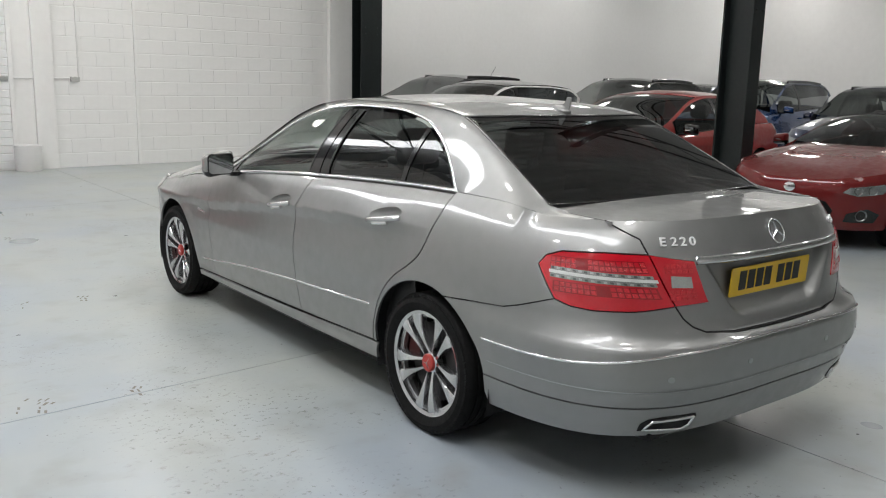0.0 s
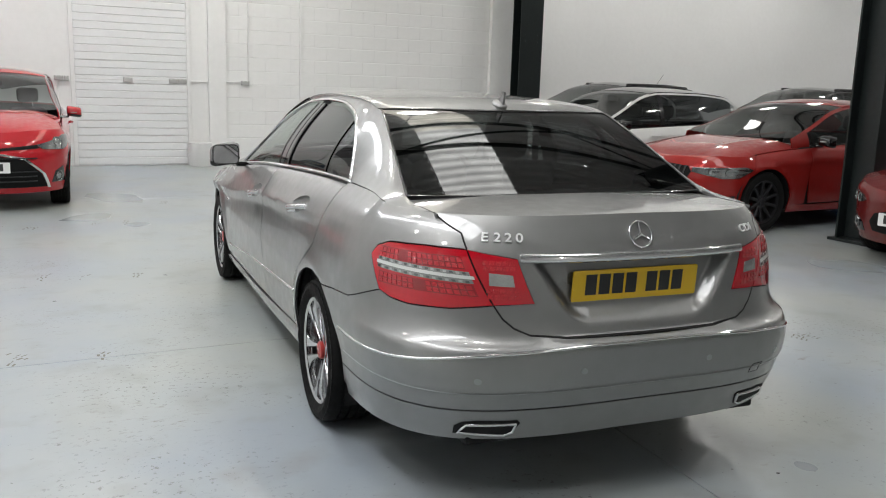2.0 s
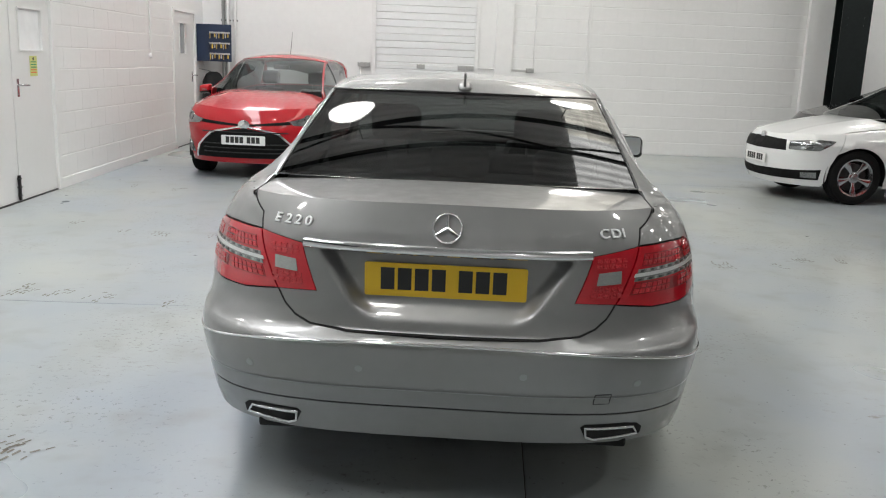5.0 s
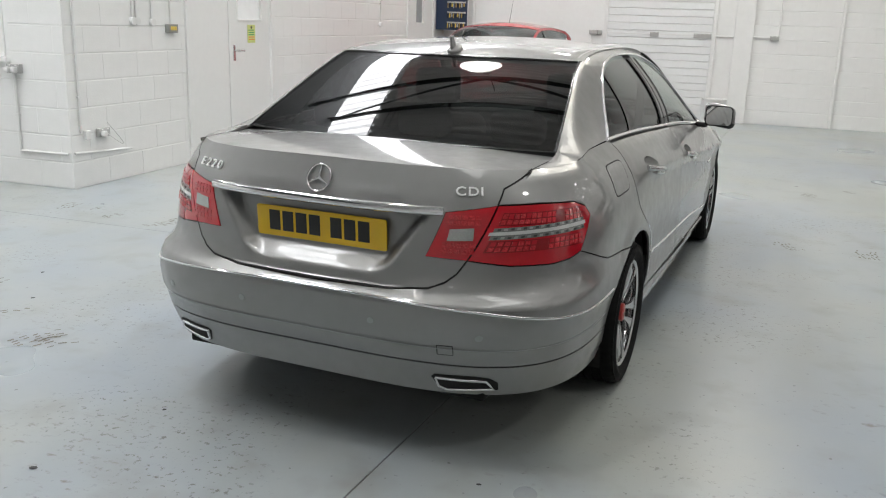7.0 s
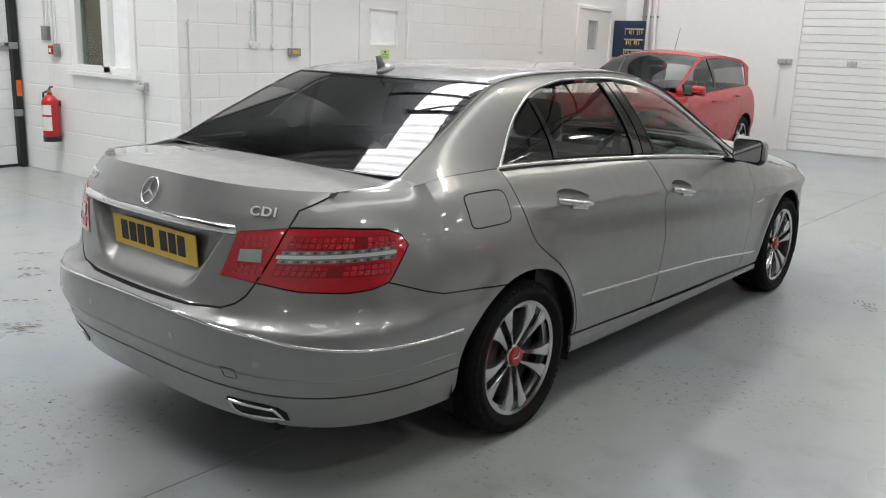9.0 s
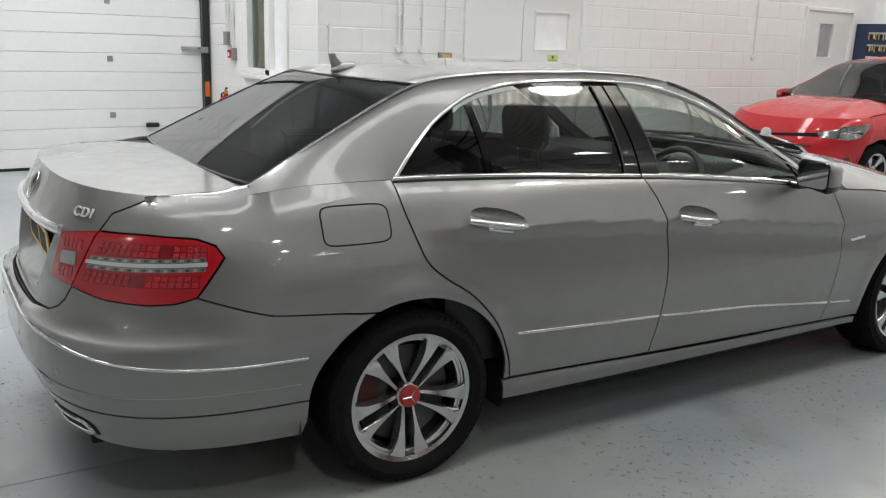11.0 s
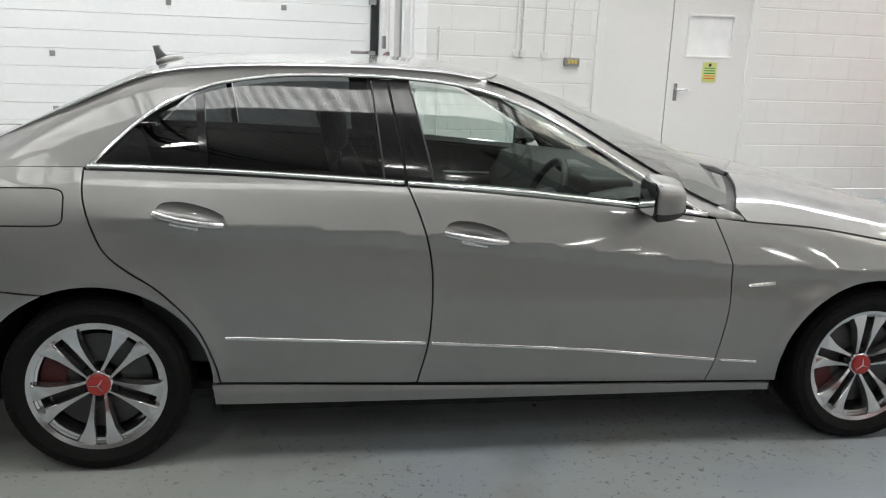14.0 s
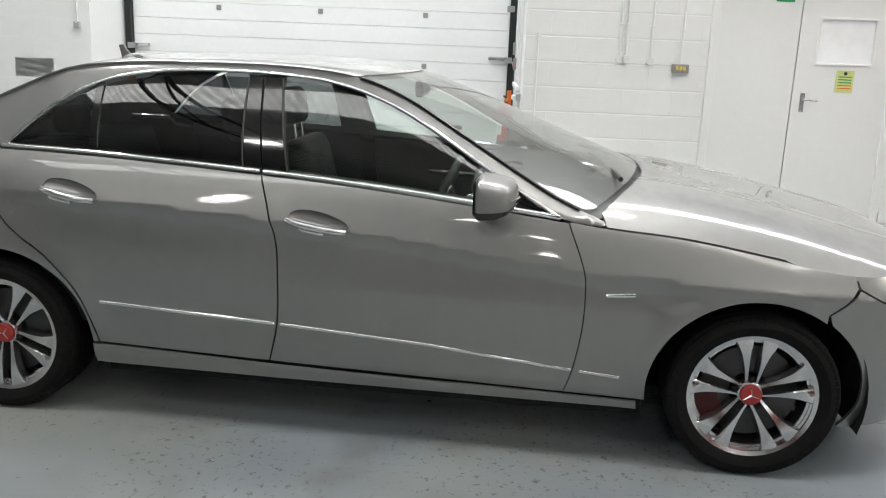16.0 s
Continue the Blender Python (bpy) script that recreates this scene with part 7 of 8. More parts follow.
def parked_car(m, label, shape, paint, seams, glass, screens, wheels, roof_mat=None, rear_dark=True, group=""):
    """A parked car. seams: rear, middle and front door edges (middle None for two doors); glass: side window from y to y; screens: rear foot, rear head, front head, front foot."""
    s = shape
    car = thing("parked_car", m, label, "car", group=group)
    sr, sm, sf = seams
    za = s.hub - 0.06
    arch_b, arch_a = arc(s, s.base, 0.60, za), arc(s, 0.0, za, za)
    lows = 0.24
    for sg in (1, -1):
        belt = lambda a, c, n=10: [(y, float(s.zb(y)) - 0.004) for y in np.linspace(a, c, n)]
        cuts = [sr, sm, sf] if sm else [sr, sf]
        for a, c in zip(cuts, cuts[1:]):
            d = panel("side_door", [belt(a, c) + [(c + 0.05, 0.6), (c, 0.29), (max(a, s.arch[0] + 0.06), 0.30), (max(a, s.arch[0] * 0.8), 0.5)]], s.side, paint, car, sg, step=0.06)
            y = a + 0.2
            z = float(s.zb(y)) - 0.12
            pts = [s.side(y + 0.09 * t, z)[...] + np.array([0.028 * (1 - abs(t) ** 3) + 0.004, 0, 0]) for t in np.linspace(-1, 1, 7)]
            part("door_handle", tube([tuple(p * (sg, 1, 1)) for p in pts], 0.013, n=6), paint, d, smooth=60)
            ribbon("belt_trim", [(y, z + 0.006) for y, z in belt(a + 0.02, c - 0.02)], s.side, 0.016, 0.004, GLOSS_BLACK, d, sg)
        panel("front_wing", [belt(sf, s.y0f + 0.05) + [(s.base + s.arch[0] * 0.75, 0.585)] + arch_b[1:] + [(sf + 0.06, 0.29), (sf + 0.05, 0.6)]], s.side, paint, car, sg, step=0.06)
        rear_u = s.y0r - s.Lr * 0.75
        panel("rear_wing", [[(sr, float(s.zb(sr)) - 0.004), (max(sr, s.arch[0] * 0.8), 0.5)] + arch_a + [(-0.45, 0.27), (rear_u, 0.30), (rear_u, 0.85)] + [(u, float(s.top_u(u))) for u in np.linspace(rear_u, sr, 12)][:-1]], s.side, paint, car, sg, step=0.06)
        panel("sill", [[(s.arch[0], 0.20), (s.arch[0], 0.285), (sf, 0.28), (s.base - s.arch[0], 0.285), (s.base - s.arch[0], 0.20)]], s.side, paint, car, sg, step=0.06)
        y0, y1 = glass
        top = [(y, float(s.zrail(y)) - 0.035) for y in np.linspace(y0, y1, 26)]
        foot = lambda y: float(s.zb(y)) + 0.006
        top = [(y, max(z, foot(y) + 0.004)) for y, z in top]
        rail = [(y, float(s.zrail(y))) for y in np.linspace(screens[3] - 0.12, screens[0] + 0.1, 30)]
        rail = [(y, max(z, foot(y) + 0.006)) for y, z in rail]
        panel("roof_pillar", [[(screens[0] + 0.1, foot(screens[0] + 0.1)), (y0, foot(y0))] + top + [(y1, foot(y1)), (screens[3] - 0.12, foot(screens[3] - 0.12))] + rail], s.green, paint, car, sg, step=0.05, gap=0)
        mids = [y0] + ([sm] if sm else []) + [y1]
        for k, (a, c) in enumerate(zip(mids, mids[1:])):
            piece = [(a + 0.03, foot(a + 0.03))] + [p for p in top if a + 0.03 < p[0] < c - 0.03] + [(c - 0.03, foot(c - 0.03))]
            if len(piece) > 3:
                panel("side_window", [piece], s.green, PRIVACY if k == 0 and rear_dark else DIM, car, sg, step=0.06, gap=0, lip=0, lift=-0.006)
            if k:
                zt = float(np.interp(a, [p[0] for p in top], [p[1] for p in top]))
                panel("door_pillar", [[(a - 0.04, foot(a)), (a - 0.05, zt), (a + 0.03, zt), (a + 0.04, foot(a))]], s.green, GLOSS_BLACK, car, sg, step=0.05, gap=0, lift=-0.003)
        xm = float(s.edge_x(y1 - 0.15))
        wing_mirror(car, sg * (xm + 0.14), y1 - 0.12, foot(y1 - 0.1) + 0.06, sg, wheels.get("mirror", paint), 0.85)
        for wy in (0.0, s.base):
            build_wheel(car, sg * (float(s.W(wy)) - 0.115), wy, wheels["R"], wheels["R"], 0.205, wheels["rim"], sg, wheels, turn=17 * sg + 20 * wy)
            liner = lathe([(s.arch[0] * 1.05, 0.0), (s.arch[0], 0.4)], n=28)
            bmesh.ops.transform(liner, matrix=Matrix.Translation((sg * (float(s.W(wy)) - 0.03), wy, s.hub)) @ Matrix(((0, 0, -sg, 0), (1, 0, 0, 0), (0, 1, 0, 0), (0, 0, 0, 1))), verts=liner.verts)
            bmesh.ops.delete(liner, geom=[v for v in liner.verts if v.co.z < 0.2], context="VERTS")
            part("wheel_liner", liner, DARK, car)
    end = s.y0f + s.Lf
    ar = [p for p in arch_b if p[0] > s.base]
    z_hood = float(s.top_u(end))
    panel_both("front_bumper", [[(s.base + s.arch[0] * 0.75, 0.58), (s.y0f + 0.05, float(s.top_u(s.y0f + 0.05)) - 0.004)] + [(u, float(s.top_u(u)) - 0.004) for u in np.linspace(s.y0f + 0.1, end, 16)] + [(end, 0.19), (s.base + s.arch[0] * 1.2, 0.20), (s.base + s.arch[0] * 1.02, s.hub - 0.05), (s.base + s.arch[0] * 0.93, s.hub + s.arch[1] * 0.38)]], s.side, paint, car, step=0.045, seam=end)
    rear_u = s.y0r - s.Lr
    panel_both("rear_end", [[(rear_u, 0.28), (rear_u + s.Lr * 0.25, 0.30), (rear_u + s.Lr * 0.25, 0.85)] + [(u, float(s.top_u(u))) for u in np.linspace(rear_u + s.Lr * 0.25, rear_u, 8)]], s.side, paint, car, step=0.08, seam=rear_u)
    fr = [(float(s.side(u, s.top_u(u))[0]), float(s.side(u, s.top_u(u))[1])) for u in np.linspace(s.y0f + 0.02, end - 0.01, 14)]
    foot_y = screens[3]
    side = [(float(s.edge_x(y)) - 0.003, y) for y in np.linspace(foot_y - 0.22, s.y0f, 10)]
    panel_both("bonnet", [[(x, foot_y - 0.2 * (x / 0.8) ** 2) for x in np.linspace(0, side[0][0] - 0.02, 8)] + side + fr + [(0, fr[-1][1])]], s.hood, paint, car, step=0.06, gap=0, seam=0.0)
    r0, r1, f0, f1 = screens
    rr = lambda y: float(s.xr(y))
    mat = roof_mat or paint
    panel_both("roof", [[(0, r1 - 0.03), (rr(r1) * 0.5, r1 - 0.02)] + [(rr(y), y) for y in np.linspace(r1, f0, 12)] + [(rr(f0) * 0.5, f0 + 0.06), (0, f0 + 0.08)]], s.roof, mat, car, step=0.07, gap=0, seam=0.0)
    panel_both("windscreen", [[(0, f0 + 0.085), (rr(f0) * 0.5, f0 + 0.065)] + [(rr(y) - 0.012, y) for y in np.linspace(f0 + 0.01, f1 - 0.15, 10)] + [(x, f1 - 0.15 * (x / rr(f1 - 0.15)) ** 2) for x in np.linspace(rr(f1 - 0.15) - 0.02, 0, 7)]], s.roof, DIM, car, step=0.06, gap=0, lip=0, lift=-0.003, seam=0.0)
    panel_both("rear_window", [[(0, r1 - 0.035), (rr(r1) * 0.5, r1 - 0.025)] + [(rr(y) - 0.012, y) for y in np.linspace(r1 - 0.005, r0 + 0.1, 8)] + [(0, r0)]], s.roof, PRIVACY, car, step=0.07, gap=0, lip=0, lift=-0.003, seam=0.0)
    panel_both("tail_deck", [[(0, -0.30 - (s.y0r - float(s.yr(0.9))) * 0.93), (0.5, -0.30 - (s.y0r - float(s.yr(0.9))) * 0.86), (float(s.edge_x(-0.6)) - 0.02, -0.6), (float(s.edge_x(-0.3)) - 0.02, max(-0.3, r0 + 0.12)), (0, r0 + 0.06)]], s.deck, paint, car, step=0.08, gap=0, seam=0.0)
    shell = [[(rear_u, 0.30), (-0.45, 0.28)] + arc(s, 0.0, 0.28, 0.28, 20, 1.04)[::-1] + arc(s, s.base, 0.25, 0.25, 20, 1.04)[::-1] + [(s.base + s.arch[0] * 1.2, 0.24), (end, 0.24)] + [(u, float(s.top_u(u)) - 0.015) for u in np.linspace(end, rear_u, 40)]]
    # near-black shell behind the panels puts shade into their gaps
    panel_both("inner_shell", shell, lambda u, z: s.side(u, z) - 0.02 * normals_of(s.side, np.asarray(u, float), np.asarray(z, float)), DARK, car, step=0.1, gap=0, lip=0)
    part("floor_pan", box(-0.6, -0.6, 0.20, 0.6, s.base + 0.5, 0.26, 0.01), DARK, car)
    part("dashboard", box(-0.62, f1 - 0.75, 0.6, 0.62, f1 - 0.28, float(s.zb(f1 - 0.5)) + 0.0, 0.04, segments=3), LEATHER, car, smooth=60)
    for x in (-0.34, 0.34):
        car_seat(x, f1 - 1.35, 0.30, 0.46, 14, car)
    part("cabin_mirror", box(-0.11, f0 + 0.12, float(s.zroof(f0 + 0.15)) - 0.14, 0.11, f0 + 0.15, float(s.zroof(f0 + 0.15)) - 0.075, 0.012), PLASTIC_BLACK, car)
    return car, end


def nose_panel(car, s, name, pts, mat, sg=0, lift=0.004, label="", parent=None, step=0.03, lip=0.008):
    """A piece of a car's front: pts are (share of the way from the side to the middle, height)."""
    loop = [(s.y0f + s.Lf * a, z) for a, z in pts]
    end = s.y0f + s.Lf
    if sg:
        return panel(name, [loop], s.side, mat, parent or car, sg, label, step=step, gap=0, lift=lift, lip=lip)
    return panel_both(name, [loop], s.side, mat, parent or car, label, step=step, gap=0, lift=lift, lip=lip, seam=end)


def front_plate(car, s, z, mat=None, w=0.52):
    y = float(s.yf(z)) + 0.012
    number_plate(car, Matrix(((-1, 0, 0, 0), (0, 0, 1, y), (0, 1, 0, z), (0, 0, 0, 1))), mat or PLATE_WHITE, w)


def round_lamp(car, s, a, z, r, sg, mat=None):
    u = s.y0f + s.Lf * a
    p, n = s.side(u, z), normals_of(s.side, np.array([u]), np.array([z]))[0]
    p, n = p * (sg, 1, 1), n * (sg, 1, 1)
    q = Vector(n).to_track_quat("Z", "Y").to_matrix().to_4x4()
    ring = lathe([(r * 1.25, -0.01), (r * 1.2, 0.012), (r, 0.008), (r * 0.9, 0.0), (0.0, 0.004)], n=24)
    bmesh.ops.transform(ring, matrix=Matrix.Translation(Vector(p)) @ q, verts=ring.verts)
    part("fog_lamp", ring, mat or LAMP_HEAD, car, "round fog lamp", smooth=40)


def emblem(car, s, z, r, mat=None):
    y = float(s.yf(z)) + 0.01
    e = lathe([(r, -0.01), (r * 0.98, 0.006), (r * 0.8, 0.009), (0, 0.012)], n=24)
    bmesh.ops.transform(e, matrix=Matrix(((1.25, 0, 0, 0), (0, 0, 1, y), (0, 1, 0, z), (0, 0, 0, 1))), verts=e.verts)
    part("emblem", e, mat or CHROME, car, smooth=40)


SILVER5 = dict(kind="single", n=5, w=0.10, mat=RIM, R=0.315, rim=0.21)

# red hatchback facing the hall
s = car_shape(2.51, 0.64, 0.80, 0.845, 0.30, (0.35, 0.345),
              [(-0.64, 1.02), (0, 1.02), (1.2, 0.965), (1.95, 0.93), (2.2, 0.92), (2.6, 0.88), (3.1, 0.78), (3.31, 0.72)],
              [(1.9, 1.05), (2.3, 1.02), (2.7, 0.965), (3.0, 0.88), (3.2, 0.79), (3.31, 0.72)],
              [(-0.62, 1.03), (-0.45, 1.30), (-0.1, 1.45), (0.5, 1.50), (1.0, 1.49), (1.3, 1.43), (1.8, 1.20), (2.25, 1.02)],
              [(-0.6, 0.01), (-0.3, 0.05), (0.3, 0.07), (1.0, 0.065), (1.6, 0.05), (2.2, 0.03)], 0.09,
              [(-0.6, 0.66), (0.3, 0.58), (1.0, 0.57), (1.5, 0.62), (2.25, 0.75)], 2.62, 2.5)
car, end = parked_car(pose(1.13, 13.02, 0, 0, 0, 176.6), "bright red small hatchback parked facing into the hall", s, RED_CAR, (0.12, 0.98, 1.95), (-0.25, 1.98), (-0.52, -0.22, 1.18, 2.28), dict(SILVER5, R=0.30, rim=0.20))
nose_panel(car, s, "lower_grille", [(0.50, 0.26), (0.56, 0.40), (0.70, 0.55), (1.0, 0.615), (1.0, 0.26)], GRILLE, label="large black lower grille")
for z in (0.32, 0.37, 0.42, 0.56):
    nose_panel(car, s, "grille_bar", [(0.60, z), (0.60, z + 0.012), (1.0, z + 0.012), (1.0, z)], PLASTIC_BLACK, lift=0.012)
for sg in (1, -1):
    nose_panel(car, s, "grille_trim", [(0.47, 0.25), (0.53, 0.40), (0.69, 0.57), (0.98, 0.64), (0.98, 0.625), (0.70, 0.55), (0.555, 0.40), (0.50, 0.25)], CHROME, sg, 0.010, "chrome edge of the grille")
    nose_panel(car, s, "headlamp", [(0.10, 0.80), (0.30, 0.79), (0.60, 0.70), (0.56, 0.655), (0.34, 0.64), (0.22, 0.67)], LAMP_HEAD, sg, 0.006, "wrap-round headlamp")
    nose_panel(car, s, "upper_grille", [(0.60, 0.70), (0.97, 0.655), (0.97, 0.635), (0.58, 0.665)], GRILLE, sg, 0.006)
    round_lamp(car, s, 0.36, 0.36, 0.05, sg)
    nose_panel(car, s, "fog_recess", [(0.24, 0.30), (0.30, 0.47), (0.42, 0.42), (0.46, 0.30)], GLOSS_BLACK, sg, 0.002)
    round_lamp(car, s, 0.40, 0.725, 0.045, sg)
emblem(car, s, 0.655, 0.055)
front_plate(car, s, 0.475)
part("aerial", rod((0, 0.75, 1.49), (0, 0.62, 1.80), 0.005, n=6, r2=0.002), PLASTIC_BLACK, car)

# white estate with a black roof
s = car_shape(2.60, 0.85, 0.85, 0.853, 0.315, (0.36, 0.35),
              [(-0.8, 1.0), (0, 0.99), (1.2, 0.95), (1.95, 0.915), (2.3, 0.89), (2.8, 0.83), (3.2, 0.76), (3.45, 0.70)],
              [(1.95, 1.02), (2.4, 0.985), (2.8, 0.92), (3.1, 0.85), (3.45, 0.73)],
              [(-0.80, 1.02), (-0.6, 1.29), (-0.3, 1.45), (0.4, 1.505), (1.0, 1.505), (1.35, 1.44), (1.8, 1.22), (2.3, 1.0)],
              [(-0.8, 0.01), (-0.3, 0.05), (0.4, 0.06), (1.0, 0.06), (1.6, 0.045), (2.3, 0.03)], 0.09,
              [(-0.8, 0.66), (0.3, 0.59), (1.0, 0.58), (1.5, 0.63), (2.3, 0.76)], 2.72, 2.6)
car, end = parked_car(pose(10.64, 10.47, 0, 0, 0, 95), "white estate car with a black roof parked at an angle", s, WHITE_CAR, (0.15, 1.05, 2.02), (-0.55, 2.02), (-0.72, -0.42, 1.22, 2.34), dict(SILVER5, mirror=GLOSS_BLACK, R=0.32, rim=0.222), roof_mat=BLACK_CAR)
nose_panel(car, s, "upper_grille", [(0.60, 0.60), (0.64, 0.72), (1.0, 0.735), (1.0, 0.59)], GRILLE, label="black radiator grille")
nose_panel(car, s, "lower_grille", [(0.28, 0.28), (0.26, 0.40), (0.50, 0.38), (1.0, 0.36), (1.0, 0.26)], GRILLE, label="black lower intake")
for sg in (1, -1):
    nose_panel(car, s, "headlamp", [(0.16, 0.735), (0.34, 0.745), (0.60, 0.71), (0.575, 0.615), (0.30, 0.62)], LAMP_HEAD, sg, 0.006, "wide clear headlamp")
    nose_panel(car, s, "fog_lamp", [(0.30, 0.30), (0.30, 0.37), (0.44, 0.36), (0.44, 0.30)], LAMP_HEAD, sg, 0.010)
emblem(car, s, 0.745, 0.045)
front_plate(car, s, 0.475)

# orange-red saloon with black wheels
s = car_shape(2.81, 1.02, 0.79, 0.905, 0.32, (0.375, 0.36),
              [(-1.0, 0.98), (0, 1.0), (1.1, 0.955), (2.1, 0.90), (2.5, 0.875), (3.0, 0.82), (3.4, 0.74), (3.6, 0.69)],
              [(2.1, 1.0), (2.6, 0.965), (3.0, 0.91), (3.3, 0.84), (3.6, 0.73)],
              [(-0.62, 1.03), (-0.3, 1.20), (0.15, 1.37), (0.7, 1.42), (1.1, 1.42), (1.5, 1.36), (2.0, 1.16), (2.5, 0.98)],
              [(-0.6, 0.01), (0.0, 0.04), (0.6, 0.05), (1.2, 0.05), (1.8, 0.04), (2.5, 0.03)], 0.09,
              [(-0.6, 0.70), (0.2, 0.60), (0.8, 0.58), (1.3, 0.61), (2.5, 0.80)], 2.92, 2.5)
car, end = parked_car(pose(11.13, 7.44, 0, 0, 0, 93), "orange-red saloon with black alloy wheels parked at an angle", s, RED_DEEP, (0.12, 1.05, 2.12), (-0.02, 2.1), (-0.55, 0.2, 1.35, 2.5), dict(kind="single", n=10, w=0.03, mat=RIM_DARK, R=0.325, rim=0.235, mirror=GLOSS_BLACK))
for sg in (1, -1):
    g = nose_panel(car, s, "kidney_grille", [(0.68, 0.565), (0.66, 0.63), (0.70, 0.685), (0.90, 0.70), (0.975, 0.68), (0.975, 0.565), (0.93, 0.545), (0.72, 0.55)], GRILLE, sg, 0.008, "black grille half")
    for a in np.linspace(0.71, 0.94, 6):
        nose_panel(car, s, "grille_bar", [(a, 0.56), (a, 0.685), (a + 0.012, 0.685), (a + 0.012, 0.56)], PLASTIC_BLACK, sg, 0.02, parent=g)
    nose_panel(car, s, "headlamp", [(0.12, 0.675), (0.22, 0.70), (0.66, 0.675), (0.66, 0.63), (0.40, 0.575), (0.26, 0.585)], LAMP_HEAD, sg, 0.006, "clear headlamp with dark brow")
    nose_panel(car, s, "fog_recess", [(0.30, 0.30), (0.27, 0.40), (0.55, 0.38), (0.60, 0.30)], GLOSS_BLACK, sg, 0.004)
    nose_panel(car, s, "fog_trim", [(0.42, 0.335), (0.42, 0.35), (0.62, 0.345), (0.62, 0.33)], CHROME, sg, 0.012)
    round_lamp(car, s, 0.36, 0.345, 0.035, sg)
    round_lamp(car, s, 0.36, 0.640, 0.036, sg)
    round_lamp(car, s, 0.50, 0.642, 0.034, sg)
nose_panel(car, s, "lower_grille", [(0.62, 0.27), (0.62, 0.40), (1.0, 0.39), (1.0, 0.25)], GRILLE, label="black lower intake")
emblem(car, s, 0.72, 0.035)
front_plate(car, s, 0.475)

# dark red roadster beside the column
s = car_shape(2.33, 0.88, 0.80, 0.86, 0.30, (0.35, 0.345),
              [(-0.85, 0.90), (0, 0.93), (0.8, 0.885), (1.6, 0.845), (2.0, 0.83), (2.4, 0.79), (2.9, 0.69), (3.13, 0.62)],
              [(1.5, 0.93), (2.0, 0.90), (2.4, 0.84), (2.8, 0.74), (3.13, 0.62)],
              [(-0.55, 0.93), (-0.2, 1.08), (0.2, 1.21), (0.6, 1.245), (0.85, 1.23), (1.2, 1.13), (1.75, 0.90)],
              [(-0.55, 0.01), (0.2, 0.06), (0.7, 0.06), (1.2, 0.05), (1.75, 0.02)], 0.08,
              [(-0.55, 0.60), (0.2, 0.54), (0.7, 0.54), (1.2, 0.60), (1.75, 0.70)], 2.40, 2.3)
car, end = parked_car(pose(11.08, 4.60, 0, 0, 0, 92), "dark red two-seat roadster with a black roof", s, RED_DARK, (0.25, None, 1.55), (0.25, 1.55), (-0.45, 0.15, 0.78, 1.78), dict(SILVER5, R=0.305, rim=0.215), roof_mat=FABRIC_BLACK)
nose_panel(car, s, "lower_grille", [(0.72, 0.30), (0.69, 0.38), (0.74, 0.46), (0.84, 0.49), (1.0, 0.495), (1.0, 0.28)], GRILLE, label="oval black intake")
for sg in (1, -1):
    nose_panel(car, s, "headlamp", [(0.30, 0.61), (0.38, 0.640), (0.60, 0.600), (0.64, 0.555), (0.54, 0.525), (0.36, 0.55)], LAMP_HEAD, sg, 0.008, "clear oval headlamp")
    nose_panel(car, s, "fog_recess", [(0.40, 0.28), (0.36, 0.36), (0.46, 0.41), (0.60, 0.36), (0.62, 0.28)], GLOSS_BLACK, sg, 0.004)
    round_lamp(car, s, 0.50, 0.345, 0.045, sg)
    round_lamp(car, s, 0.44, 0.580, 0.036, sg)
    round_lamp(car, s, 0.54, 0.572, 0.030, sg)
emblem(car, s, 0.575, 0.045)
front_plate(car, s, 0.42)

# dark cars further back
FAR = dict(kind="single", n=5, w=0.08, mat=RIM, R=0.32, rim=0.215)


def estate_shape(h):
    return car_shape(2.7, 0.95, 0.88, 0.89, 0.315, (0.365, 0.355),
                     [(-0.9, 1.02 * h), (0, 1.0 * h), (1.2, 0.96 * h), (2.0, 0.93 * h), (2.4, 0.90 * h), (2.9, 0.84 * h), (3.3, 0.77 * h), (3.58, 0.70 * h)],
                     [(2.0, 1.04 * h), (2.5, 1.0 * h), (2.9, 0.94 * h), (3.2, 0.87 * h), (3.58, 0.74 * h)],
                     [(-0.88, 1.04 * h), (-0.65, 1.28 * h), (-0.3, 1.43 * h), (0.4, 1.47 * h), (1.1, 1.47 * h), (1.45, 1.41 * h), (1.9, 1.22 * h), (2.42, 1.02 * h)],
                     [(-0.88, 0.01), (-0.3, 0.05), (0.4, 0.06), (1.0, 0.06), (1.6, 0.045), (2.42, 0.03)], 0.09,
                     [(-0.88, 0.68), (0.3, 0.60), (1.0, 0.59), (1.5, 0.64), (2.42, 0.78)], 2.82, 2.6)


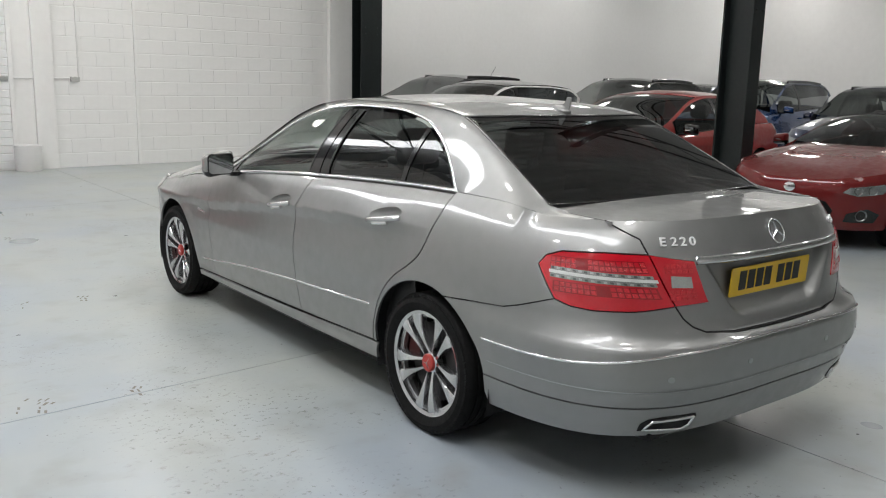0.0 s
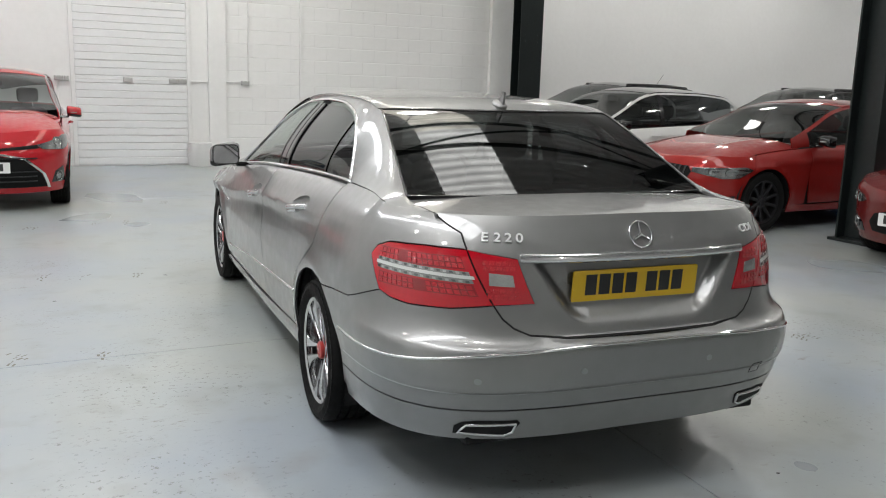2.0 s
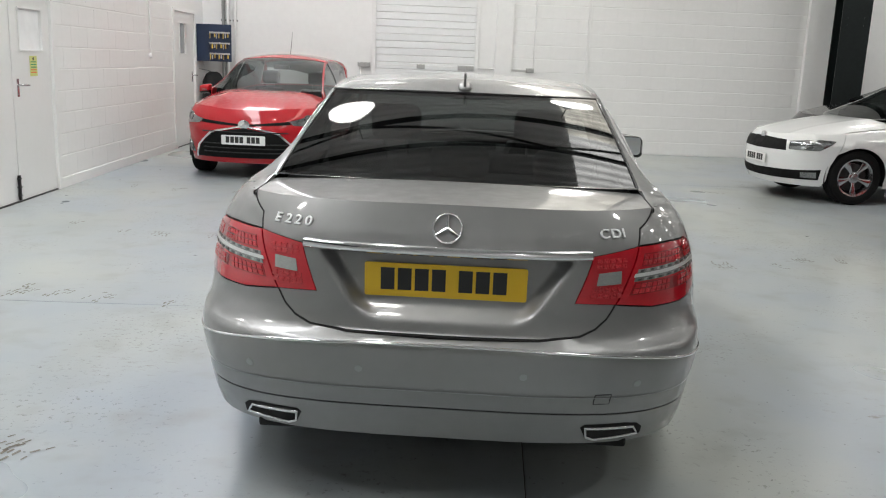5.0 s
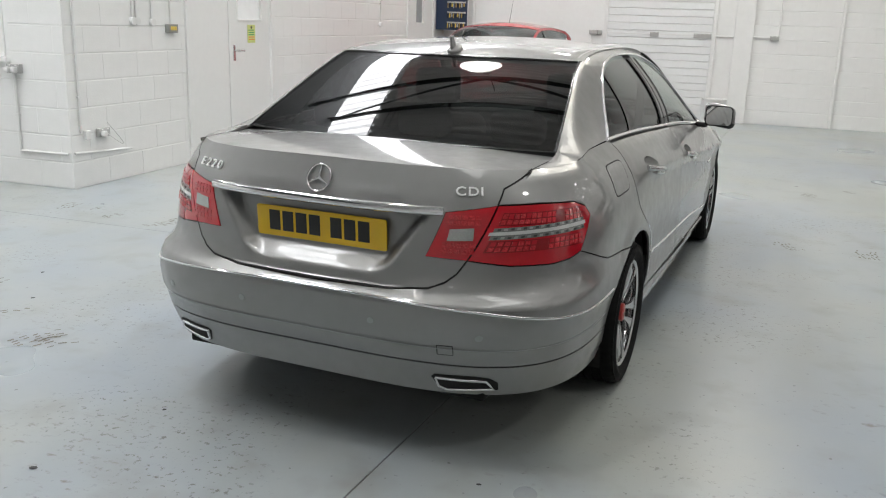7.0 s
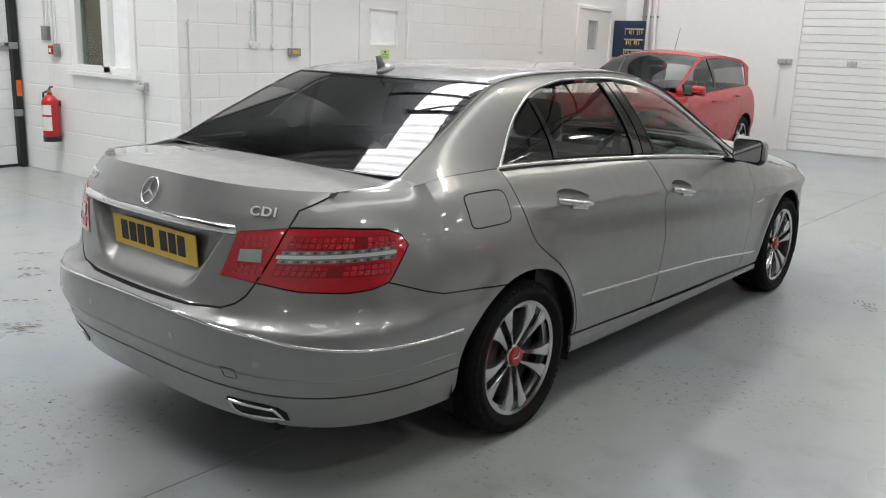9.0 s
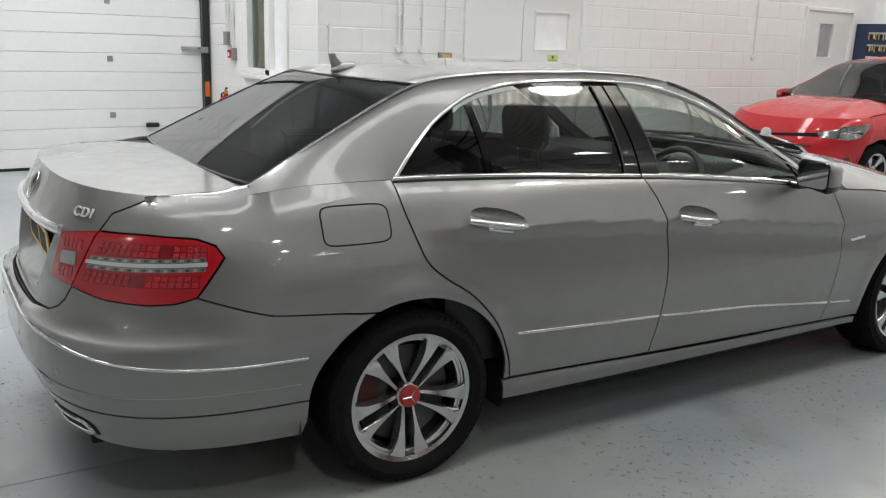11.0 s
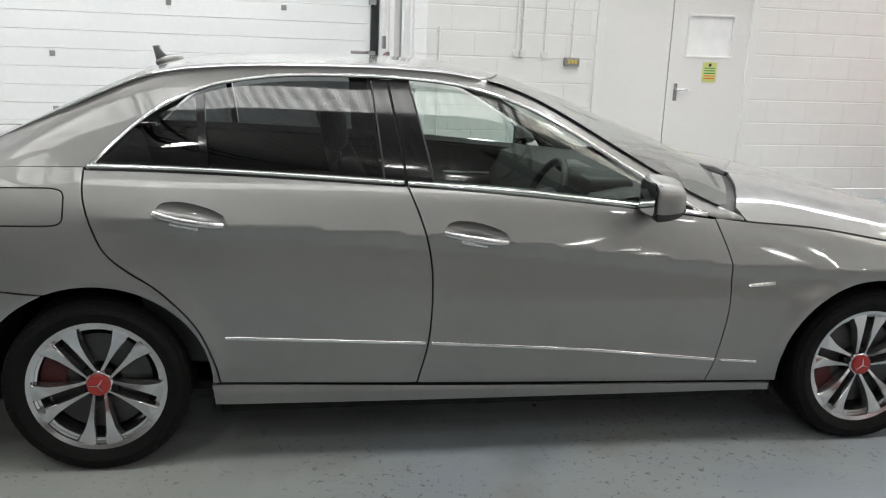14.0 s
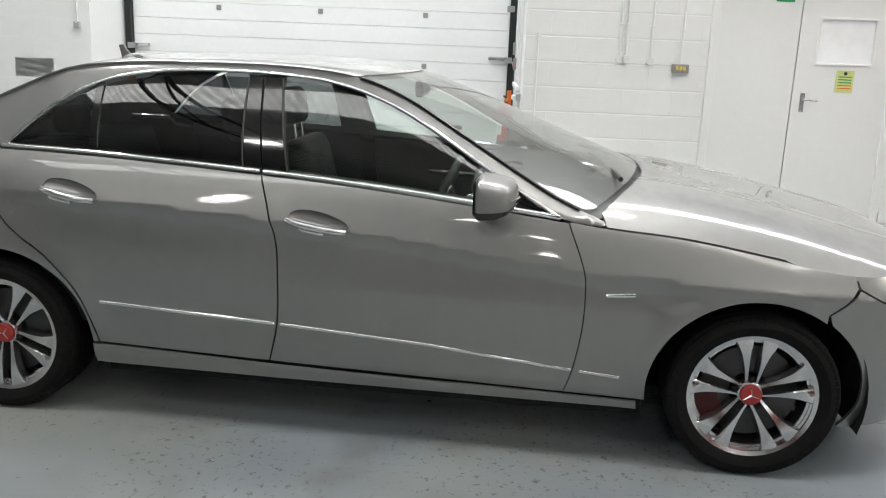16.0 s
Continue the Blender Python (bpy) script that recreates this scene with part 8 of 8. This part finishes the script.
for px, py, rz, mat, h, label in ((12.4, 13.2, 95, GREY_CAR, 1.09, "dark grey estate car parked against the rear wall"), (15.4, 11.2, 95, BLACK_CAR, 1.1, "black estate car parked in the back row"),
                                  (16.6, 9.1, 95, BLUE_CAR, 1.12, "mid-blue tall hatchback parked in the back row"), (16.2, 6.6, 95, NAVY_CAR, 1.06, "dark blue estate car parked behind the roadster"), (20.6, 12.9, 95, BLACK_CAR, 1.05, "black estate car parked in the far corner")):
    s = estate_shape(h)
    car, end = parked_car(pose(px, py, 0, 0, 0, rz), label, s, mat, (0.15, 1.08, 2.08), (-0.6, 2.08), (-0.8, -0.48, 1.3, 2.45), FAR, roof_mat=BLACK_CAR if mat is BLUE_CAR else None)
    for sg in (1, -1):
        nose_panel(car, s, "headlamp", [(0.16, 0.72 * h), (0.34, 0.74 * h), (0.60, 0.70 * h), (0.575, 0.62 * h), (0.30, 0.62 * h)], LAMP_HEAD, sg, 0.006)
        ribbon("roof_rail", [(float(s.xr(y)) - 0.05, y) for y in np.linspace(-0.3, 1.2, 10)], s.roof, 0.03, 0.03, GLOSS_BLACK, car, sg)
    nose_panel(car, s, "upper_grille", [(0.60, 0.52), (0.62, 0.70), (1.0, 0.71), (1.0, 0.50)], GRILLE)
    front_plate(car, s, 0.45)
    if mat is GREY_CAR:
        part("aerial", rod((0, -0.1, 1.58), (0, -0.26, 1.78), 0.004, n=5), PLASTIC_BLACK, car)


# ---- tyre prints dried on the floor ----
PRINT = material("dried_tyre_dirt", (0.17, 0.155, 0.125), 0.55, var=0.35, scale=14)
rnd = random.Random(41)


def tyre_print(x, y, turn, rows, across):
    """A patch of tread blocks pressed on the floor in dirt."""
    bm = bmesh.new()
    m = Matrix.Translation((x, y, 0.0022)) @ Matrix.Rotation(turn, 4, "Z")
    for i in range(rows):
        for j in range(across):
            if rnd.random() < 0.3:
                continue
            cx, cy = (j - across / 2) * 0.050 + rnd.uniform(-0.006, 0.006), (i - rows / 2) * 0.030 + 0.3 * (j % 2) * 0.03
            w, h = rnd.uniform(0.013, 0.022), rnd.uniform(0.004, 0.008)
            k = 0.25 * (1 if j < across / 2 else -1)
            bm.faces.new([bm.verts.new(m @ Vector((cx + a, cy + b + a * k, 0))) for a, b in ((-w, -h), (w * 0.9, -h * 1.1), (w, h), (-w * 0.8, h * 0.9))])
    part("tyre_print", bm, PRINT, floor)


for x0, y0, x1, y1, n in ((-0.3, 4.9, 1.7, 4.4, 8), (0.1, 3.4, 2.0, 2.2, 6), (0.2, 6.8, 2.3, 6.2, 6), (-0.2, 8.9, 2.6, 8.7, 7), (0.6, 10.9, 3.4, 10.2, 6), (5.6, 3.4, 6.6, 0.9, 7), (4.9, 5.9, 6.9, 6.5, 5), (1.0, 1.0, 2.0, 0.1, 5), (2.9, 0.9, 4.6, 0.6, 4), (-2.5, 2.2, -0.6, 1.6, 6), (-2.6, 4.0, -0.9, 3.6, 6), (5.2, 8.2, 7.2, 11.0, 6)):
    for k in range(n):
        t = (k + rnd.uniform(-0.3, 0.3)) / n
        tyre_print(x0 + (x1 - x0) * t + rnd.uniform(-0.12, 0.12), y0 + (y1 - y0) * t + rnd.uniform(-0.15, 0.15), math.atan2(y1 - y0, x1 - x0) + math.pi / 2 + rnd.uniform(-0.4, 0.4), rnd.choice((2, 3, 4, 5)), rnd.choice((3, 4, 5)))

# small round chips in the paint
for k in range(60):
    x, y = rnd.uniform(-2.5, 7.5), rnd.uniform(-1.5, 12.5)
    r = rnd.uniform(0.006, 0.017)
    chip = bmesh.new()
    chip.faces.new([chip.verts.new((x + r * math.cos(a) * rnd.uniform(0.7, 1.3), y + r * math.sin(a) * rnd.uniform(0.6, 1.2), 0.002)) for a in np.linspace(0, math.tau, 10)[:-1]])
    part("paint_chip", chip, INK, floor)
